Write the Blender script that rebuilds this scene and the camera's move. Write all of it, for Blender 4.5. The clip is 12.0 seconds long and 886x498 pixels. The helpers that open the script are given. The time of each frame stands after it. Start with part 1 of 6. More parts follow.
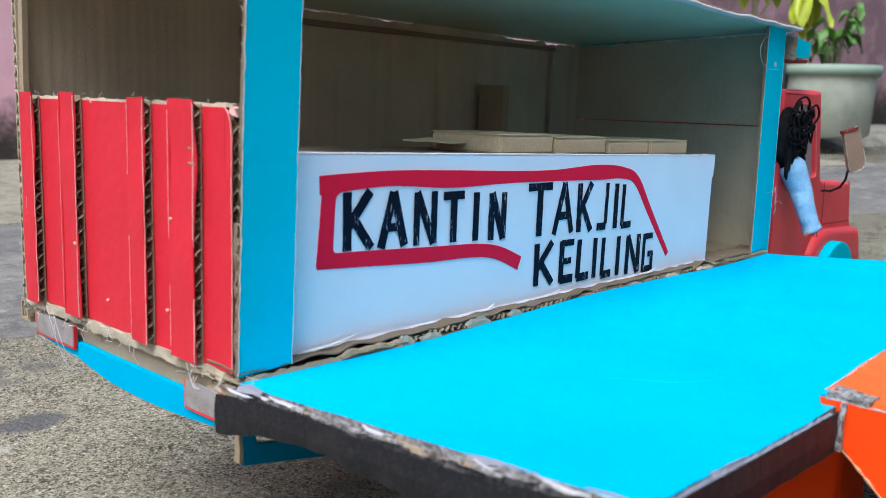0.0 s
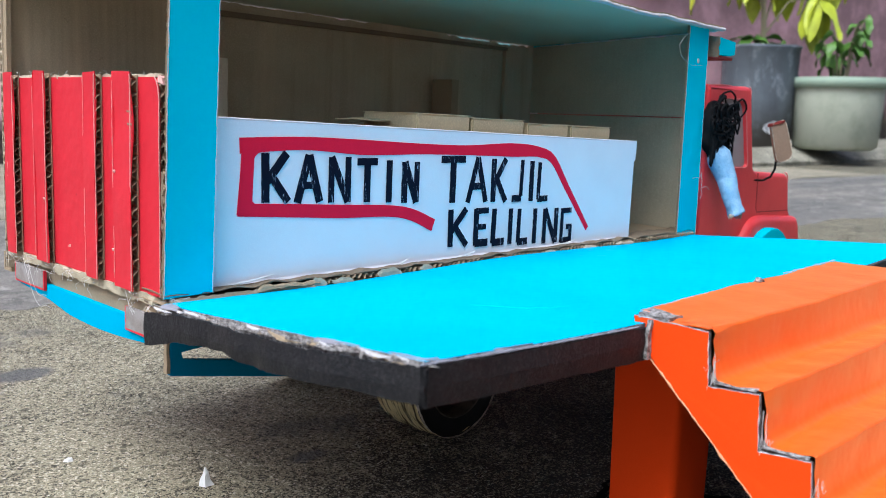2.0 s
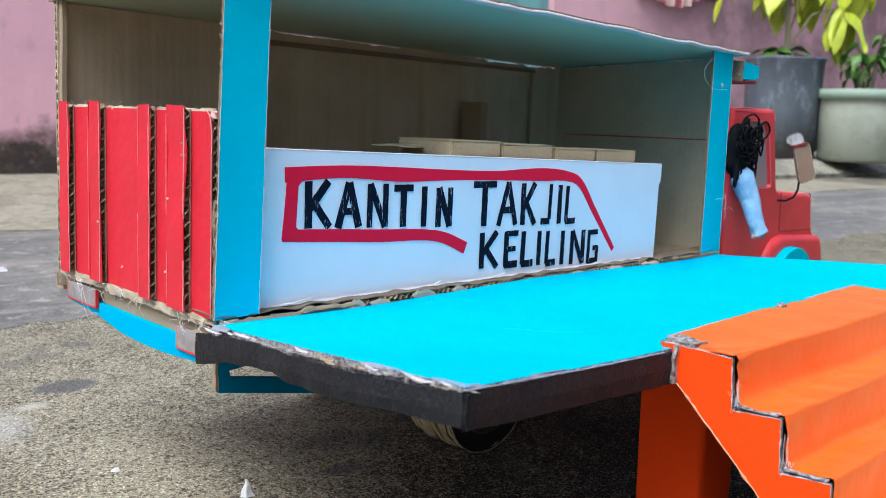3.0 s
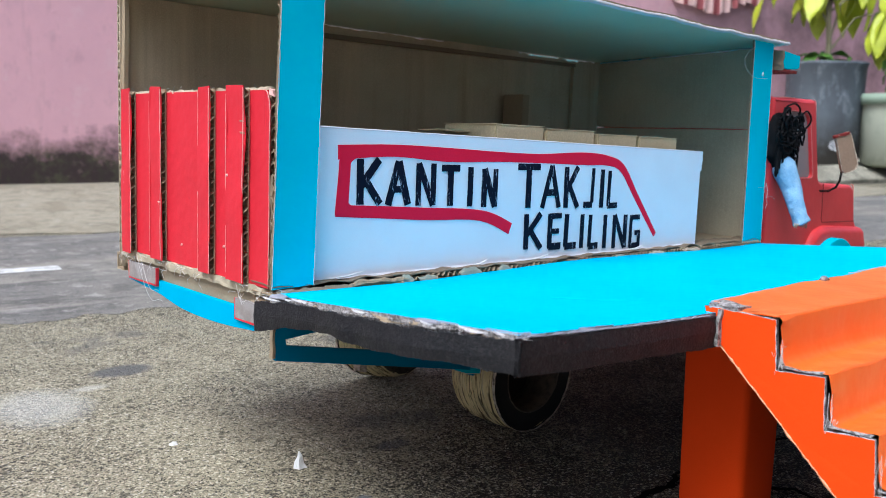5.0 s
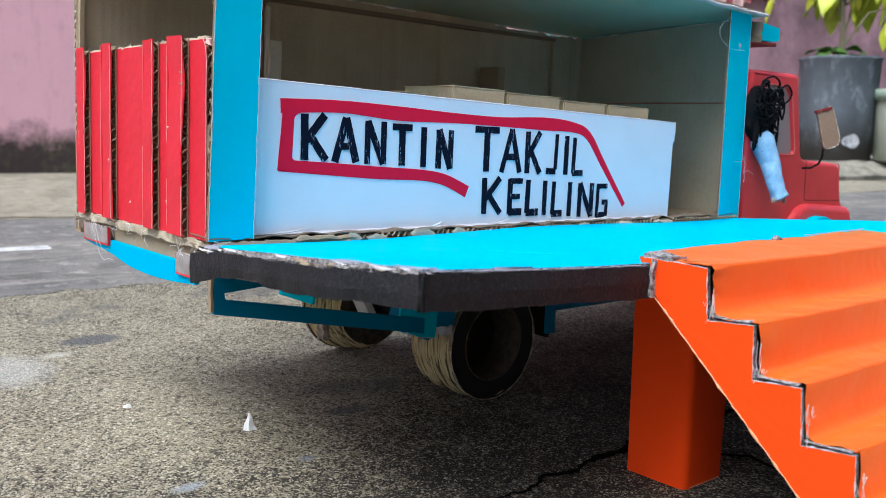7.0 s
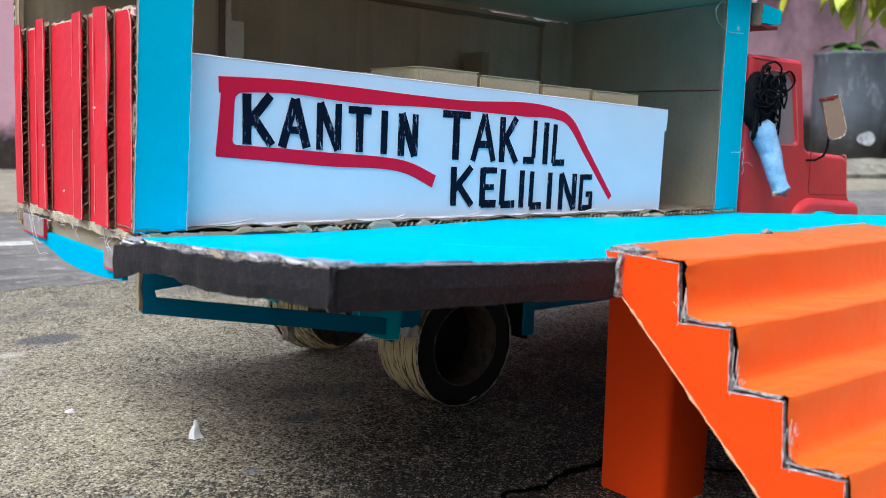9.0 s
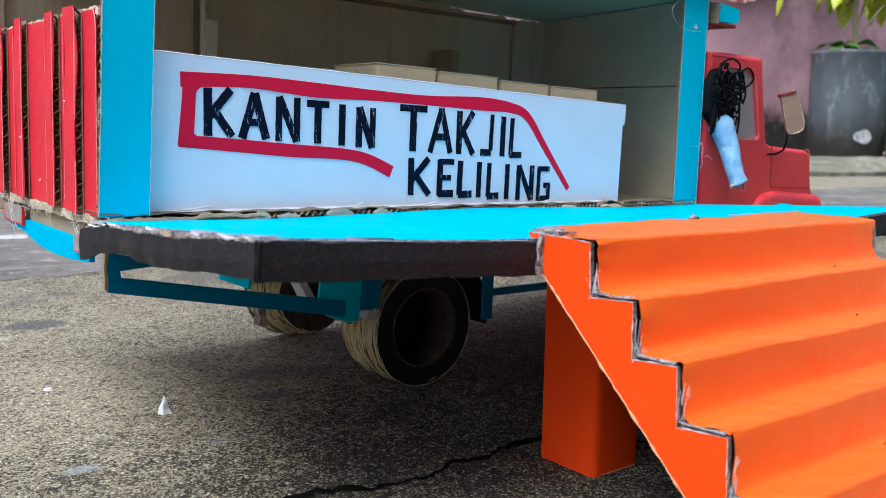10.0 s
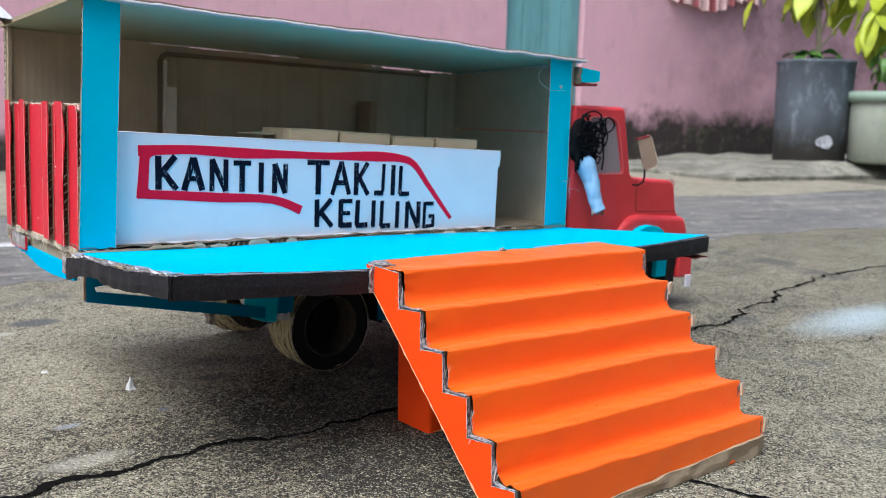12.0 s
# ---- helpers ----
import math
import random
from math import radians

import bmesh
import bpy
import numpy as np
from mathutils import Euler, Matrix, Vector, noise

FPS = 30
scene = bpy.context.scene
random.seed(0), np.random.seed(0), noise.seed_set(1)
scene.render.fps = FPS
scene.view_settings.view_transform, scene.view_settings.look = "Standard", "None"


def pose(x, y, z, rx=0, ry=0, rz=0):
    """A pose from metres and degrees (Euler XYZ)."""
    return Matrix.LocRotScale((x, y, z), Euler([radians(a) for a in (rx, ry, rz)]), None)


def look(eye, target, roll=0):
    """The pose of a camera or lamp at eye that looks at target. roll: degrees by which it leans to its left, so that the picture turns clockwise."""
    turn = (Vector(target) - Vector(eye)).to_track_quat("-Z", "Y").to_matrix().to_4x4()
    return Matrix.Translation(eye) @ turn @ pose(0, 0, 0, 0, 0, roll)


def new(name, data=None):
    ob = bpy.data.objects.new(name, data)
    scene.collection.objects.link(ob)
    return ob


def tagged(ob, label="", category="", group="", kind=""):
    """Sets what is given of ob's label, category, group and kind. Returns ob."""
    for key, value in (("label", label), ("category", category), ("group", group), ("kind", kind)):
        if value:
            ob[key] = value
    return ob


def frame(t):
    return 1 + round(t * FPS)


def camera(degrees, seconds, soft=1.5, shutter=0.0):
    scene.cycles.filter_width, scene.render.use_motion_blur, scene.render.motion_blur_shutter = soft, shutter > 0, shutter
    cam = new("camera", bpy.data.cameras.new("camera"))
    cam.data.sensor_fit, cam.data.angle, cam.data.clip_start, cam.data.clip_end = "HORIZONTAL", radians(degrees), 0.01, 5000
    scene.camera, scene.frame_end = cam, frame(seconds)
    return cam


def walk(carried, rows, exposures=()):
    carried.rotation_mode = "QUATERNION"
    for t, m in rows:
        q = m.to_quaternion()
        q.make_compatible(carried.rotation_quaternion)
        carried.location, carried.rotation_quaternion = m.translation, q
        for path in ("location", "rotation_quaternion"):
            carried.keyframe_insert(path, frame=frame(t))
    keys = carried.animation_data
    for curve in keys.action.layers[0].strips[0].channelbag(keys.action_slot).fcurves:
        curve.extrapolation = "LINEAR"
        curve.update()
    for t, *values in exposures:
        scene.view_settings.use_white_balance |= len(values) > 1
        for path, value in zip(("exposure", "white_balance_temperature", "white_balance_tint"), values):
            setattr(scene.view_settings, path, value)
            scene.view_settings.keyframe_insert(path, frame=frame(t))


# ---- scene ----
cam = camera(54.19, 12.0, soft=0.5)
cam.data.dof.use_dof, cam.data.dof.focus_distance, cam.data.dof.aperture_fstop = True, 0.67, 13.0
PATH = [
    (0.0, -0.2382, -0.3582, 0.3073, 79.77, -1.15, -47.79),
    (0.5, -0.2428, -0.3947, 0.2856, 80.07, -1.03, -47.35),
    (1.0, -0.2424, -0.4414, 0.2702, 80.14, -1.19, -47.10),
    (1.5, -0.2438, -0.4672, 0.2953, 80.34, -1.36, -46.68),
    (2.0, -0.2533, -0.4808, 0.2851, 80.67, -1.43, -46.17),
    (2.5, -0.2702, -0.4845, 0.3034, 80.88, -1.47, -45.43),
    (3.0, -0.2783, -0.4915, 0.3005, 81.17, -1.58, -44.76),
    (3.5, -0.2951, -0.4916, 0.2955, 81.36, -1.68, -44.11),
    (3.7, -0.3039, -0.4870, 0.2865, 81.42, -1.68, -43.81),
    (5.3, -0.2961, -0.5169, 0.2709, 81.99, -1.05, -42.24),
    (5.5, -0.2921, -0.5325, 0.2651, 81.91, -1.14, -42.14),
    (6.0, -0.2879, -0.5437, 0.2609, 81.91, -1.25, -41.82),
    (6.5, -0.2820, -0.5520, 0.2545, 81.89, -1.24, -41.59),
    (6.7, -0.2720, -0.5440, 0.2490, 81.86, -1.29, -41.44),
    (8.3, -0.2010, -0.5200, 0.2430, 81.81, -1.39, -40.60),
    (8.5, -0.1905, -0.5134, 0.2415, 81.69, -1.40, -40.46),
    (9.0, -0.1927, -0.5189, 0.2362, 81.74, -1.41, -40.30),
    (9.5, -0.1938, -0.5324, 0.2341, 81.70, -1.36, -40.13),
    (10.0, -0.1873, -0.5737, 0.2326, 81.67, -1.40, -39.96),
    (10.5, -0.1841, -0.6254, 0.2417, 81.61, -1.43, -39.86),
    (11.0, -0.1901, -0.7114, 0.2422, 81.56, -1.45, -39.83),
    (11.5, -0.2113, -0.7690, 0.2536, 81.42, -1.51, -39.88),
    (12.0, -0.2524, -0.8257, 0.2973, 81.31, -1.56, -39.96),
]
walk(cam, [(t, pose(x, y, z, rx, ry, rz)) for t, x, y, z, rx, ry, rz in PATH], [(0.0, 0.0, 5660, 6), (1.0, 0.1, 5660, 6), (9.0, 0.12, 5660, 6), (12.0, 0.04, 5660, 6)])

# ---- light ----
world = bpy.data.worlds.new("overcast_sky")
world.use_nodes = True
scene.world = world
wn = world.node_tree
sky = wn.nodes.new("ShaderNodeTexSky")
sky.sky_type, sky.sun_disc = "NISHITA", False
sky.sun_elevation, sky.sun_rotation = radians(59), radians(260)
sky.air_density, sky.dust_density, sky.ozone_density = 0.85, 5.0, 0.9
wn.nodes["Background"].inputs["Strength"].default_value = 0.19
wn.links.new(sky.outputs["Color"], wn.nodes["Background"].inputs["Color"])
sun = new("sun", bpy.data.lights.new("sun", "SUN"))
sun.data.energy, sun.data.angle, sun.data.color = 2.8, radians(36), (1.0, 0.985, 0.96)
sun.matrix_basis = look((-2.65, -0.5, 5.0), (0.3, 0.0, 0.0))


# ---- materials ----
class Mat:
    """A principled material with short ways to add grain, stains and relief, in metres of object space."""

    def __init__(self, name, color, rough=0.7, metal=0.0, spec=0.4):
        self.m = bpy.data.materials.new(name)
        self.m.use_nodes = True
        self.t = self.m.node_tree
        self.b = self.t.nodes["Principled BSDF"]
        self.b.inputs["Roughness"].default_value = rough
        self.b.inputs["Metallic"].default_value = metal
        self.b.inputs["Specular IOR Level"].default_value = spec
        self.b.inputs["Base Color"].default_value = (*color, 1)
        self.col = self.node("ShaderNodeRGB")
        self.col.outputs[0].default_value = (*color, 1)
        self.col = self.col.outputs[0]
        self.pos = self.node("ShaderNodeTexCoord").outputs["Object"]
        self.height = None

    def node(self, kind, operation="", data_type="", blend_type="", vector_type=""):
        n = self.t.nodes.new(kind)
        if operation:
            n.operation = operation
        if data_type:
            n.data_type = data_type
        if blend_type:
            n.blend_type = blend_type
        if vector_type:
            n.vector_type = vector_type
        return n

    def link(self, a, b):
        self.t.links.new(a, b)

    def noise(self, scale, detail=4.0, rough=0.6, stretch=None, offset=0.0):
        n = self.node("ShaderNodeTexNoise")
        n.inputs["Scale"].default_value = scale
        n.inputs["Detail"].default_value = detail
        n.inputs["Roughness"].default_value = rough
        src = self.pos
        mp = self.node("ShaderNodeMapping")
        mp.inputs["Scale"].default_value = stretch or (1, 1, 1)
        mp.inputs["Location"].default_value = (offset, offset * 0.7, offset * 1.3)
        self.link(src, mp.inputs["Vector"])
        self.link(mp.outputs[0], n.inputs["Vector"])
        return n.outputs["Fac"]

    def grains(self, scale, seed=0.0):
        """A random value for each grain of a Voronoi packing."""
        v = self.node("ShaderNodeTexVoronoi")
        v.inputs["Scale"].default_value = scale
        mp = self.node("ShaderNodeMapping")
        mp.inputs["Location"].default_value = (seed, seed * 0.3, seed * 0.8)
        self.link(self.pos, mp.inputs["Vector"])
        self.link(mp.outputs[0], v.inputs["Vector"])
        sep = self.node("ShaderNodeSeparateColor")
        self.link(v.outputs["Color"], sep.inputs[0])
        return sep.outputs[0]

    def ramp(self, fac, a, b):
        r = self.node("ShaderNodeMapRange")
        r.inputs["From Min"].default_value = a
        r.inputs["From Max"].default_value = b
        self.link(fac, r.inputs["Value"])
        return r.outputs[0]

    def math(self, op, a, b=0.0):
        n = self.node("ShaderNodeMath", operation=op)
        for i, v in enumerate((a, b)):
            if isinstance(v, (int, float)):
                n.inputs[i].default_value = v
            else:
                self.link(v, n.inputs[i])
        return n.outputs[0]

    def axis(self, i):
        s = self.node("ShaderNodeSeparateXYZ")
        self.link(self.pos, s.inputs[0])
        return s.outputs[i]

    def tint(self, fac, color, amount=1.0, mode="MIX"):
        n = self.node("ShaderNodeMix", data_type="RGBA", blend_type=mode)
        self.link(self.math("MULTIPLY", fac, amount), n.inputs[0])
        self.link(self.col, n.inputs[6])
        n.inputs[7].default_value = (*color, 1)
        self.col = n.outputs[2]
        return self

    def relief(self, fac, depth):
        h = self.math("MULTIPLY", fac, depth)
        self.height = h if self.height is None else self.math("ADD", self.height, h)
        return self

    def gloss(self, fac, lo, hi):
        r = self.node("ShaderNodeMapRange")
        r.inputs["To Min"].default_value, r.inputs["To Max"].default_value = lo, hi
        self.link(fac, r.inputs["Value"])
        self.link(r.outputs[0], self.b.inputs["Roughness"])
        return self

    def done(self):
        self.link(self.col, self.b.inputs["Base Color"])
        if self.height is not None:
            n = self.node("ShaderNodeBump")
            n.inputs["Distance"].default_value = 1.0
            n.inputs["Strength"].default_value = 1.0
            self.link(self.height, n.inputs["Height"])
            self.link(n.outputs[0], self.b.inputs["Normal"])
        return self.m


def wave(mat, axis, pitch):
    """Ribs across an object axis, 0 to 1."""
    s = mat.math("SINE", mat.math("MULTIPLY", mat.axis(axis), 2 * math.pi / pitch))
    return mat.math("ADD", mat.math("MULTIPLY", s, 0.5), 0.5)


def cardboard(name, color=(0.34, 0.265, 0.175), ribs=None):
    m = Mat(name, color, 0.82, 0, 0.2)
    m.tint(m.ramp(m.noise(14, 5), 0.35, 0.7), tuple(c * 0.72 for c in color), 0.7)
    m.tint(m.ramp(m.noise(700, 3, 0.7), 0.45, 0.75), tuple(min(1, c * 1.35) for c in color), 0.5)
    m.tint(m.ramp(m.noise(90, 6, 0.7, offset=3), 0.62, 0.74), tuple(c * 0.5 for c in color), 0.35)
    if ribs is not None:
        w = wave(m, ribs, 0.0078)
        m.relief(w, 0.00009)
        m.tint(m.math("POWER", w, 3.0), tuple(c * 1.1 for c in color), 0.15)
    m.relief(m.noise(260, 4), 0.0002)
    return m.done()


def paper(name, color, rough=0.5, scratch=True, crumple=0.0006, spec=0.18):
    m = Mat(name, color, rough + 0.1, 0, spec)
    m.tint(m.ramp(m.noise(9, 4), 0.35, 0.7), tuple(c * 0.86 for c in color), 0.6)
    m.tint(m.ramp(m.noise(1200, 2), 0.4, 0.8), tuple(min(1, c * 1.12 + 0.01) for c in color), 0.4)
    if scratch:
        m.tint(m.ramp(m.noise(45, 8, 0.75, (1, 1, 0.35), 2), 0.69, 0.76), tuple(min(1, c * 0.6 + 0.3) for c in color), 0.35)
        m.tint(m.ramp(m.noise(120, 3, 0.5, offset=7), 0.76, 0.8), tuple(c * 0.35 for c in color), 0.6)
    m.relief(m.noise(22, 3), crumple * 1.6)
    m.relief(m.noise(300, 4, 0.65), 0.00008)
    return m.done()


CARD = cardboard("brown cardboard")
CARD_X = cardboard("brown cardboard ribbed along x", ribs=0)
CARD_Y = cardboard("brown cardboard ribbed along y", (0.45, 0.395, 0.285), ribs=1)
CARD_PALE = cardboard("pale torn cardboard", (0.5, 0.42, 0.31))
TORN_GREEN = cardboard("torn grey-green paper", (0.33, 0.34, 0.27))
CREASE = cardboard("dark creased board", (0.21, 0.16, 0.11))
CARD_BOX = cardboard("smooth tan card", (0.72, 0.61, 0.39))
CARD_MIRROR = cardboard("reddish card", (0.29, 0.195, 0.135))
CARD_BRIGHT = cardboard("pale cut board", (0.74, 0.68, 0.54))
def creased_board():
    m = Mat("creased kraft wall board", (0.48, 0.405, 0.285), 0.82, 0, 0.2)
    m.tint(m.ramp(m.noise(14, 5), 0.35, 0.7), (0.36, 0.28, 0.185), 0.7)
    m.tint(m.ramp(m.noise(26, 5, 0.6, (1, 1, 0.07), 4), 0.54, 0.7), (0.62, 0.49, 0.32), 0.5)
    m.tint(m.ramp(m.noise(31, 5, 0.6, (1, 1, 0.06), 9), 0.56, 0.68), (0.3, 0.225, 0.145), 0.55)
    m.tint(m.ramp(m.noise(700, 3, 0.7), 0.45, 0.75), (0.66, 0.53, 0.36), 0.5)
    m.tint(m.ramp(m.noise(70, 6, 0.75, offset=3), 0.66, 0.72), (0.17, 0.12, 0.08), 0.5)
    m.relief(wave(m, 0, 0.0078), 0.00012)
    m.relief(m.noise(30, 4, 0.6, (1, 1, 0.08), 2), 0.0016)
    m.relief(m.noise(260, 4), 0.0002)
    return m.done()


KRAFT = creased_board()
CYAN = paper("cyan paper", (0.0, 0.56, 0.72), 0.5, True, 0.0006, 0.1)
CYAN_TOP = paper("bright cyan paper", (0.0, 0.48, 0.8), 0.36, True, 0.0012, 0.14)
# darker copy for the rear bumper, with its own shade in the colour
CYAN_HALF_SHADED = paper("cyan paper, half shaded in its colour", (0.0, 0.4, 0.66), 0.5, True, 0.0006, 0.1)
SCRATCH = paper("scuffed cyan paper", (0.06, 0.58, 0.74), 0.6, False)
# darker cyan copy for parts below the platform, shade put into the colour
CYAN_SHADED = paper("cyan paper with shade in its colour", (0.0, 0.165, 0.31))
RED = paper("red paper", (0.63, 0.022, 0.038), 0.36, True, 0.0012, 0.25)
PEACH = paper("pale orange paper edge", (0.7, 0.36, 0.2), 0.7, False)
WORN_RED = paper("red paint worn pale", (0.75, 0.25, 0.24), 0.7, False)
PINKISH = paper("worn red paper edge", (0.72, 0.42, 0.38), 0.8, False)
CRIMSON = paper("crimson paper", (0.93, 0.012, 0.05), 0.6, False, 0.0002, 0.08)
ORANGE = Mat("glazed orange paper", (0.88, 0.118, 0.001), 0.4, 0, 0.3)
ORANGE.tint(ORANGE.ramp(ORANGE.noise(9, 4), 0.35, 0.7), (0.84, 0.1, 0.001), 0.7).tint(ORANGE.ramp(ORANGE.noise(1200, 2), 0.4, 0.8), (0.9, 0.14, 0.002), 0.4)
ORANGE.tint(ORANGE.ramp(ORANGE.noise(45, 8, 0.75, (1, 1, 0.35), 2), 0.71, 0.77), (0.9, 0.28, 0.12), 0.4).tint(ORANGE.ramp(ORANGE.noise(120, 3, 0.5, offset=7), 0.76, 0.8), (0.3, 0.03, 0.001), 0.6)
ORANGE.gloss(ORANGE.noise(30, 4, 0.6, offset=3), 0.28, 0.5).relief(ORANGE.noise(22, 3), 0.0014).relief(ORANGE.noise(300, 4, 0.65), 0.00008)
ORANGE.b.inputs["Sheen Weight"].default_value, ORANGE.b.inputs["Sheen Roughness"].default_value = 1.0, 0.3
ORANGE.b.inputs["Sheen Tint"].default_value = (1.0, 0.72, 0.28, 1)
ORANGE = ORANGE.done()
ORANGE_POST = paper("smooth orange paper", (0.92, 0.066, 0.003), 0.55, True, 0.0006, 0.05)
WHITE = paper("white paper", (0.885, 0.875, 0.92), 0.55, False, 0.0005)
SHRED = paper("white paper shred", (0.85, 0.84, 0.83), 0.8, False)
FLUFF = paper("torn white paper fibre", (0.26, 0.26, 0.3), 0.9, False, 0.002)
TORN = paper("torn paper edge", (0.55, 0.54, 0.55), 0.8, False)
TEAL_PALE = paper("pale teal paper", (0.46, 0.5, 0.35), 0.6, False, 0.0004)
BLACK_TAPE = Mat("black embossed paper tape", (0.014, 0.0145, 0.0165), 0.5, 0, 0.16)
BLACK_TAPE.tint(BLACK_TAPE.ramp(BLACK_TAPE.noise(14, 5, 0.65), 0.42, 0.66), (0.02, 0.0195, 0.021), 0.8).tint(BLACK_TAPE.ramp(BLACK_TAPE.noise(150, 6, 0.75, offset=5), 0.66, 0.74), (0.1, 0.092, 0.092), 0.6).tint(BLACK_TAPE.ramp(BLACK_TAPE.noise(520, 3, 0.6), 0.5, 0.66), (0.036, 0.034, 0.036), 0.8)
BLACK_TAPE.gloss(BLACK_TAPE.noise(40, 4, 0.6, offset=3), 0.38, 0.66)
BLACK_TAPE.relief(BLACK_TAPE.noise(24, 3, 0.5), 0.004).relief(BLACK_TAPE.noise(620, 3, 0.6), 0.0006)
BLACK_TAPE = BLACK_TAPE.done()
MAROON = paper("dark red paper", (0.2, 0.03, 0.025), 0.6, False)
BLACK = paper("black paint", (0.016, 0.0145, 0.0135), 0.6, False)
INK = Mat("black marker ink", (0.004, 0.005, 0.016), 0.6, 0, 0.12)
INK.tint(INK.ramp(INK.noise(420, 4, 0.7, (1, 1, 0.22)), 0.61, 0.68), (0.5, 0.55, 0.66), 0.8)
INK = INK.done()
CAB_RED = Mat("red painted plastic", (0.72, 0.05, 0.055), 0.45)
CAB_RED.tint(CAB_RED.ramp(CAB_RED.noise(18, 5), 0.4, 0.7), (0.6, 0.03, 0.036), 0.6).relief(CAB_RED.noise(120, 3), 0.0003)
CAB_RED = CAB_RED.done()
YARN = Mat("black yarn", (0.006, 0.006, 0.007), 0.85, 0, 0.15).done()
SLEEVE = Mat("pale blue cloth", (0.24, 0.43, 0.63), 0.9, 0, 0.1)
SLEEVE.tint(SLEEVE.ramp(SLEEVE.noise(70, 5, 0.7), 0.42, 0.66), (0.4, 0.58, 0.74), 0.6).tint(SLEEVE.ramp(SLEEVE.noise(900, 3, 0.6), 0.5, 0.7), (0.16, 0.3, 0.48), 0.5)
SLEEVE.tint(SLEEVE.ramp(SLEEVE.noise(38, 4, 0.6, (1, 1, 0.4), 6), 0.58, 0.7), (0.15, 0.29, 0.46), 0.5).relief(SLEEVE.noise(60, 4, 0.6), 0.0035)
SLEEVE = SLEEVE.done()
TAPE = Mat("clear sticky tape over grey card", (0.27, 0.24, 0.225), 0.22, 0, 0.6)
TAPE.tint(TAPE.ramp(TAPE.noise(60, 6), 0.4, 0.65), (0.42, 0.4, 0.4), 0.6).relief(TAPE.noise(90, 5, 0.7), 0.0012)
TAPE = TAPE.done()
GLUE = Mat("hot glue", (0.75, 0.73, 0.7), 0.3, 0, 0.5)
GLUE.b.inputs["Alpha"].default_value = 0.6
GLUE = GLUE.done()
PANE = Mat("dusty clear plastic", (0.42, 0.36, 0.37), 0.25)
PANE.b.inputs["Alpha"].default_value = 0.75
PANE = PANE.done()


HUB_DUST = Mat("dusty brown card", (0.1, 0.078, 0.058), 0.9, 0, 0.1)
HUB_DUST.tint(HUB_DUST.ramp(HUB_DUST.noise(110, 6, 0.75), 0.44, 0.62), (0.05, 0.04, 0.032), 0.9).relief(HUB_DUST.noise(200, 4), 0.0008)
HUB_DUST = HUB_DUST.done()
BEAD = Mat("worn brown card rim", (0.07, 0.055, 0.042), 0.85)
BEAD.tint(BEAD.ramp(BEAD.noise(55, 5, 0.7), 0.5, 0.62), (0.16, 0.13, 0.1), 0.8)
BEAD = BEAD.done()
FRAY = Mat("frayed grey-brown fibre", (0.5, 0.42, 0.33), 0.9)
FRAY.tint(FRAY.ramp(FRAY.noise(160, 5, 0.7), 0.45, 0.6), (0.16, 0.12, 0.09), 0.85)
FRAY = FRAY.done()
STEP_EDGE = Mat("torn grey and brown board edge", (0.22, 0.2, 0.185), 0.9, 0, 0.2)
STEP_EDGE.tint(STEP_EDGE.ramp(STEP_EDGE.noise(260, 5, 0.75), 0.47, 0.57), (0.04, 0.03, 0.024), 0.9)
STEP_EDGE.tint(STEP_EDGE.ramp(STEP_EDGE.noise(90, 4, 0.7, offset=4), 0.55, 0.66), (0.5, 0.46, 0.44), 0.7).relief(STEP_EDGE.noise(400, 4), 0.0008)
STEP_EDGE = STEP_EDGE.done()


def tread_material():
    m = Mat("wound cardboard strip", (0.74, 0.61, 0.32), 0.85, 0, 0.2)
    m.tint(m.ramp(m.noise(18, 6, 0.6, (1, 24, 1)), 0.5, 0.57), (0.06, 0.04, 0.02), 0.95)
    m.tint(m.ramp(m.noise(14, 5, 0.65, (1, 28, 1), 6), 0.54, 0.64), (0.8, 0.7, 0.45), 0.7)
    m.tint(m.ramp(m.noise(14, 4, 0.6, offset=9), 0.5, 0.7), (0.36, 0.26, 0.13), 0.5)
    m.relief(m.noise(250, 4, 0.6, (1, 4, 1)), 0.002)
    return m.done()


TREAD = tread_material()


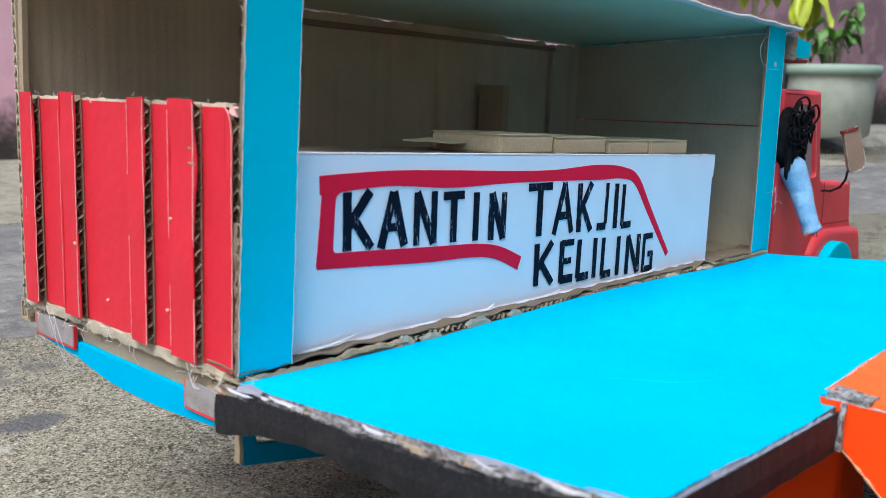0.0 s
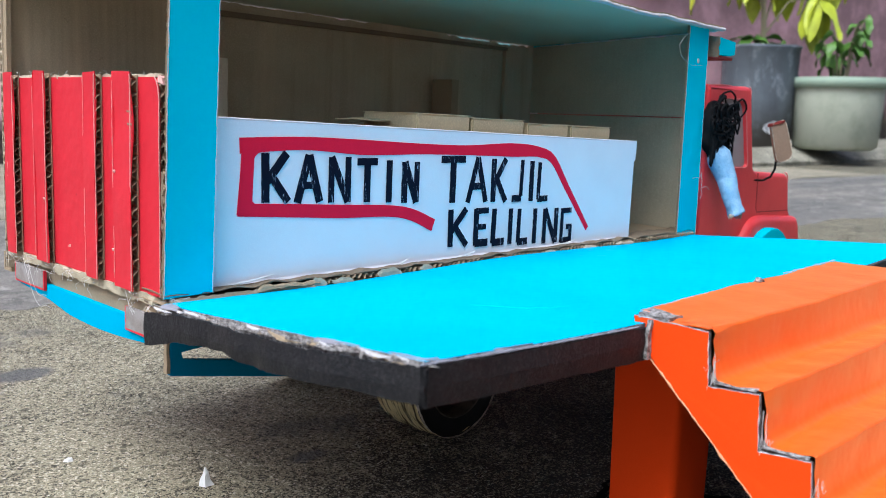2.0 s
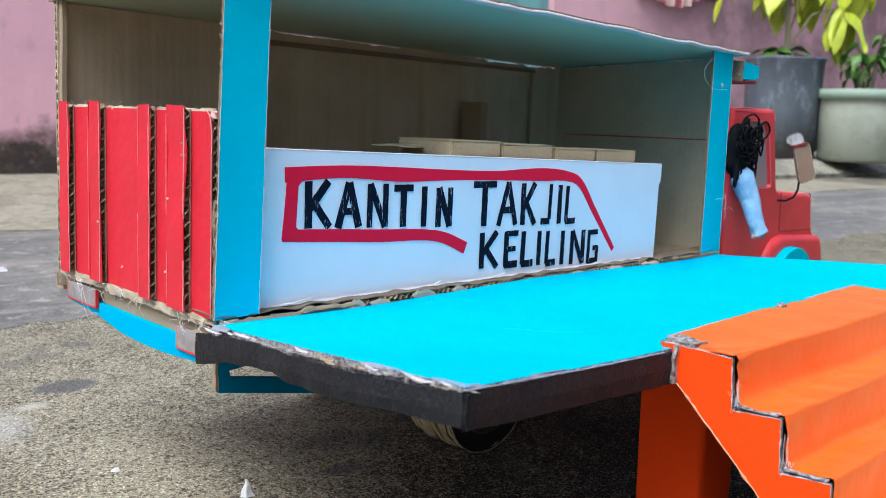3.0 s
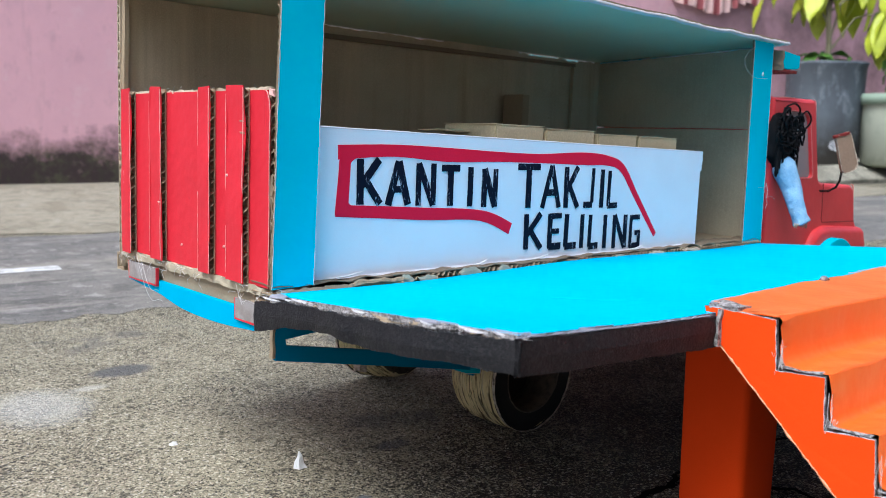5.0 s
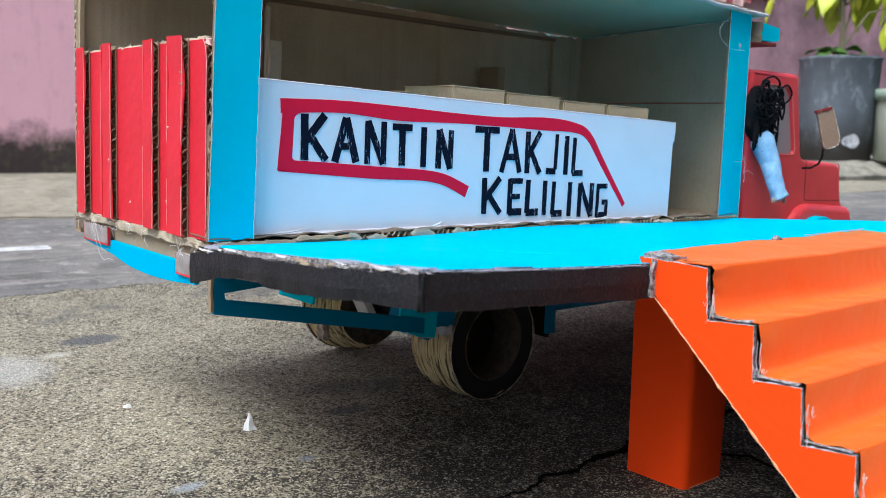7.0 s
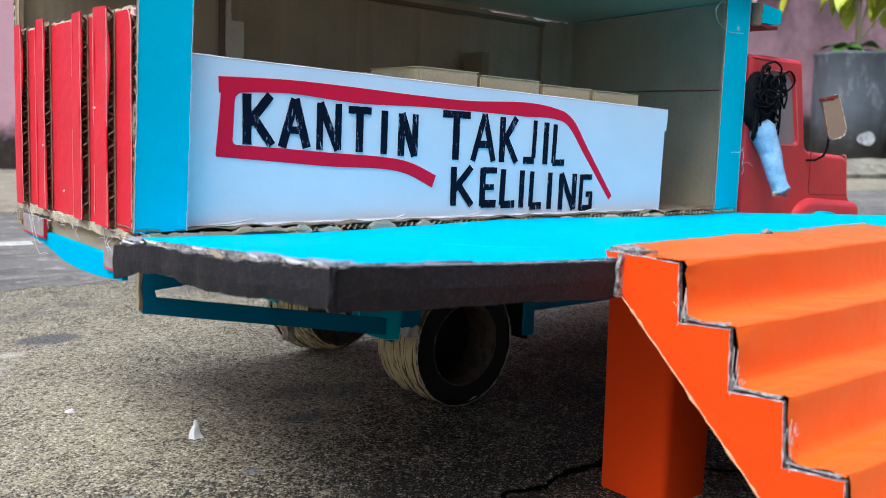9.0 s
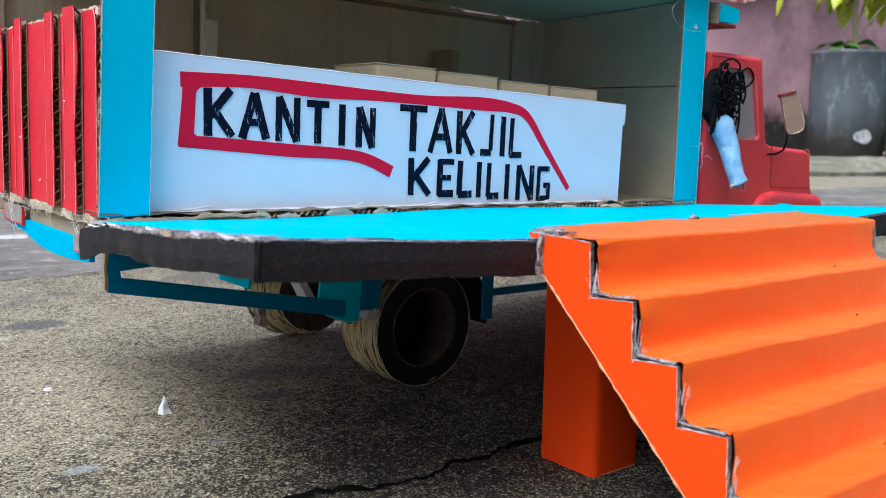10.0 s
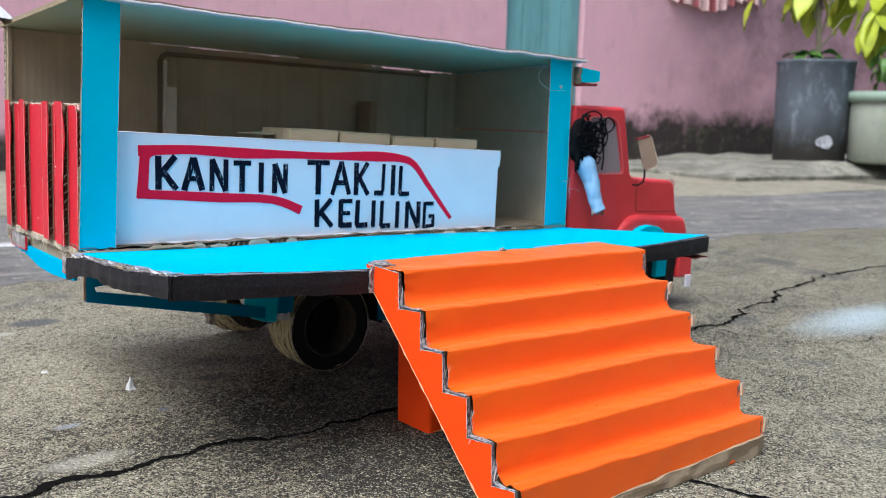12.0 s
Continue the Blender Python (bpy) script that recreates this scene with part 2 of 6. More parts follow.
def concrete():
    """Worn slab: pale grit standing in a dark matrix, thinner where dirt and damp have soaked in and where the truck's
    shade is painted.
    """
    m = Mat("weathered rough concrete", (0.065, 0.06, 0.047), 0.92, 0, 0.2)

    def blot(x, y, sx, sy, near, far, ragged, seed):
        """A patch with ragged edges round (x, y), 0 to 1."""
        mp = m.node("ShaderNodeMapping", vector_type="TEXTURE")
        mp.inputs["Location"].default_value = (x, y, 0)
        mp.inputs["Scale"].default_value = (sx, sy, 1)
        m.link(m.pos, mp.inputs["Vector"])
        d = m.node("ShaderNodeVectorMath", operation="LENGTH")
        m.link(mp.outputs[0], d.inputs[0])
        edge = m.math("MULTIPLY", m.math("SUBTRACT", m.noise(5.5, 6, 0.7, offset=seed), 0.5), ragged)
        return m.ramp(m.math("ADD", d.outputs["Value"], edge), far, near)

    def plus(a, b, k):
        return m.math("ADD", a, m.math("MULTIPLY", b, k))

    # blots below truck and stairs put their shade into the ground colour
    damp_shade = m.math("MAXIMUM", blot(0.3, -0.1, 0.4, 0.3, 0.4, 1.0, 1.1, 59), blot(0.5, 0.0, 0.26, 0.22, 0.4, 1.0, 0.9, 58))
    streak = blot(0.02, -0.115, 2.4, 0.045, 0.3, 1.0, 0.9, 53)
    wet_shade = m.math("MULTIPLY", damp_shade, 0.3)
    wet_shade = plus(wet_shade, streak, 0.16)
    wet_shade = plus(wet_shade, m.ramp(m.noise(1.7, 5, 0.6), 0.35, 0.7), 0.2)
    wet_shade = plus(wet_shade, m.ramp(m.noise(8, 5, 0.65, offset=4), 0.38, 0.66), 0.3)
    wet_shade = plus(wet_shade, m.ramp(m.noise(30, 4, 0.65, offset=19), 0.36, 0.66), 0.3)
    wet_shade = plus(wet_shade, m.ramp(m.noise(90, 3, 0.6, offset=29), 0.36, 0.66), 0.3)
    wet_shade = plus(wet_shade, blot(0.0, 0.42, 1.5, 1.0, 0.12, 0.42, 0.9, 37), -0.22)
    # two paler blots painted where light reaches in under the truck
    wet_shade = plus(wet_shade, blot(0.13, 0.1, 0.24, 0.15, 0.3, 1.0, 0.8, 57), -0.22)
    wet_shade = plus(wet_shade, blot(0.14, 0.18, 0.24, 0.14, 0.3, 1.0, 0.8, 44), -0.3)
    # dark blot painted for the shade beside the stairs
    wet_shade = plus(wet_shade, blot(0.22, -0.3, 0.17, 0.14, 0.4, 1.0, 0.8, 45), 0.3)
    wet_shade = plus(wet_shade, blot(0.9, -0.5, 0.5, 0.35, 0.3, 1.0, 0.9, 77), -0.15)

    def grit(scale, seed, least, most):
        """Grains that stand where their random value passes a limit set by damp and painted shade."""
        limit = m.math("ADD", m.math("MULTIPLY", wet_shade, most - least), least)
        return m.ramp(m.math("SUBTRACT", m.grains(scale, seed), limit), 0.0, 0.2)

    wet_shade = m.math("MINIMUM", wet_shade, 1.0)
    fine, coarse = grit(860, 3.0, 0.14, 0.78), grit(520, 5.0, 0.3, 0.86)
    tone = m.grains(520, 11.0)
    m.tint(m.ramp(wet_shade, 0.5, 1.1), (0.034, 0.031, 0.027), 0.9)
    m.tint(fine, (0.28, 0.252, 0.175), 0.9)
    m.tint(m.math("MULTIPLY", fine, m.grains(860, 8.0)), (0.56, 0.505, 0.35), 0.85)
    m.tint(coarse, (0.35, 0.315, 0.22), 0.85)
    m.tint(m.math("MULTIPLY", coarse, m.ramp(tone, 0.66, 0.85)), (0.64, 0.59, 0.45), 0.85)
    m.tint(m.ramp(m.grains(640, 15.0), 0.968, 0.978), (0.7, 0.66, 0.55), 0.8)
    m.tint(m.ramp(m.grains(300, 7.0), 0.86, 0.9), (0.05, 0.046, 0.038), 0.6)
    m.tint(m.ramp(m.noise(3.1, 4, 0.6, offset=21), 0.62, 0.67), (0.11, 0.11, 0.112), 0.6)

    # the truck's shade multiplied into the colour once more
    m.tint(damp_shade, (0.72, 0.69, 0.65), 0.75, "MULTIPLY")
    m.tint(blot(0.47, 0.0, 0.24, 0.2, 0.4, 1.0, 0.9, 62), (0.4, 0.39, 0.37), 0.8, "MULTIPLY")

    def stain(x, y, sx, sy, near, far, ragged, color, amount, seed):
        m.tint(blot(x, y, sx, sy, near, far, ragged, seed), color, amount)

    # smudges of old asphalt and of pale blue paint
    stain(0.07, 0.428, 0.05, 0.032, 0.55, 0.8, 0.9, (0.12, 0.12, 0.125), 0.85, 63)
    stain(0.16, 0.06, 0.03, 0.016, 0.4, 0.8, 0.9, (0.1, 0.1, 0.105), 0.7, 66)
    stain(-0.016, -0.007, 0.02, 0.01, 0.3, 0.8, 0.8, (0.33, 0.36, 0.4), 0.8, 73)
    stain(0.075, -0.012, 0.011, 0.008, 0.3, 0.8, 0.8, (0.2, 0.22, 0.25), 0.8, 76)
    stain(1.13, -0.235, 0.22, 0.07, 0.3, 1.05, 1.0, (0.52, 0.62, 0.63), 0.85, 83)
    # skin of pale cement
    stain(-0.045, 0.36, 0.055, 0.075, 0.4, 0.95, 1.0, (0.6, 0.6, 0.56), 0.45, 88)
    stain(0.02, 0.385, 0.025, 0.014, 0.4, 0.95, 0.8, (0.56, 0.54, 0.46), 0.7, 93)
    stain(-0.03, -0.1, 0.05, 0.02, 0.4, 0.95, 0.9, (0.5, 0.47, 0.38), 0.6, 95)
    m.relief(fine, 0.0011)
    m.relief(coarse, 0.0014)
    m.relief(m.noise(190, 3, 0.55, offset=51), 0.005)
    m.relief(m.noise(420, 4, 0.7), 0.0015)
    m.relief(m.noise(30, 4), 0.005)
    return m.done()


CONCRETE = concrete()


def asphalt():
    m = Mat("worn grey asphalt", (0.15, 0.146, 0.136), 0.85, 0, 0.3)
    m.tint(m.ramp(m.noise(1.3, 6, 0.7), 0.4, 0.6), (0.225, 0.21, 0.18), 0.8)
    m.tint(m.ramp(m.noise(6.5, 6, 0.7, offset=16), 0.5, 0.64), (0.12, 0.115, 0.105), 0.7)
    m.tint(m.ramp(m.noise(2.6, 6, 0.75, (0.6, 3, 1), 26), 0.5, 0.6), (0.32, 0.3, 0.25), 0.6)
    m.tint(m.ramp(m.noise(3.4, 6, 0.75, (0.6, 3, 1), 36), 0.54, 0.63), (0.075, 0.073, 0.068), 0.7)
    m.tint(m.ramp(m.noise(200, 4, 0.7), 0.5, 0.62), (0.09, 0.09, 0.092), 0.6)
    m.tint(m.ramp(m.noise(5, 5, 0.7, offset=6), 0.58, 0.7), (0.42, 0.40, 0.37), 0.6)
    m.tint(m.ramp(m.noise(60, 5, 0.7, offset=12), 0.6, 0.7), (0.45, 0.43, 0.4), 0.5)
    m.tint(m.ramp(m.noise(18, 6, 0.75, offset=33), 0.52, 0.62), (0.09, 0.085, 0.078), 0.6)
    m.tint(m.ramp(m.noise(24, 6, 0.75, offset=43), 0.56, 0.66), (0.5, 0.48, 0.43), 0.5)
    m.relief(m.noise(160, 4), 0.004)
    return m.done()


ASPHALT = asphalt()
DIRT = Mat("pale sandy soil", (0.33, 0.3, 0.225), 0.95)
DIRT.tint(DIRT.ramp(DIRT.noise(22, 6, 0.75, offset=5), 0.5, 0.6), (0.13, 0.125, 0.085), 0.75).tint(DIRT.ramp(DIRT.noise(8, 6, 0.75, (1, 0.5, 1), 25), 0.5, 0.6), (0.15, 0.14, 0.1), 0.75)
DIRT.tint(DIRT.ramp(DIRT.noise(34, 6, 0.75, offset=8), 0.56, 0.64), (0.42, 0.4, 0.34), 0.7)
DIRT.tint(DIRT.ramp(DIRT.noise(3, 6, 0.7), 0.4, 0.65), (0.27, 0.23, 0.16), 0.6).relief(DIRT.noise(60, 5), 0.01)
DIRT = DIRT.done()
CRACK = Mat("dirt in a crack", (0.008, 0.0075, 0.007), 1.0, 0, 0.0).done()
LINE = Mat("worn white road paint", (0.6, 0.6, 0.58), 0.8)
LINE.tint(LINE.ramp(LINE.noise(40, 5, 0.7), 0.48, 0.62), (0.18, 0.18, 0.18), 0.8)
LINE = LINE.done()

def pink_wall():
    m = Mat("mossy pink plaster", (0.76, 0.44, 0.485), 0.9, 0, 0.2)
    m.tint(m.ramp(m.noise(1.2, 6, 0.65), 0.4, 0.7), (0.64, 0.37, 0.42), 0.8)
    m.tint(m.ramp(m.noise(4, 6, 0.7, (1, 1, 0.4), 5), 0.56, 0.75), (0.4, 0.26, 0.29), 0.4)
    m.tint(m.ramp(m.noise(7, 5, 0.7, offset=11), 0.56, 0.74), (0.74, 0.53, 0.54), 0.6)
    m.tint(m.ramp(m.noise(11, 6, 0.7, (1, 1, 0.6), 91), 0.57, 0.7), (0.5, 0.3, 0.33), 0.4)
    # moss and damp creep up from the foot of the wall in an uneven line
    edge = m.math("ADD", m.axis(2), m.math("MULTIPLY", m.math("SUBTRACT", m.noise(3.2, 8, 0.72), 0.5), 0.55))
    lift = m.ramp(m.axis(0), -0.5, 3.2)
    moss = m.ramp(m.math("SUBTRACT", edge, m.math("MULTIPLY", lift, 0.2)), 0.2, 0.07)
    m.tint(m.math("MULTIPLY", m.ramp(m.axis(0), 3.5, 4.7), m.ramp(m.noise(1.7, 6, 0.7, offset=40), 0.16, 0.6)), (0.16, 0.1, 0.105), 0.9)
    m.tint(m.ramp(m.noise(9, 6, 0.7, (1, 1, 0.15), 61), 0.6, 0.74), (0.36, 0.23, 0.25), 0.35)
    m.tint(moss, (0.018, 0.018, 0.014), 0.95)
    m.tint(m.math("MULTIPLY", moss, m.ramp(m.noise(30, 5, 0.7), 0.52, 0.72)), (0.06, 0.065, 0.035), 0.7)
    m.tint(m.math("MULTIPLY", moss, m.ramp(m.noise(9, 6, 0.75, offset=71), 0.5, 0.68)), (0.1, 0.1, 0.055), 0.75)
    m.tint(m.math("MULTIPLY", moss, m.ramp(m.noise(13, 6, 0.75, offset=81), 0.58, 0.72)), (0.3, 0.2, 0.19), 0.6)
    m.relief(m.noise(25, 6, 0.7), 0.004)
    return m.done()


PINK = pink_wall()
TEAL_WOOD = Mat("faded teal painted wood", (0.2, 0.44, 0.44), 0.75)
TEAL_WOOD.tint(TEAL_WOOD.ramp(TEAL_WOOD.noise(6, 6, 0.7, (1, 1, 0.15)), 0.45, 0.7), (0.1, 0.22, 0.23), 0.8)
TEAL_WOOD.tint(TEAL_WOOD.ramp(TEAL_WOOD.noise(9, 6, 0.7, (1, 1, 0.2), 8), 0.62, 0.75), (0.45, 0.5, 0.46), 0.6)
TEAL_WOOD = TEAL_WOOD.done()
ZINC = Mat("dull galvanised metal", (0.11, 0.13, 0.15), 0.55, 0.2)
ZINC.tint(ZINC.ramp(ZINC.noise(5, 6, 0.65, (1, 1, 0.3)), 0.4, 0.68), (0.07, 0.078, 0.09), 0.85)
ZINC.tint(ZINC.ramp(ZINC.noise(13, 8, 0.75, (1, 1, 0.45), 6), 0.52, 0.66), (0.3, 0.34, 0.38), 0.75)
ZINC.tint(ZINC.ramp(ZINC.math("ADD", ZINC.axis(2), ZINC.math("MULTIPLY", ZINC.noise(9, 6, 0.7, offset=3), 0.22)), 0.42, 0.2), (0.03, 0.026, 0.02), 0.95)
ZINC.relief(ZINC.noise(14, 4), 0.006)
ZINC = ZINC.done()
POT = Mat("pale green cement pot", (0.42, 0.45, 0.36), 0.85)
POT.tint(POT.ramp(POT.noise(5, 6, 0.7), 0.45, 0.7), (0.24, 0.27, 0.2), 0.8)
POT = POT.done()
POT_RIM = Mat("grey-green painted rim", (0.26, 0.34, 0.26), 0.7).done()
SOIL = Mat("dark soil", (0.03, 0.024, 0.018), 1.0).done()


def leaf_material(name, color):
    m = Mat(name, color, 0.45, 0, 0.4)
    m.tint(m.ramp(m.noise(12, 4), 0.4, 0.7), tuple(c * 0.6 for c in color), 0.7)
    m.b.inputs["Subsurface Weight"].default_value = 0.0
    return m.done()


LEAF = leaf_material("yellow-green leaf", (0.44, 0.5, 0.03))
LEAF_DARK = leaf_material("green leaf", (0.09, 0.2, 0.03))
BARK = Mat("dull bark", (0.2, 0.18, 0.11), 0.9).done()
STRIPE = Mat("striped cloth", (0.62, 0.42, 0.4), 0.9)
STRIPE.tint(STRIPE.ramp(wave(STRIPE, 0, 0.055), 0.62, 0.72), (0.28, 0.05, 0.06), 0.9)
STRIPE = STRIPE.done()
TORN_GREY = Mat("grey torn fibre", (0.36, 0.34, 0.33), 0.9)
TORN_GREY.tint(TORN_GREY.ramp(TORN_GREY.noise(380, 5, 0.75), 0.45, 0.58), (0.06, 0.05, 0.045), 0.9).relief(TORN_GREY.noise(500, 4), 0.001)
TORN_GREY = TORN_GREY.done()
SPLASH = Mat("greyish paint splash", (0.5, 0.51, 0.52), 0.7)
SPLASH.tint(SPLASH.ramp(SPLASH.noise(28, 5, 0.7), 0.45, 0.62), (0.14, 0.15, 0.165), 0.85)
SPLASH = SPLASH.done()
STONE = Mat("white chip", (0.72, 0.72, 0.7), 0.8).done()
LEDGE = Mat("mossy cement ledge", (0.26, 0.245, 0.195), 0.95)
LEDGE.tint(LEDGE.ramp(LEDGE.noise(40, 6, 0.75, offset=4), 0.52, 0.62), (0.5, 0.48, 0.38), 0.6)
LEDGE.tint(LEDGE.ramp(LEDGE.noise(14, 6, 0.75, offset=14), 0.5, 0.6), (0.07, 0.068, 0.05), 0.7)
LEDGE.tint(LEDGE.ramp(LEDGE.noise(5, 6, 0.7), 0.42, 0.65), (0.12, 0.115, 0.085), 0.85).relief(LEDGE.noise(30, 5), 0.01)
LEDGE = LEDGE.done()


# ---- shaping helpers ----
TRUCK = Matrix.Rotation(radians(1.35), 4, "Y")  # the toy stands a little nose-down


def finish(bm, name, material, smooth=False):
    me = bpy.data.meshes.new(name)
    bmesh.ops.recalc_face_normals(bm, faces=bm.faces)
    if smooth is not None:
        for f in bm.faces:
            f.smooth = smooth
    bm.to_mesh(me)
    bm.free()
    for m in material if isinstance(material, (list, tuple)) else (material,):
        me.materials.append(m)
    return me


def part(name, bm, material, parent, label="", smooth=False):
    ob = new(name, finish(bm, name, material, smooth))
    ob.parent = parent
    return tagged(ob, label) if label else ob


def thing(name, label, category, at=None, group="", kind=""):
    ob = new(name)
    ob.empty_display_size = 0.05
    if at is not None:
        ob.matrix_basis = at
    return tagged(ob, label, category, group, kind)


def add_box(bm, x0, x1, y0, y1, z0, z1, bevel=0.0):
    m = Matrix.Translation(((x0 + x1) / 2, (y0 + y1) / 2, (z0 + z1) / 2)) @ Matrix.Diagonal((x1 - x0, y1 - y0, z1 - z0, 1))
    vs = bmesh.ops.create_cube(bm, size=1.0, matrix=m)["verts"]
    if bevel:
        es = list({e for v in vs for e in v.link_edges})
        bmesh.ops.bevel(bm, geom=es, offset=bevel, segments=2, affect="EDGES", profile=0.5)
    return vs


def box(*a, bevel=0.0):
    bm = bmesh.new()
    add_box(bm, *a, bevel=bevel)
    return bm


def slab(lo, hi, cuts, warp=0.001, seed=0.0, freq=9.0, bevel=0.0):
    """A board cut by hand: a box divided along its sides, its faces and edges a little wavy."""
    bm = bmesh.new()
    n = [max(1, c) for c in cuts]
    size = [h - l for l, h in zip(lo, hi)]
    grid = {}
    for i in range(n[0] + 1):
        for j in range(n[1] + 1):
            for k in range(n[2] + 1):
                if i in (0, n[0]) or j in (0, n[1]) or k in (0, n[2]):
                    grid[i, j, k] = bm.verts.new((lo[0] + size[0] * i / n[0], lo[1] + size[1] * j / n[1], lo[2] + size[2] * k / n[2]))
    for a in range(3):
        b, c = (a + 1) % 3, (a + 2) % 3
        for side in (0, n[a]):
            for i in range(n[b]):
                for j in range(n[c]):
                    key = []
                    for di, dj in ((0, 0), (1, 0), (1, 1), (0, 1)):
                        q = [0, 0, 0]
                        q[a], q[b], q[c] = side, i + di, j + dj
                        key.append(grid[tuple(q)])
                    bm.faces.new(key)
    if bevel:
        bm.normal_update()
        es = [e for e in bm.edges if e.calc_face_angle(0) > 1.0]
        bmesh.ops.bevel(bm, geom=es, offset=bevel, segments=2, affect="EDGES", profile=0.5)
    ripple(bm, warp, seed, freq)
    return bm


def ripple(bm, amount, seed=0.0, freq=9.0):
    for v in bm.verts:
        p = v.co * freq + Vector((seed, seed * 1.7, seed * 0.6))
        v.co += Vector((noise.noise(p), noise.noise(p + Vector((31, 7, 3))), noise.noise(p + Vector((5, 41, 17))))) * amount


def add_flutes(bm, origin, along, across, inward, length, thick, depth, pitch=0.0078, crush=0.25, seed=1):
    """The wavy middle sheet of corrugated board, seen on its cut edge."""
    rng = random.Random(seed)
    o, u, w, d = Vector(origin), Vector(along), Vector(across), Vector(inward)
    n = max(8, int(length / pitch * 8))
    last, s = None, 0.0
    phase = rng.random() * 6
    for i in range(n + 1):
        s = length * i / n
        a = math.sin(2 * math.pi * s / pitch + phase + 0.5 * math.sin(s * 60)) * (1 - crush * rng.random())
        p = o + u * s + w * (thick / 2 + a * thick * 0.46) - d * (0.0012 * (rng.random() - 0.3))
        pair = (bm.verts.new(p), bm.verts.new(p + d * depth))
        if last:
            bm.faces.new((last[0], pair[0], pair[1], last[1]))
        last = pair


def prism(outline, axis, lo, hi):
    """An outline in the other two axes (in x, y, z order), drawn out along one axis."""
    bm = bmesh.new()
    rings = []
    for v in (lo, hi):
        ring = []
        for a, b in outline:
            q = [a, b]
            q.insert("xyz".index(axis), v)
            ring.append(bm.verts.new(q))
        rings.append(ring)
    n = len(outline)
    bm.faces.new(rings[0])
    bm.faces.new(rings[1][::-1])
    for i in range(n):
        bm.faces.new((rings[0][i], rings[1][i], rings[1][(i + 1) % n], rings[0][(i + 1) % n]))
    return bm


def tube(points, radius, sides=6, bm=None):
    bm = bm or bmesh.new()
    pts = [Vector(p) for p in points]
    rad = radius if isinstance(radius, (list, tuple)) else [radius] * len(pts)
    rings = []
    for i, p in enumerate(pts):
        d = (pts[min(i + 1, len(pts) - 1)] - pts[max(i - 1, 0)]).normalized()
        a = d.orthogonal().normalized() if i == 0 else (a - d * a.dot(d)).normalized()
        b = d.cross(a)
        rings.append([bm.verts.new(p + (a * math.cos(2 * math.pi * k / sides) + b * math.sin(2 * math.pi * k / sides)) * rad[i]) for k in range(sides)])
    for r, s in zip(rings, rings[1:]):
        for k in range(sides):
            bm.faces.new((r[k], r[(k + 1) % sides], s[(k + 1) % sides], s[k]))
    bm.faces.new(rings[0][::-1])
    bm.faces.new(rings[-1])
    return bm


def lathe(profile, axis_at, sides=48):
    """Turns (radius, y) pairs round the y axis through axis_at."""
    bm = bmesh.new()
    cx, cy, cz = axis_at
    rings = []
    for r, y in profile:
        rings.append([bm.verts.new((cx + r * math.cos(2 * math.pi * k / sides), cy + y, cz + r * math.sin(2 * math.pi * k / sides))) for k in range(sides)])
    for a, b in zip(rings, rings[1:]):
        for k in range(sides):
            bm.faces.new((a[k], a[(k + 1) % sides], b[(k + 1) % sides], b[k]))
    return bm


# ---- ground and yard ----
def ground_sheet():
    bm = bmesh.new()
    bmesh.ops.create_grid(bm, x_segments=60, y_segments=60, size=1.0)
    for v in bm.verts:
        a, b = v.co.x, v.co.y
        v.co.x, v.co.y = 0.5 + math.copysign(abs(a) ** 3 * 60, a) + a * 3, math.copysign(abs(b) ** 3 * 60, b) + b * 3
    return bm


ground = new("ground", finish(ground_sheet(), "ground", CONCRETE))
tagged(ground, "rough weathered grey-brown concrete yard with dark stains and painted shade under the truck", "ground", kind="structure")

WALL_AT, WALL_TURN = (0.9, 3.4), math.degrees(math.atan2(-0.7, 4.0))
YARD = pose(*WALL_AT, 0, 0, 0, WALL_TURN)


def strip(x0, x1, y0, y1, z, nx, seed, rough):
    """A flat patch with a ragged outline, in the wall's own axes."""
    bm = bmesh.new()
    rows = []
    for i in range(nx + 1):
        x = x0 + (x1 - x0) * i / nx
        e0 = y0 + noise.noise((x * 1.3, seed, 0)) * rough + noise.noise((x * 5.1, seed, 2)) * rough * 0.4
        e1 = y1 + noise.noise((x * 1.3, seed, 5)) * rough + noise.noise((x * 5.1, seed, 8)) * rough * 0.4
        e0 += noise.noise((x * 23, seed, 3)) * rough * 0.22 + noise.noise((x * 71, seed, 4)) * rough * 0.12
        rows.append([bm.verts.new((x, e0 + (e1 - e0) * t, z)) for t in (0, 0.5, 1)])
    for a, b in zip(rows, rows[1:]):
        for k in range(2):
            bm.faces.new((a[k], b[k], b[k + 1], a[k + 1]))
    return bm


road = new("road", finish(strip(-9, 12, -2.745, -1.80, 0.0006, 1400, 3.0, 0.12), "road", ASPHALT))
road.matrix_basis = YARD
tagged(road, "worn grey asphalt strip across the yard", "road", kind="structure")
verge = new("ground_verge", finish(strip(-9, 3.9, -1.80, 0.1, 0.0014, 120, 8.0, 0.08), "ground_verge", DIRT))
verge.matrix_basis = YARD
tagged(verge, "pale sandy soil along the pink wall", "ground", kind="structure")
paint_line = new("road_line", finish(strip(-6, -0.25, -2.335, -2.295, 0.0013, 60, 5.0, 0.008), "road_line", LINE))
paint_line.matrix_basis = YARD
tagged(paint_line, "worn white painted line on the asphalt", "road line", kind="structure")


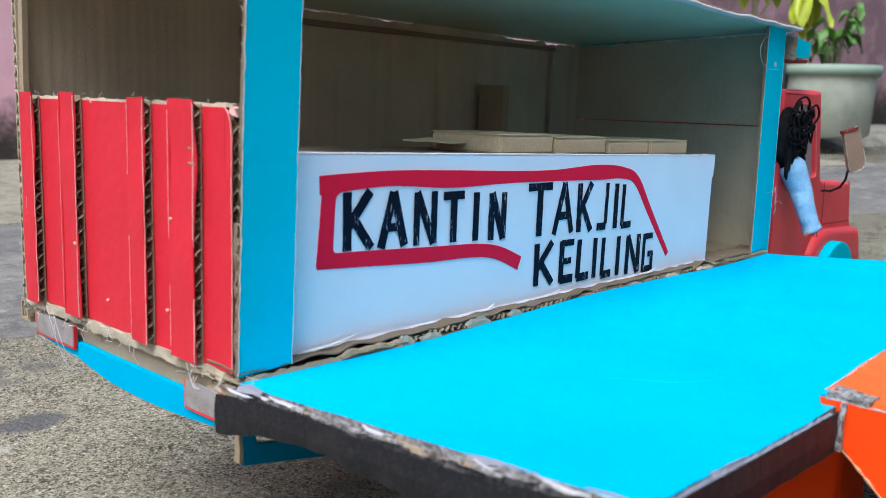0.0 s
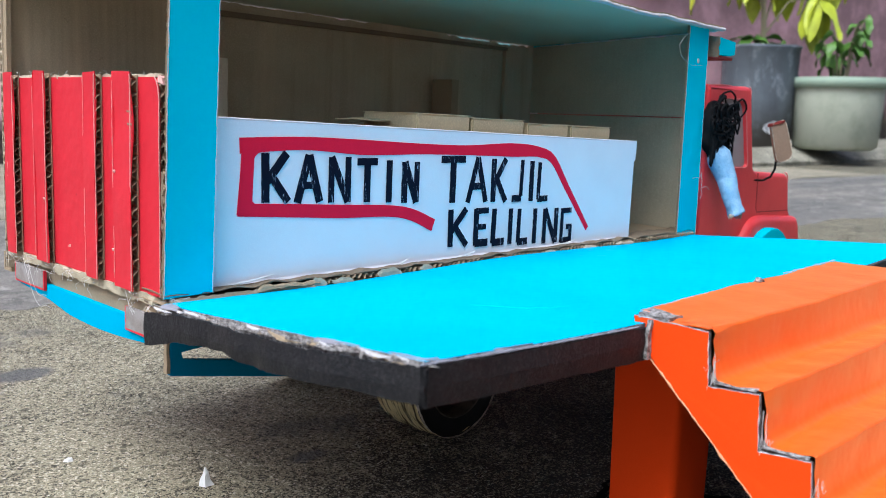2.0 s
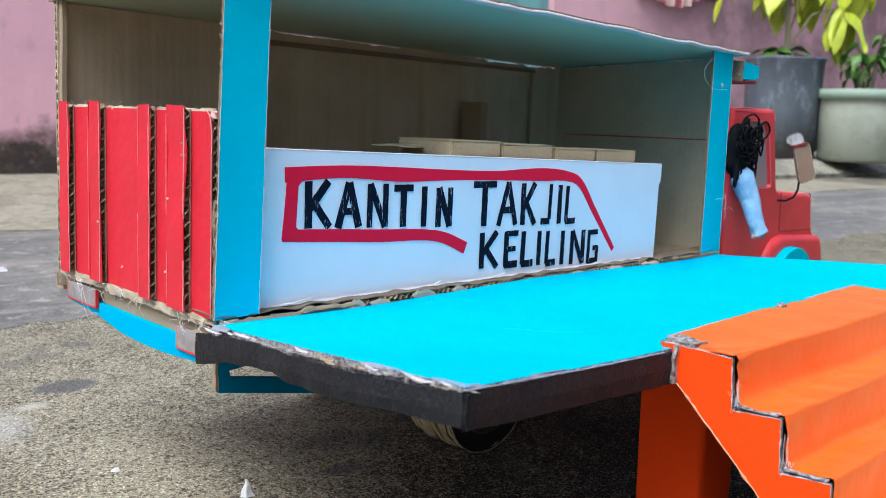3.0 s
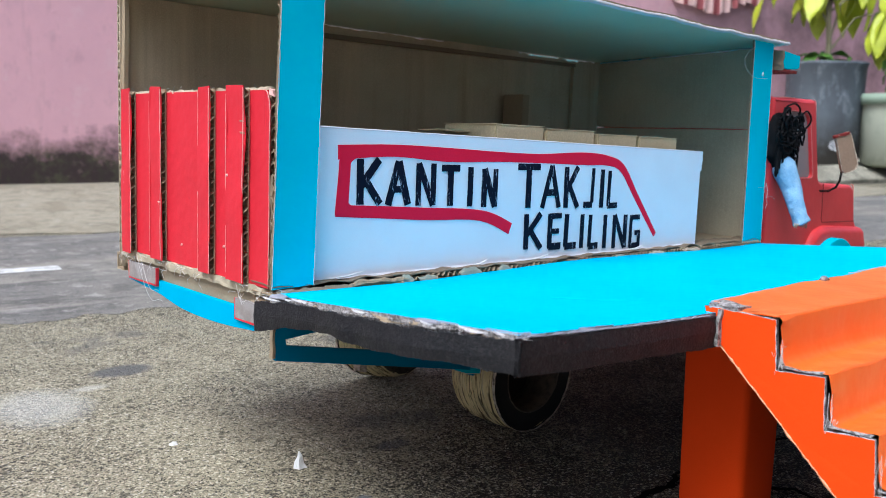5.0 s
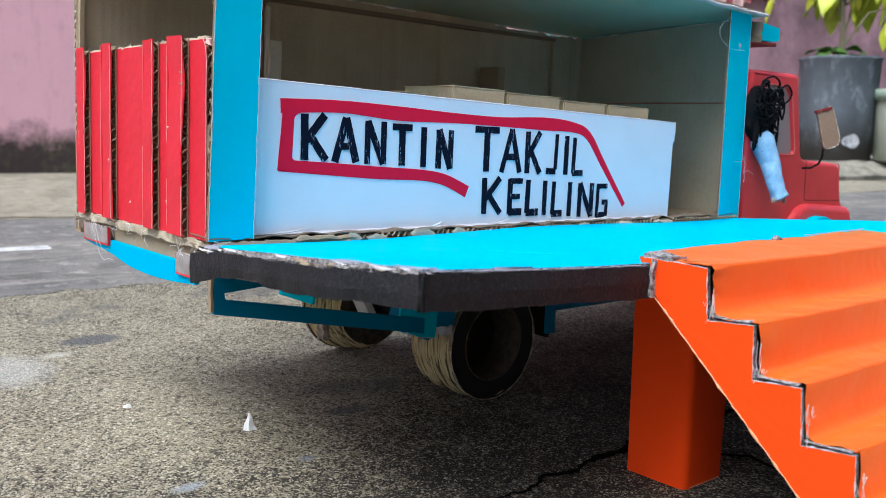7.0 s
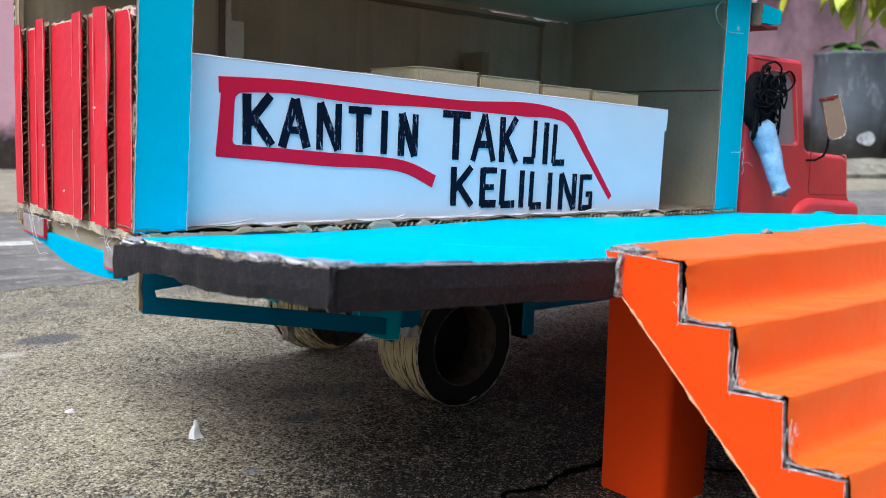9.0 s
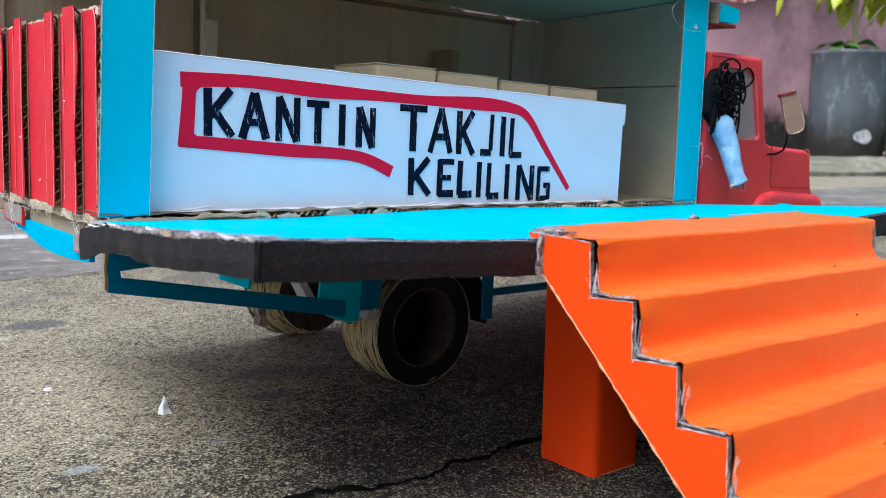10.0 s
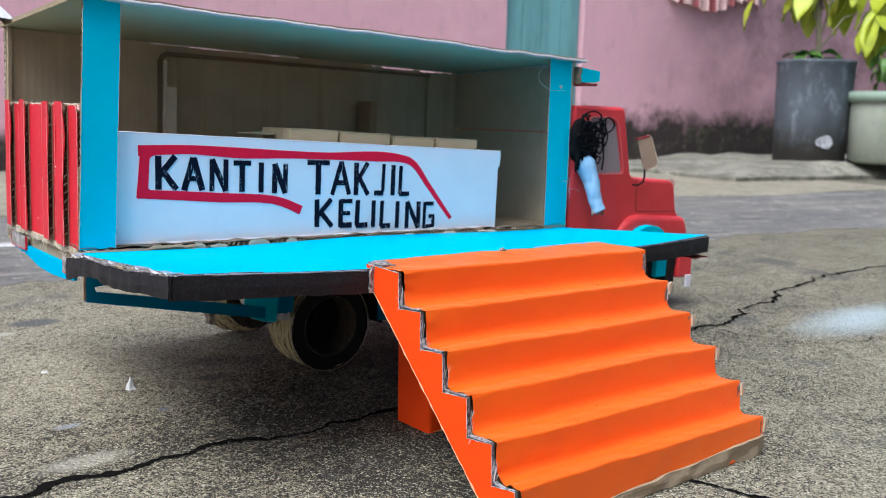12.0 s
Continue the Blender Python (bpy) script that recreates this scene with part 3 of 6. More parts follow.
def crack(points, width, seed, name="crack"):
    """A jagged dark split through the concrete, a little deeper at its middle."""
    rng = random.Random(seed)
    pts = [Vector((x, y, 0)) for x, y in points]
    fine = []
    for a, b in zip(pts, pts[1:]):
        n = max(2, int((b - a).length / 0.002))
        for i in range(n):
            p = a.lerp(b, i / n)
            side = Vector((-(b - a).y, (b - a).x, 0)).normalized()
            fine.append(p + side * ((rng.random() - 0.5) * 0.0012 + 0.004 * noise.noise((p.x * 90, p.y * 90, seed)) + 0.014 * noise.noise((p.x * 28, p.y * 28, seed))))
    fine.append(pts[-1])
    bm = bmesh.new()
    last = None
    for i, p in enumerate(fine):
        d = (fine[min(i + 1, len(fine) - 1)] - fine[max(i - 1, 0)]).normalized()
        side = Vector((-d.y, d.x, 0))
        taper = width * min(1, (len(fine) - i) / 14, (i + 2) / 14) * (0.6 + 0.5 * noise.noise((p.x * 9, p.y * 9, seed + 5.0)))
        w, u = (taper * max(0.12, 0.5 + 0.7 * noise.noise((p.x * 70, p.y * 70, seed + k)) + 0.5 * noise.noise((p.x * 210, p.y * 210, seed + k)) + 0.25 * rng.random()) for k in (2.0, 7.0))
        pair = (bm.verts.new(p + side * w + Vector((0, 0, 0.0012))), bm.verts.new(p - side * u + Vector((0, 0, 0.0012))))
        if last:
            bm.faces.new((last[0], pair[0], pair[1], last[1]))
        last = pair
    return part(name, bm, CRACK, ground, "dark jagged crack in the concrete")


crack([(-0.35, -0.14), (-0.07, -0.138), (0.088, -0.132), (0.152, -0.156), (0.27, -0.143), (0.44, -0.152), (0.61, -0.186), (0.70, -0.147), (0.82, -0.123), (0.909, -0.128), (1.047, -0.08), (1.11, -0.084), (1.213, -0.038), (1.45, -0.007), (1.554, -0.01), (1.705, -0.019), (2.3, 0.06)], 0.0074, 1)
crack([(0.27, -0.143), (0.34, -0.213), (0.355, -0.424), (0.367, -0.48), (0.40, -0.62)], 0.005, 2)
crack([(0.826, -0.094), (0.857, -0.187), (0.888, -0.271), (1.15, -0.36)], 0.003, 3)


def chip(x, y, r, h, seed):
    bm = bmesh.new()
    bmesh.ops.create_cone(bm, cap_ends=True, segments=5, radius1=r, radius2=r * (0.12 if h > r else 0.7), depth=h, matrix=Matrix.Translation((0, 0, h / 2)))
    bmesh.ops.subdivide_edges(bm, edges=bm.edges[:], cuts=2, use_grid_fill=True)
    ripple(bm, r * 0.22, seed, 1.2 / r)
    for v in bm.verts:
        v.co += Vector((x, y, 0))
        v.co.z = max(v.co.z, 0)
    ob = new("stone_chip", finish(bm, "stone_chip", STONE))
    return tagged(ob, "small white stone chip lying on concrete", "stone", "chips on the concrete")


chip(0.0715, 0.0685, 0.0058, 0.0138, 1.0)
chip(0.016, 0.18, 0.0042, 0.002, 2.0)
chip(0.45, -0.33, 0.003, 0.003, 6.0)


# ---- the pink house wall and what stands before it ----
def wall_with_door():
    """Plaster wall along local x, with an opening for the door."""
    bm = bmesh.new()
    x0, x1, d0, d1, h, top, t = -9.0, 11.0, 2.53, 3.11, 1.95, 3.2, 0.15
    for a, b, z0, z1 in ((x0, d0, 0, top), (d1, x1, 0, top), (d0, d1, h, top)):
        add_box(bm, a, b, 0, t, z0, z1)
    return bm


wall_house = new("wall_house", finish(wall_with_door(), "wall_house", PINK))
wall_house.matrix_basis = YARD
tagged(wall_house, "pink plastered house wall with mossy black foot", "wall", kind="structure")

UNSEEN_WALL = Mat("grey-buff plaster", (0.72, 0.7, 0.66), 0.9)
UNSEEN_WALL.tint(UNSEEN_WALL.ramp(UNSEEN_WALL.noise(2, 6, 0.65), 0.4, 0.7), (0.3, 0.28, 0.25), 0.7).relief(UNSEEN_WALL.noise(25, 5), 0.01)
UNSEEN_WALL = UNSEEN_WALL.done()
# unseen wall added behind the camera to block low sky and bounce light
wall_unseen = new("wall_unseen", finish(box(-8, 8, -3.5, -3.3, 0, 3.0), "wall_unseen", UNSEEN_WALL))
tagged(wall_unseen, "plain grey-buff plastered wall, unseen, added to shape the light", "wall", kind="structure")

door_1 = thing("door_1", "faded teal painted plank door in the pink wall", "door", YARD, kind="structure")
for i in range(4):
    a = 2.535 + i * 0.1435
    part("plank", box(a, a + 0.139, 0.045, 0.075, 0.02, 1.945, bevel=0.004), TEAL_WOOD, door_1)
for z in (0.35, 1.6):
    part("rail", box(2.535, 3.105, 0.075, 0.1, z, z + 0.1, bevel=0.003), TEAL_WOOD, door_1)

def ledge_mesh():
    bm = slab((3.2, -1.2, -0.03), (11.0, 0.02, 0.088), (100, 18, 1), 0.02, 2.0, 4.0)
    for v in bm.verts:
        if v.co.z > 0:
            v.co.z *= 0.25 + 0.75 * max(0.0, min(1.0, (v.co.y + 1.2) / 0.16)) * max(0.0, min(1.0, (v.co.x - 3.2) / 0.85))
    return bm


ledge = new("ledge", finish(ledge_mesh(), "ledge", LEDGE))
ledge.matrix_basis = YARD
tagged(ledge, "low mossy cement ledge at the foot of the house wall", "ledge", kind="structure")


def metal_drum(x, y):
    drum = thing("metal_bucket", "dull dented galvanised metal drum used as a planter", "bucket", pose(x, y, 0.07))
    prof = [(0.205, 0.0), (0.21, 0.01), (0.212, 0.2), (0.222, 0.42), (0.225, 0.6), (0.233, 0.612), (0.233, 0.625), (0.222, 0.625), (0.215, 0.6), (0.2, 0.55)]
    bm = bmesh.new()
    rings = []
    for r, z in prof:
        rings.append([bm.verts.new((r * math.cos(2 * math.pi * k / 48), r * math.sin(2 * math.pi * k / 48), z)) for k in range(48)])
    for a, b in zip(rings, rings[1:]):
        for k in range(48):
            bm.faces.new((a[k], a[(k + 1) % 48], b[(k + 1) % 48], b[k]))
    bm.faces.new(rings[0][::-1])
    ripple(bm, 0.008, 1.0, 5.0)
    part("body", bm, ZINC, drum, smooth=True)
    bm = bmesh.new()
    bmesh.ops.create_circle(bm, cap_ends=True, radius=0.212, segments=48, matrix=Matrix.Translation((0, 0, 0.56)))
    part("soil", bm, SOIL, drum)
    bm = bmesh.new()
    ring = []
    for k in range(20):
        a = 2 * math.pi * k / 20
        r = 1 + 0.3 * noise.noise((math.cos(a), math.sin(a), 3.0))
        w = -2.27 + 0.3 * r * math.cos(a) * 0.8
        ring.append(bm.verts.new((0.219 * math.cos(w), 0.219 * math.sin(w), 0.14 + 0.04 * r * math.sin(a))))
    bm.faces.new(ring)
    part("paint_splash", bm, SPLASH, drum, "white paint splash")
    return drum


DRUM = (4.985, 1.87)
metal_drum(*DRUM)


def leaf_mesh(length, width, droop, seed):
    bm = bmesh.new()
    rows = []
    n = 9
    for i in range(n + 1):
        t = i / n
        w = width * (math.sin(math.pi * t ** 0.85) ** 0.75 if 0 < t < 1 else 0.02)
        a = droop * t
        x = length * (math.sin(a) / droop if droop > 0.01 else t)
        z = -length * (1 - math.cos(a)) / droop if droop > 0.01 else 0
        wob = 0.012 * math.sin(9 * t + seed)
        rows.append([bm.verts.new((x, -w / 2, z + wob)), bm.verts.new((x, 0, z - 0.012)), bm.verts.new((x, w / 2, z - wob))])
    for a, b in zip(rows, rows[1:]):
        for k in range(2):
            bm.faces.new((a[k], b[k], b[k + 1], a[k + 1]))
    return bm


def potted_shrub(x, y, z):
    plant = thing("potted_shrub", "leafy shrub with long drooping yellow-green leaves", "plant", pose(x, y, z))
    part("stem", tube([(0, 0, -0.08), (0.01, 0, 0.15), (-0.02, 0.01, 0.4), (0.0, 0.02, 0.75)], [0.022, 0.018, 0.014, 0.008], 8), BARK, plant)
    rng = random.Random(5)
    meshes = [finish(leaf_mesh(0.4, 0.135, 0.8, 1), "leaf", LEAF, True), finish(leaf_mesh(0.33, 0.115, 0.6, 2), "leaf", LEAF, True), finish(leaf_mesh(0.2, 0.085, 0.8, 3), "leaf", LEAF_DARK, True)]
    whorls = [(0.25, -0.21, 0.36, 8, 55), (0.17, -0.1, 0.62, 9, 62), (-0.05, 0.05, 0.56, 9, 60), (-0.22, 0.18, 0.6, 7, 62), (0.05, 0.02, 0.8, 9, 50), (0.34, -0.25, 0.62, 8, 60), (0.0, 0.0, 0.0, 10, -25), (0.09, -0.05, 0.05, 9, -15), (-0.02, 0.04, 0.1, 7, -10)]
    for c, (tx, ty, tz, count, drop) in enumerate(whorls):
        if c < 6:
            part("branch", tube([(0.0, 0, 0.1 + 0.05 * c), (tx * 0.45, ty * 0.45, tz * 0.7 + 0.06), (tx, ty, tz)], [0.007, 0.005, 0.003], 6), BARK, plant)
        for k in range(count):
            a = 2 * math.pi * (k / count) + rng.random() * 0.7
            me = meshes[2] if c >= 6 else meshes[rng.choice((0, 0, 1, 1, 2))]
            ob = new("leaf", me)
            ob.parent = plant
            ob.matrix_basis = Matrix.Translation((tx, ty, tz)) @ Matrix.Rotation(a, 4, "Z") @ Matrix.Rotation(radians(drop + rng.uniform(-22, 22)), 4, "Y") @ Matrix.Scale(rng.uniform(0.7, 1.1), 4)
    return plant


potted_shrub(DRUM[0], DRUM[1], 0.65)


def cement_pot(x, y):
    pot = thing("cement_pot", "weathered pale cement pot with green rim", "pot", pose(x, y, 0.09))
    for name, prof, mat in (("body", [(0.2, 0.0), (0.235, 0.02), (0.25, 0.34), (0.25, 0.36)], POT), ("rim", [(0.25, 0.36), (0.272, 0.362), (0.272, 0.42), (0.235, 0.42), (0.225, 0.36)], POT_RIM)):
        bm = bmesh.new()
        rings = [[bm.verts.new((r * math.cos(2 * math.pi * k / 40), r * math.sin(2 * math.pi * k / 40), z)) for k in range(40)] for r, z in prof]
        for a, b in zip(rings, rings[1:]):
            for k in range(40):
                bm.faces.new((a[k], a[(k + 1) % 40], b[(k + 1) % 40], b[k]))
        if name == "body":
            bm.faces.new(rings[0][::-1])
        part(name, bm, mat, pot, smooth=True)
    bm = bmesh.new()
    bmesh.ops.create_circle(bm, cap_ends=True, radius=0.232, segments=40, matrix=Matrix.Translation((0, 0, 0.385)))
    part("soil", bm, SOIL, pot)
    return pot


cement_pot(5.165, 1.45)


def pot_plant(x, y, z):
    plant = thing("pot_plant", "small dark green plant with thin stems in the cement pot", "plant", pose(x, y, z))
    rng = random.Random(15)
    me = finish(leaf_mesh(0.16, 0.06, 0.9, 4), "leaf", LEAF_DARK, True)
    for i in range(5):
        a = 2 * math.pi * i / 5 + 0.4
        tip = Vector((0.12 * math.cos(a), 0.12 * math.sin(a), 0.2 + 0.05 * i))
        part("stem", tube([(0.03 * math.cos(a), 0.03 * math.sin(a), -0.03), tip * 0.5 + Vector((0, 0, 0.05)), tip], [0.007, 0.006, 0.004], 6), BARK, plant)
        for k in range(6):
            ob = new("leaf", me)
            ob.parent = plant
            ob.matrix_basis = Matrix.Translation(tip * (0.6 + 0.08 * k)) @ Matrix.Rotation(a + k * 2.2, 4, "Z") @ Matrix.Rotation(radians(rng.uniform(5, 50)), 4, "Y") @ Matrix.Scale(rng.uniform(0.7, 1.1), 4)
    return plant


pot_plant(5.165, 1.45, 0.475)


def hanging_cloth():
    bm = bmesh.new()
    rows = []
    for j in range(13):
        row = []
        for i in range(145):
            u, v = i / 144, j / 12
            fold = 0.03 * math.sin(u * 62 + 1.4 * math.sin(v * 3 + u * 5)) * (0.4 + 0.6 * v)
            sag = 0.12 * (u - 0.3) ** 2 - 0.05 * math.sin(u * 7)
            row.append(bm.verts.new((u * 0.84, -0.036 + fold, 1.9 - 0.82 * v * (1 - 0.04 * math.sin(u * 9)) + 0.5 * sag * v + 0.012 * math.sin(u * 62) * v)))
        rows.append(row)
    for a, b in zip(rows, rows[1:]):
        for k in range(144):
            bm.faces.new((a[k], a[k + 1], b[k + 1], b[k]))
    return bm


cloth = new("hanging_cloth", finish(hanging_cloth(), "hanging_cloth", STRIPE, True))
cloth.matrix_basis = YARD @ pose(3.78, 0, 0)
tagged(cloth, "striped pale red cloth hanging before the wall", "cloth")


# ---- the cardboard toy truck ----
FLOOR, TOP = 0.167, 0.385
truck = thing("toy_truck", "home-made cardboard toy food truck, red and cyan, open side", "toy truck", TRUCK)


def cargo_floor():
    bm = slab((0.0, 0.02, FLOOR - 0.014), (0.655, 0.238, FLOOR), (20, 6, 1), 0.0008, 1.0)
    floor_ob = part("cargo_floor", bm, CARD_X, truck, "brown corrugated cardboard floor")
    # two plies whose cut, partly torn edge shows along the open side
    for k, (z, y) in enumerate(((FLOOR - 0.0045, -0.011), (FLOOR - 0.0125, -0.008))):
        bm = slab((-0.004, y, z), (0.655, 0.02, z + 0.0007), (90, 2, 1), 0.0016, 2.0 + k, 35.0)
        part("liner", bm, CARD, floor_ob)
        bm = slab((-0.004, y + 0.001, z + 0.0052), (0.655, 0.02, z + 0.0059), (160, 2, 1), 0.0026, 5.0 + k, 60.0)
        part("liner", bm, CREASE, floor_ob)
        bm = bmesh.new()
        add_flutes(bm, (0.112, y, z), (1, 0, 0), (0, 0, 1), (0, 1, 0), 0.543, 0.0056, 0.02, pitch=0.0056, crush=0.8, seed=3 + k)
        part("flute", bm, CARD, floor_ob, "wavy core of the corrugated board")
    # torn liner over the first stretch of the edge, then separate patches of grey-green paper
    rng = random.Random(8)

    def scrap(x0, x1, hi, lo, mat, name, label, lean=0.0014):
        b = bmesh.new()
        n = max(6, int((x1 - x0) / 0.0022))
        rows = []
        for i in range(n + 1):
            x = x0 + (x1 - x0) * i / n
            end = min(1.0, i / 2.5 + 0.25, (n - i) / 2.5 + 0.25)
            top = FLOOR - 0.0022 + end * (hi + 0.0016 * noise.noise((x * 170, hi * 900, 1.0)) + rng.uniform(-0.0004, 0.0004))
            low = FLOOR - 0.0022 - end * (lo + 0.0022 * noise.noise((x * 140, lo * 900, 5.0)) + rng.uniform(-0.0004, 0.0004))
            y = -0.0125 + 0.0007 * noise.noise((x * 90, 2.0, hi * 500))
            rows.append([b.verts.new((x, y + 0.001, top)), b.verts.new((x, y - 0.0004, (top * 2 + low) / 3)), b.verts.new((x, y - lean * 0.6, (top + low * 2) / 3)), b.verts.new((x, y - lean, low))])
        for p, q in zip(rows, rows[1:]):
            for k in range(3):
                b.faces.new((p[k], q[k], q[k + 1], p[k + 1]))
        part(name, b, mat, floor_ob, label)

    scrap(-0.002, 0.106, 0.0012, 0.0078, CARD, "torn_liner", "torn brown liner hanging over the cut edge", 0.0026)
    scrap(0.06, 0.112, 0.0028, -0.0004, CARD, "torn_liner", "torn brown liner hanging over the cut edge")
    for x0, x1, hi, lo in ((0.104, 0.117, 0.0034, 0.0034), (0.1225, 0.141, 0.0012, 0.0042), (0.1655, 0.1895, 0.0042, 0.0032), (0.21, 0.2245, 0.0034, 0.0022), (0.246, 0.256, 0.0016, 0.0012), (0.291, 0.301, 0.0012, 0.0014), (0.338, 0.352, 0.0014, 0.001), (0.37, 0.388, 0.0024, 0.0012), (0.43, 0.452, 0.0016, 0.0012), (0.487, 0.52, 0.0012, 0.0016)):
        scrap(x0, x1, hi, lo, TORN_GREEN if x0 < 0.4 else CARD_PALE, "torn_strip", "torn grey-green paper stuck to the edge")
    for x0, x1 in ((0.035, 0.08), (0.19, 0.206), (0.258, 0.285), (0.4, 0.43)):
        b = bmesh.new()
        pts = [(x0 + (x1 - x0) * i / 14, -0.0026 - 0.0012 * math.sin(math.pi * i / 14), FLOOR + 0.0022 + 0.0034 * (i / 14) ** 2 + 0.0006 * noise.noise((i * 0.7, x0 * 50, 0))) for i in range(15)]
        tube(pts, [0.0002 + 0.0007 * math.sin(math.pi * i / 14) for i in range(15)], 5, b)
        part("paper_curl", b, SHRED, floor_ob, "curled sliver of white paper")


cargo_floor()


def far_wall():
    """Far side wall with its own hatch opening, closed by a board from outside."""
    o0, o1, oz = 0.174, 0.60, 0.367
    crest = [(0.655 * (1 - i / 130), 0.3818 - (0.0034 if 0.16 < 0.655 * (1 - i / 130) < 0.37 else 0.0055 if 0.49 < 0.655 * (1 - i / 130) < 0.645 else 0.0) * (0.5 + 0.9 * noise.noise((i * 0.35, 3.0, 0)))) for i in range(131)]
    bm = prism([(0.0, FLOOR), (o0, FLOOR), (o0, oz - 0.008), (o0 + 0.008, oz), (o1, oz + 0.004), (o1, FLOOR), (0.655, FLOOR)] + crest, "y", 0.2385, 0.243)
    wall = part("far_wall", bm, KRAFT, truck, "brown corrugated side wall with a closed hatch")
    lip = [(o0 - 0.005, FLOOR), (o0, FLOOR), (o0, oz - 0.008), (o0 + 0.002, oz - 0.003), (o0 + 0.008, oz), (o1, oz + 0.004), (o1, oz + 0.008), (o0 + 0.006, oz + 0.005), (o0 - 0.001, oz + 0.001), (o0 - 0.005, oz - 0.007)]
    part("hatch_lip", prism(lip, "y", 0.2355, 0.2384), CREASE, wall, "dark brown lip round the hatch")
    part("hatch_board", slab((0.13, 0.2445, FLOOR), (0.635, 0.249, 0.374), (16, 1, 8), 0.0015, 3.0), KRAFT, wall)
    part("hatch_stop", slab((0.1765, 0.227, FLOOR), (0.189, 0.2383, 0.329), (2, 2, 10), 0.0009, 3.0, 40), CARD_BRIGHT, wall)
    part("hatch_strip", slab((0.1745, 0.232, FLOOR), (0.1785, 0.2383, 0.361), (1, 1, 20), 0.0008, 5.0, 60), CARD_BRIGHT, wall)
    part("hatch_stop", slab((0.47, 0.207, FLOOR), (0.481, 0.2383, 0.327), (1, 3, 8), 0.0008, 4.23), CARD, wall)
    # raw rear edge of the wall
    bm = bmesh.new()
    for y in (0.2385, 0.2428):
        add_box(bm, -0.004, 0.0, y - 0.0004, y + 0.0004, 0.15, 0.384)
    add_flutes(bm, (-0.004, 0.2385, 0.15), (0, 0, 1), (0, 1, 0), (1, 0, 0), 0.234, 0.0045, 0.004, crush=0.6, seed=11)
    part("raw_edge", bm, CARD_PALE, wall)
    part("edge_strip", slab((-0.003, 0.2315, 0.162), (0.0005, 0.2378, 0.383), (1, 1, 24), 0.0012, 6.0, 22), CARD, wall, "narrow strip of brown board")


far_wall()


def front_wall():
    wall = part("front_wall", slab((0.6565, -0.006, FLOOR - 0.01), (0.661, 0.243, 0.2945), (1, 10, 6), 0.0006, 2.0), CARD_Y, truck, "plain brown cardboard bulkhead with a level seam")
    bm = slab((0.6553, -0.006, 0.2957), (0.6598, 0.243, 0.381), (1, 60, 5), 0.0006, 4.0)
    for v in bm.verts:
        if v.co.z > 0.375:
            v.co.z = 0.3898 - 0.0105 * (v.co.y + 0.0165) / 0.2665 + 0.0014 * noise.noise((v.co.y * 45, 2.0, 0))
    part("upper_board", bm, CARD_Y, wall)
    rng = random.Random(9)
    # white strand added to stand for daylight leaking in below the roof
    pts = [(0.6572, 0.002 + 0.232 * i / 90, 0.3902 - 0.0105 * (0.0185 + 0.232 * i / 90) / 0.2665 + rng.uniform(-0.0004, 0.0004)) for i in range(91)]
    part("leak_strand", tube(pts, [0.0004 + 0.0014 * max(0.0, noise.noise((i * 0.23, 1.0, 5.0)) + 0.15) for i in range(91)], 5), SHRED, wall, "white paper strand along the top in place of leaking daylight")


front_wall()


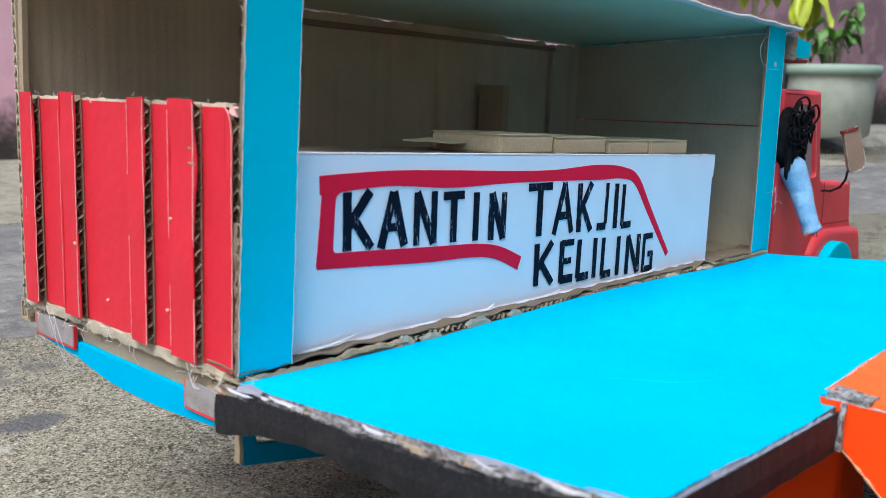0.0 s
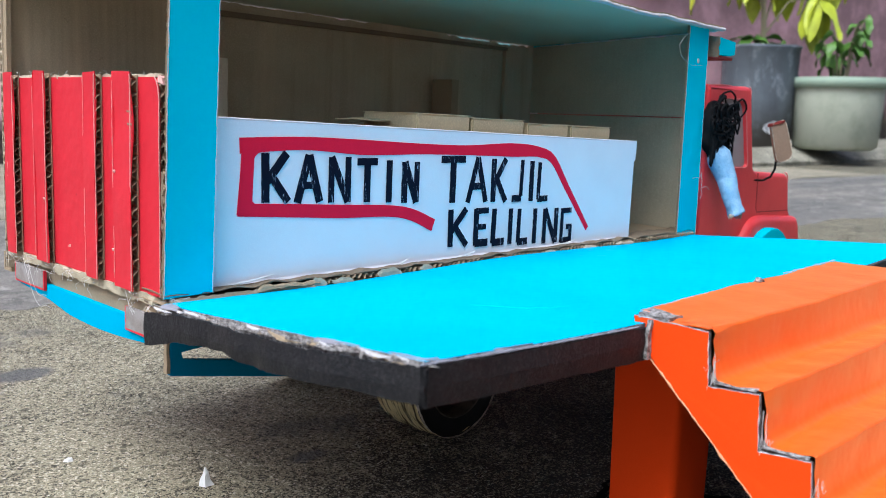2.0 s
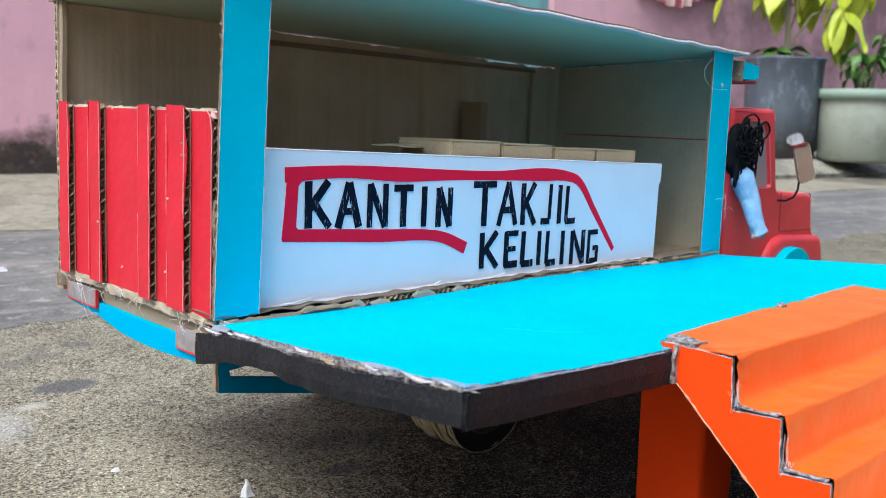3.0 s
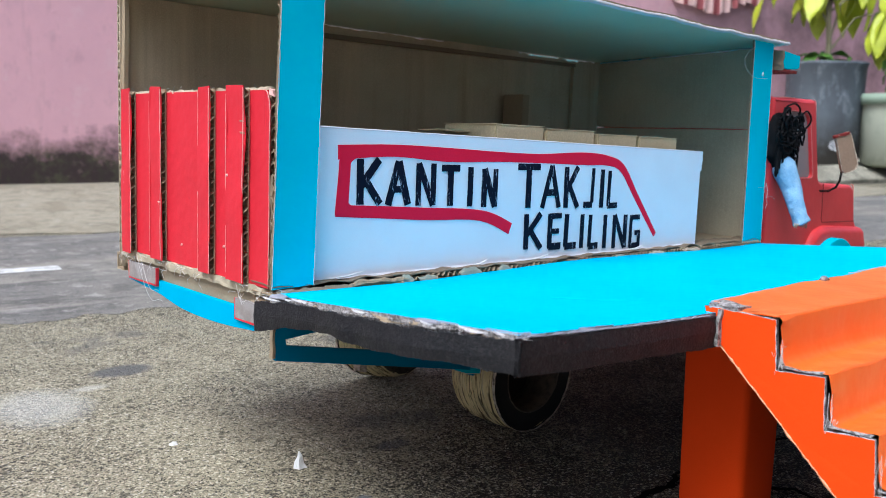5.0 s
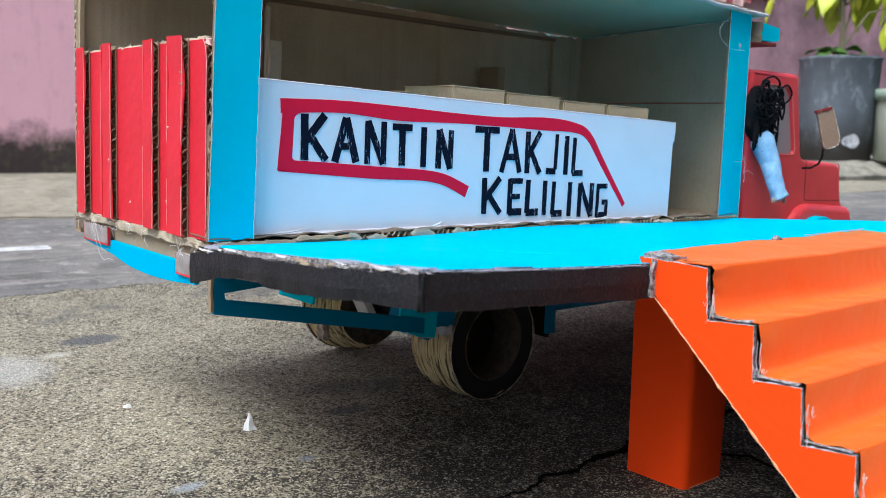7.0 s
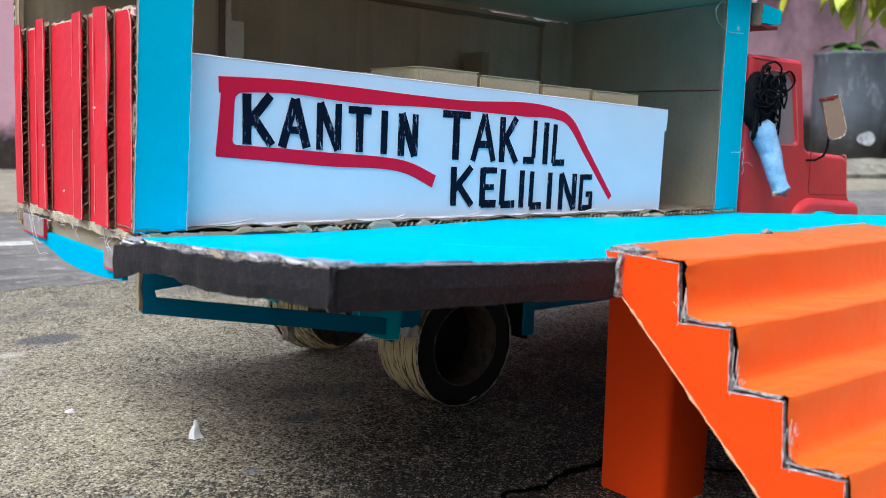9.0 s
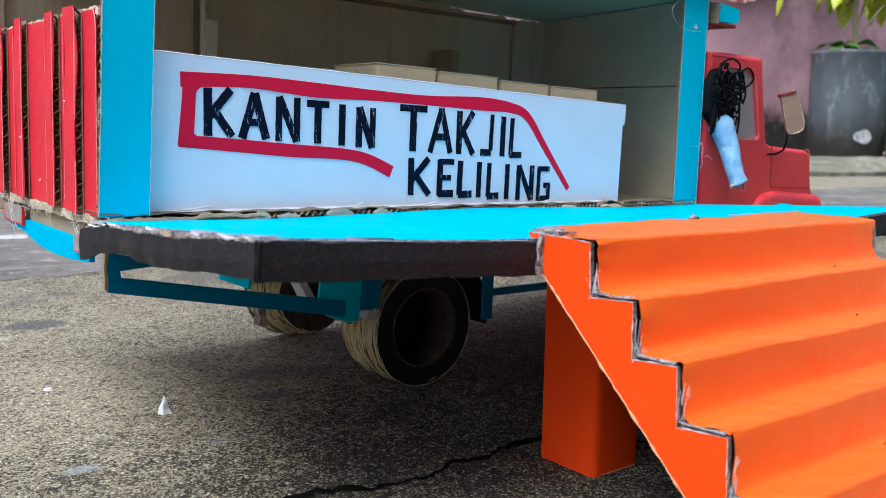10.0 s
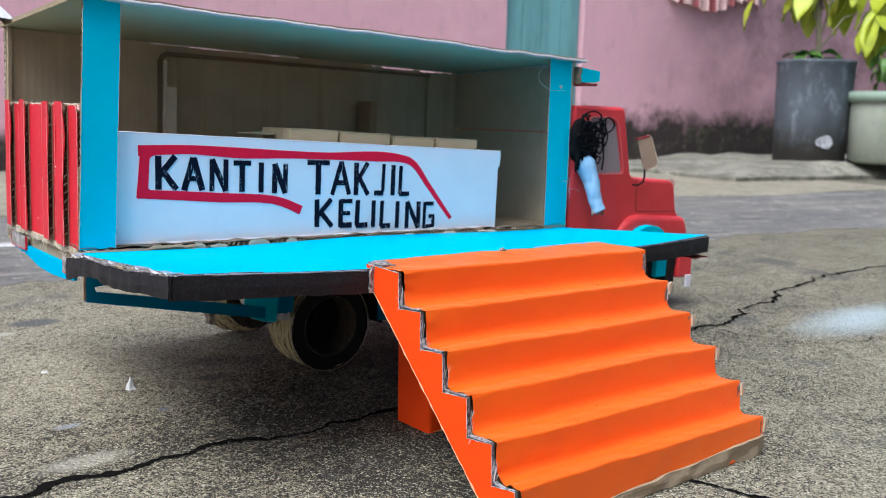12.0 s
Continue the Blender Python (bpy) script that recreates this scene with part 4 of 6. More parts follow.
def roof():
    """Slightly domed board: its open side stands higher than the far side."""
    bm = slab((-0.006, -0.0165, 0.0), (0.668, 0.25, 0.0045), (60, 16, 1), 0.0, 0)
    for v in bm.verts:
        u = (v.co.y + 0.0165) / 0.2665
        edge = max(0.0, 1 - u * 6)
        v.co.z += 0.3925 - 0.0105 * u + 0.0022 * noise.noise((v.co.x * 11, 3.0, u)) * edge + 0.0012 * noise.noise((v.co.x * 34, 1.0, u)) * edge
        v.co.y += 0.0025 * noise.noise((v.co.x * 14, 9.0, 0)) * edge
    for f in bm.faces:
        f.material_index = 0 if f.calc_center_median().z < 0.3925 - 0.0105 * (f.calc_center_median().y + 0.0165) / 0.2665 + 0.001 else 1
    r = part("roof", bm, [TEAL_PALE, CARD], truck, "roof board lined below with pale teal paper")
    bm = bmesh.new()
    n = 160
    rng = random.Random(4)
    last = None
    for i in range(n + 1):
        x = -0.008 + 0.678 * i / n
        y = -0.0175 + 0.0025 * noise.noise((x * 14, 9.0, 0)) - 0.001 * rng.random()
        z = 0.3925 + 0.0022 * noise.noise((x * 11, 3.0, 0)) + 0.0012 * noise.noise((x * 34, 1.0, 0))
        row = [bm.verts.new((x, y + 0.003, z - 0.0005 - 0.0005 * rng.random())), bm.verts.new((x, y - 0.0003, z + 0.0003)), bm.verts.new((x, y, z + 0.0018 + 0.0005 * rng.random())), bm.verts.new((x, y + 0.004, z + 0.0047))]
        if last:
            for k in range(3):
                bm.faces.new((last[k], row[k], row[k + 1], last[k + 1]))
        last = row
    part("paper_edge", bm, TORN, r, "frayed white paper edge", True)
    # white strips added under the overhang, standing in for daylight through the gap
    for a, b, c, d in ((0.662, 0.6676, -0.012, 0.2495), (0.0, 0.662, 0.2435, 0.2495)):
        bm = slab((a, c, -0.0008), (b, d, -0.0003), (30 if b - a > 0.1 else 1, 30 if d - c > 0.1 else 1, 1), 0.0, 0)
        for v in bm.verts:
            v.co.z += 0.3925 - 0.0105 * (v.co.y + 0.0165) / 0.2665
        part("gap_light_strip", bm, SHRED, r, "white strip under the roof's overhang in place of daylight through the gap")
    bm = bmesh.new()
    vs = [bm.verts.new(p) for p in ((-0.004, 0.235, 0.383), (-0.02, 0.2, 0.388), (-0.004, 0.196, 0.387), (-0.012, 0.222, 0.403))]
    for tri in ((0, 1, 3), (1, 2, 3), (0, 3, 2)):
        bm.faces.new([vs[k] for k in tri])
    part("folded_corner", bm, TORN, r, "white paper corner folded up")


roof()


def side_post(x0, x1, z0, z1, seed, lean=0.0, name="post"):
    bm = slab((x0, -0.0098, z0), (x1, -0.0074, z1), (3, 1, 26), 0.0014, seed, 16)
    for v in bm.verts:
        v.co.y = -0.0098 if v.co.y < -0.0086 else -0.0074
        v.co.x += lean * (v.co.z - z0) / (z1 - z0)
    bm.normal_update()
    for f in bm.faces:
        f.material_index = 1 if abs(f.normal.y) < 0.5 or f.calc_center_median().y > -0.0078 else 0
    post = part(name, bm, [CYAN, CREASE], truck, "cardboard corner post faced with cyan paper")
    rng = random.Random(int(x0 * 1000) + 5)
    for x in (x0, x1):
        n = 60
        pts = [(x + lean * i / n + 0.0014 * noise.noise((x * 16, -0.0098 * 16 + seed, (z0 + (z1 - z0) * i / n) * 16)) * 0.0 + rng.uniform(-0.0003, 0.0003), -0.0099, z0 + (z1 - z0) * i / n) for i in range(n + 1)]
        part("cut_edge", tube(pts, [rng.uniform(0.00015, 0.0004) for _ in pts], 4), TORN, post, "thin pale cut edge of the paper")
    return post


def posts():
    left = side_post(-0.0045, 0.0287, 0.167, 0.393, 1.0, 0.0057)
    bm = bmesh.new()
    add_flutes(bm, (-0.0046, -0.0088, 0.165), (0, 0, 1), (0, 1, 0), (1, 0, 0), 0.226, 0.0032, 0.002, crush=0.7, seed=21)
    for v in bm.verts:
        v.co.x += 0.0057 * (v.co.z - 0.165) / 0.226
    part("raw_edge", bm, CARD, left)
    part("side_board", slab((0.0, -0.0045, 0.15), (0.03, -0.0003, 0.235), (2, 1, 8), 0.0006, 2.0), CREASE, left, "bare brown board behind the post")
    right = side_post(0.6148, 0.6575, 0.163, 0.3915, 5.0, -0.0068)
    bm = bmesh.new()
    bmesh.ops.create_uvsphere(bm, u_segments=10, v_segments=6, radius=0.0028, matrix=Matrix.Translation((0.631, -0.0098, 0.3565)) @ Matrix.Diagonal((1, 0.35, 1, 1)))
    part("glue_dot", bm, GLUE, right, "dab of dried glue")


posts()


def tailgate():
    """Red-papered board with four raised battens whose cut edges show the flutes."""
    bm = slab((-0.0005, 0.003, 0.166), (0.004, 0.2262, 0.2985), (1, 12, 8), 0.0005, 3.0)
    gate = part("tailgate", bm, RED, truck, "red-papered tailgate with raised corrugated battens")
    # open end of the board beside the post: two papers with the wavy core between
    end = [(0.0028, 0.1662), (-0.0027, 0.1662), (-0.0029, 0.22), (-0.0024, 0.262), (-0.0028, 0.284), (-0.0016, 0.2915), (0.0004, 0.2962), (0.0028, 0.2982)]
    part("face_end", prism(end, "x", -0.0007, 0.0), RED, gate, "red paper with a rounded, worn corner")
    part("back_end", slab((0.0034, -0.0034, 0.1662), (0.004, 0.0028, 0.297), (1, 2, 12), 0.0004, 2.0), CREASE, gate, "bare back paper of the board")
    bm = bmesh.new()
    add_flutes(bm, (-0.0002, -0.0026, 0.1665), (0, 0, 1), (1, 0, 0), (0, 1, 0), 0.13, 0.0036, 0.005, seed=44)
    part("flute", bm, CARD, gate, "wavy core of the corrugated board")
    part("worn_edge", tube([(-0.0009, y - 0.0001, z) for y, z in end[1:]], 0.0003, 4), PINKISH, gate, "worn pale paper edge")
    bm = slab((0.0002, -0.0015, 0.298), (0.0046, 0.2262, 0.3), (2, 150, 1), 0.0015, 7.0, 160)
    part("torn_top", bm, CARD_PALE, gate, "torn pale paper along the top edge")
    for edge, width, top, seed in ((0.2080, 0.018, 0.3022, 1), (0.1505, 0.020, 0.3035, 2), (0.0705, 0.0168, 0.3022, 3), (0.0225, 0.0232, 0.3014, 4)):
        b = slab((-0.0062, edge, 0.1665), (-0.0055, edge + width, top), (1, 4, 40), 0.0017, seed * 2.3, 26)
        bat = part("batten", b, RED, gate, "red-papered batten")
        part("backing", slab((-0.0016, edge + 0.0005, 0.1665), (-0.0008, edge + width, top - 0.002), (1, 2, 12), 0.0003, seed), CARD, bat)
        part("outer_side", slab((-0.006, edge + width - 0.0008, 0.1665), (-0.001, edge + width, top - 0.001), (1, 1, 12), 0.0004, seed), RED, bat)
        bm = bmesh.new()
        add_flutes(bm, (-0.0057, edge + 0.0004, 0.1665), (0, 0, 1), (1, 0, 0), (0, 1, 0), 0.134, 0.0046, 0.006, seed=30 + seed)
        part("flute", bm, CARD, bat, "wavy core of the corrugated board")
    for edge, top in ((0.2080, 0.3012), (0.1505, 0.3022), (0.0705, 0.3015), (0.0225, 0.3008)):
        pts = [(-0.0064 + 0.0004 * noise.noise((z * 90, edge * 40, 0)), edge + 0.0002 + 0.0009 * noise.noise((z * 20, edge * 90, 0)), z) for z in [0.167 + (top - 0.168) * i / 40 for i in range(41)]]
        part("worn_edge", tube(pts, 0.00032, 4), PINKISH, gate, "worn pale paper edge")
    for y, lo, hi in ((0.2205, 0.2, 0.235), (0.1702, 0.172, 0.292), (0.0868, 0.168, 0.226), (0.0872, 0.24, 0.298), (0.0452, 0.172, 0.205), (0.0456, 0.225, 0.296)):
        pts = [(-0.0066, y + 0.0005 * noise.noise((z * 60, y * 40, 0)), z) for z in [lo + (hi - lo) * i / 30 for i in range(31)]]
        part("fold_line", tube(pts, [0.00012 + 0.0003 * max(0.0, noise.noise((i * 0.5, y * 300, 3.0))) for i in range(31)], 4), PINKISH, gate, "worn pale fold in the red paper")
    part("corner_patch", slab((0.0, -0.0064, 0.17), (0.002, -0.0029, 0.243), (2, 3, 30), 0.0012, 5.0, 90), CREASE, gate, "bare grey-brown card at the gate's corner")
    part("corner_tear", slab((0.0002, -0.0042, 0.2945), (0.0036, 0.001, 0.2985), (3, 6, 4), 0.0018, 9.0, 150), PINKISH, gate, "torn red fibre at the gate's upper corner")
    part("tape_strip", slab((-0.0012, 0.2264, 0.172), (0.0008, 0.2312, 0.284), (1, 3, 24), 0.0012, 4.0, 60), TAPE, gate, "cloudy sticky tape along the gate's edge")
    for y, z in ((0.0435, 0.24), (0.153, 0.213), (0.125, 0.182), (0.058, 0.188)):
        bm = bmesh.new()
        bmesh.ops.create_icosphere(bm, subdivisions=1, radius=0.0011, matrix=Matrix.Translation((-0.0066 if y in (0.0435, 0.153) else -0.0008, y, z)))
        ripple(bm, 0.0006, y * 90, 700)
        part("glue_speck", bm, PINKISH, gate, "speck of dried glue")
    gate.location.x = -0.0023
    return gate


tailgate()


def rear_end():
    part("rear_sill", slab((-0.004, 0.004, 0.1595), (0.006, 0.238, 0.1657), (2, 150, 3), 0.0017, 4.0, 130), CARD_Y, truck, "torn brown cardboard sill")
    part("cross_bar", slab((0.0005, 0.004, 0.1455), (0.012, 0.236, 0.1572), (1, 12, 1), 0.0007, 2.0), CARD, truck, "bare brown cross bar")
    ring = bmesh.new()
    for a, b, c, d in ((0.2385, 0.2535, 0.146, 0.148), (0.2385, 0.2535, 0.159, 0.161), (0.2385, 0.2405, 0.148, 0.159), (0.2515, 0.2535, 0.148, 0.159)):
        add_box(ring, -0.002, 0.04, a, b, c, d)
    part("bar_end", ring, CARD, truck, "hollow end of a folded cardboard bar")
    for y0, y1, z0, z1 in ((0.166, 0.218, 0.1445, 0.158), (0.006, 0.036, 0.1405, 0.1545)):
        lamp = part("tail_lamp", slab((-0.0062, y0, z0), (-0.0042, y1, z1), (1, 8, 3), 0.0005, y0 * 50, 60), TAPE, truck, "taped grey tail lamp plate with a red border")
        bm = bmesh.new()
        for a, b, c, d in ((y0 - 0.0012, y1 + 0.0012, z0 - 0.0014, z0), (y0 - 0.0014, y0, z0, z1), (y1, y1 + 0.0014, z0, z1)):
            add_box(bm, -0.006, -0.0038, a, b, c, d)
        part("red_border", bm, RED, lamp)
    n = 24
    low = []
    for i in range(n + 1):
        y = 0.012 + 0.21 * i / n
        s = (y - 0.012) / 0.21
        low.append((y, 0.1345 - 0.004 * math.sin(math.pi * min(1, s * 1.4)) + 0.007 * max(0, s - 0.55) / 0.45))
    outline = low + [(y, 0.1475) for y, z in reversed(low)]
    part("rear_bumper", prism(outline, "x", -0.0036, 0.0), CYAN_HALF_SHADED, truck, "cyan rear bumper with a curved lower edge")


rear_end()


def loose_threads():
    """Torn fibres and threads of glue at the rear corner."""
    rng = random.Random(23)
    bm = bmesh.new()
    for _ in range(30):
        a = Vector((rng.uniform(-0.008, 0.006), rng.uniform(-0.022, -0.004), rng.uniform(0.154, 0.166)))
        b = a + Vector((rng.uniform(-0.012, 0.012), rng.uniform(-0.012, 0.012), rng.uniform(-0.006, 0.006)))
        c = (a + b) / 2 + Vector((rng.uniform(-0.004, 0.004), rng.uniform(-0.004, 0.004), rng.uniform(-0.001, 0.005)))
        tube([a, c, b], rng.uniform(0.0001, 0.0002), 4, bm)
    for _ in range(60):
        y = rng.uniform(0.005, 0.238)
        a = Vector((-0.0045, y, rng.uniform(0.157, 0.166)))
        b = a + Vector((rng.uniform(-0.004, 0.0), rng.uniform(-0.008, 0.008), rng.uniform(-0.009, 0.003)))
        tube([a, (a + b) / 2 + Vector((-0.002, 0, 0.001)), b], rng.uniform(0.00012, 0.0003), 4, bm)
    for _ in range(22):
        y = rng.uniform(0.005, 0.238)
        a = Vector((rng.uniform(-0.001, 0.004), y, 0.2995))
        b = a + Vector((rng.uniform(-0.003, 0.003), rng.uniform(-0.006, 0.006), rng.uniform(0.001, 0.005)))
        tube([a, (a + b) / 2 + Vector((0, 0, 0.001)), b], rng.uniform(0.00008, 0.00014), 4, bm)
    tagged(part("loose_thread", bm, GLUE, truck, "pale torn fibres and glue threads"), kind="stuff")
    bm = bmesh.new()
    for y, drop, sway in ((0.196, 0.034, 0.05), (0.188, 0.026, 0.035), (0.03, 0.012, 0.012)):
        pts = [(-0.009, y - sway * t, 0.166 - drop * math.sin(min(1, t * 1.25) * math.pi * 0.62)) for t in [i / 16 for i in range(17)]]
        tube(pts, 0.00016, 4, bm)
    tagged(part("glue_string", bm, GLUE, truck, "hanging string of dried glue"), kind="stuff")


loose_threads()


def post_threads():
    """Long glue threads at the front post and along the cab's rear edge."""
    bm = bmesh.new()
    for pts in (((0.6052, -0.0125, 0.3845), (0.5905, -0.013, 0.378), (0.5815, -0.0135, 0.3698), (0.5825, -0.0135, 0.3638), (0.5887, -0.013, 0.358), (0.6, -0.0125, 0.3535), (0.6139, -0.012, 0.3506), (0.6389, -0.0115, 0.3522)), ((0.636, -0.0115, 0.228), (0.645, -0.012, 0.2288), (0.6508, -0.0125, 0.2284), (0.6565, -0.0125, 0.2335)), ((0.6565, -0.0115, 0.2325), (0.658, -0.013, 0.225), (0.6561, -0.013, 0.2165), (0.661, -0.0125, 0.2095), (0.6565, -0.0125, 0.2045)), ((0.6561, -0.013, 0.2165), (0.668, -0.0125, 0.2185), (0.6801, -0.0115, 0.2141))):
        tube([Vector(p) for p in pts], 0.00028, 5, bm)
    tagged(part("glue_thread", bm, GLUE, truck, "long pale threads of dried glue"), kind="stuff")


post_threads()


def platform():
    """Fold-out side flap: cyan on top, black tape round its edge."""
    nx, ny = 40, 14
    x0, x1, y0, y1 = -0.0125, 0.648, -0.2385, -0.0125

    def height(x, y):
        s = (y - y1) / (y0 - y1)
        u = (x - x0) / (x1 - x0)
        outer = 0.181 - 0.036 * u * (1 - u) * 1.15
        inner = 0.1645 - 0.0015 * math.sin(u * 9)
        return inner + (outer - inner) * s

    bm = bmesh.new()
    top = {}
    for i in range(nx + 1):
        for j in range(ny + 1):
            u, s = i / nx, j / ny
            x, y = x0 + (x1 - x0) * u, y1 + (y0 - y1) * s
            x += 0.006 * (1 - u) * (1 - s)
            y -= 0.006 * u * s
            wob = 0.0014 * noise.noise((x * 30, y * 30, 2)) if (i in (0, nx) or j in (0, ny)) else 0
            for k, dz in enumerate((0.0, -0.0185)):
                top[i, j, k] = bm.verts.new((x + wob, y + wob, height(x, y) + dz + 0.0006 * noise.noise((x * 12, y * 12, k))))
    for i in range(nx):
        for j in range(ny):
            bm.faces.new([top[q] for q in ((i, j, 0), (i + 1, j, 0), (i + 1, j + 1, 0), (i, j + 1, 0))]).material_index = 0
            bm.faces.new([top[q] for q in ((i, j, 1), (i, j + 1, 1), (i + 1, j + 1, 1), (i + 1, j, 1))]).material_index = 1
    for i in range(nx):
        for j in (0, ny):
            bm.faces.new([top[q] for q in ((i, j, 0), (i, j, 1), (i + 1, j, 1), (i + 1, j, 0))]).material_index = 1
    for j in range(ny):
        for i in (0, nx):
            bm.faces.new([top[q] for q in ((i, j, 0), (i, j, 1), (i, j + 1, 1), (i, j + 1, 0))]).material_index = 1
    flap = part("platform", bm, [CYAN_TOP, TORN_GREY], truck, "bright cyan fold-out serving platform edged with black tape")

    def sag(u):
        """How far the lower edge of the rear tape hangs below its even width."""
        keys = ((0.0, 0.0026), (0.16, -0.0022), (0.34, -0.0048), (0.5, -0.0018), (0.83, -0.0034), (1.0, -0.0015))
        for (u0, d0), (u1, d1) in zip(keys, keys[1:]):
            if u <= u1:
                t = (u - u0) / (u1 - u0)
                return d0 + (d1 - d0) * t * t * (3 - 2 * t)
        return keys[-1][1]

    def band(points, drop0, drop1, mat, name, label, out, seed, tall=0.0008, hang=None):
        rng = random.Random(seed)
        b = bmesh.new()
        last = None
        for q, p in enumerate(points):
            o = Vector(out)
            z, low = p.z, hang(q / (len(points) - 1)) if hang else 0.0
            row = [b.verts.new((p.x + o.x * 0.0022, p.y + o.y * 0.0022, z - drop0 + rng.uniform(-1, 1) * tall)), b.verts.new((p.x + o.x * 0.003, p.y + o.y * 0.003, z - (drop0 + drop1) / 2)), b.verts.new((p.x + o.x * 0.0022, p.y + o.y * 0.0022, z - drop1 - low + rng.uniform(-1, 1) * tall * 0.6 + (0.0016 * noise.noise((p.x * 17, p.y * 17, seed)) + 0.0007 * noise.noise((p.x * 60, p.y * 60, seed)) if drop1 > 0.01 else 0.0)))]
            back = [b.verts.new(v.co - o * 0.0014) for v in row]
            if last:
                for k in range(2):
                    b.faces.new((last[0][k], row[k], row[k + 1], last[0][k + 1]))
                    b.faces.new((last[1][k], last[1][k + 1], back[k + 1], back[k]))
                b.faces.new((last[0][0], last[1][0], back[0], row[0]))
                b.faces.new((last[0][2], row[2], back[2], last[1][2]))
            last = (row, back)
        return part(name, b, mat, flap, label)

    rear = [Vector((x0 - 0.0005 * (1 - j / 40), -0.006 + (y0 + 0.0025) * j / 40, height(x0, -0.006 + (y0 + 0.0025) * j / 40) + 0.0012 * noise.noise((j * 0.35, 4.0, 0)) - 0.002 * max(0, 1 - j / 6))) for j in [q / 4 for q in range(161)]]
    front = [Vector((x0 - 0.0032 + (x1 - x0 + 0.0032) * i / 60, y0 - 0.006 * i / 60, height(x0 + (x1 - x0) * i / 60, y0))) for i in [q / 3 for q in range(181)]]
    gape = [0.0058 * max(0.0, math.sin(math.pi * min(1.0, max(0.0, (k / 160 - 0.3) / 0.66)))) * (0.75 + 0.6 * noise.noise((k * 0.07, 3.0, 0))) for k in range(161)]
    loose = [Vector((p.x - q, p.y, p.z - 0.25 * q)) for p, q in zip(rear, gape)]
    band(loose, 0.0025, 0.0205, BLACK_TAPE, "edge_tape", "black paper tape", (-1, 0, 0), 1, 0.0004, sag)
    band(front, 0.0015, 0.0195, BLACK_TAPE, "edge_tape", "black paper tape", (0, -1, 0), 2, 0.0004)
    # torn layers of paper and card showing where the tape stands off the edge
    for mat, count, seed, lo, hi, label in ((TORN, 9, 3, 0.0002, 0.0016, "thin white scraps of torn paper"), (TORN_GREY, 30, 5, 0.0012, 0.0034, "grey scraps of torn paper"), (CARD, 9, 7, 0.002, 0.005, "brown scraps of torn card")):
        rng = random.Random(seed)
        b = bmesh.new()
        for k in range(count):
            u = rng.random() if seed == 3 else 0.25 + 0.75 * rng.random()
            c = rear[int(u * 159)]
            room = 0.0006 + gape[int(u * 159)]
            long, depth = rng.uniform(0.006, 0.024), rng.uniform(lo, hi)
            ring = []
            for q in range(5):
                v = q / 4 - 0.5
                swell = (1 - (2 * v) ** 2) ** 0.5 * rng.uniform(0.5, 1.2)
                yy = c.y + v * long
                ring.append([b.verts.new((c.x + 0.0012 - room * (0.2 + 0.5 * swell) + e, yy, c.z - depth * 0.6 + f)) for e, f in ((0.0012, 0.0), (-0.0002, 0.0002 + 0.0005 * swell * rng.random()), (-0.0008 * swell, -0.0008 * swell))])
            for m, n in zip(ring, ring[1:]):
                for q in range(3):
                    b.faces.new((m[q], n[q], n[(q + 1) % 3], m[(q + 1) % 3]))
        tagged(part("frayed_layer", b, mat, flap, label), kind="stuff")
    band(front[:46], 0.0002, 0.0009, FLUFF, "torn_edge", "frayed white paper edge", (0, -0.7, 0), 4, 0.0006)
    for pts in (((0.127, -0.14), (0.133, -0.15), (0.145, -0.174)), ((0.142, -0.166), (0.155, -0.178), (0.171, -0.181))):
        part("scratch", tube([(x, y, height(x, y) + 0.0007) for x, y in pts], 0.00011, 4), SCRATCH, flap, "thin pale scratch in the paper")
    # torn white paper fluff along the rear edge and round the corner
    rng = random.Random(41)
    b = bmesh.new()
    last = None
    edge = [(x0 + 0.002, y1 - 0.006 + (y0 - y1 + 0.008) * i / 70, 1, 0, i / 70) for i in range(71)] + [(x0 + 0.002 + 0.07 * i / 50, y0 + 0.001 - 0.0016 * i / 50, 0, 1, 1 - i / 50) for i in range(1, 51)]
    for x, y, ax, ay, u in edge:
        w = -0.0012 + 0.0034 * max(0.0, 0.1 + noise.noise((x * 45, y * 45, 6.0))) * (0.35 + 0.65 * u) + rng.uniform(0, 0.0008)
        if ax and u < 0.12:
            w += 0.006 * (1 - u / 0.12)
        reach = 0.0012 + 0.0022 * noise.noise((x * 40, y * 40, 4.0))
        row = [b.verts.new((x - reach * ax, y - reach * ay, height(x, y) - 0.0004 - 0.0016 * max(0.0, noise.noise((x * 90, y * 90, 2.0))) - rng.uniform(0, 0.0008))), b.verts.new((x, y, height(x, y) + 0.0006 + rng.uniform(0, 0.0004))), b.verts.new((x + w * ax, y + w * ay, height(x, y) + 0.0008))]
        if last and noise.noise((x * 30, y * 30, 9.0)) > (0.24 if ax and 0.15 < u < 0.93 else 0.05):
            for k in range(2):
                b.faces.new((last[k], row[k], row[k + 1], last[k + 1]))
        last = row
    part("torn_paper", b, FLUFF, flap, "torn white paper fluff along the edge")
    bm = slab((0.628, y0 - 0.004, 0.1535), (0.653, y0 + 0.03, 0.1555), (10, 6, 1), 0.0022, 4.0, 110)
    part("torn_lining", bm, MAROON, flap, "torn brown card hanging below the far corner")
    # bare frayed end of the tape beside the stairs
    part("tape_end", slab((0.1565, y0 - 0.0062, 0.1545), (0.1605, y0 - 0.0035, 0.176), (4, 1, 12), 0.0012, 9.0, 150), TORN_GREY, flap, "frayed end of the tape")
    return flap


platform()


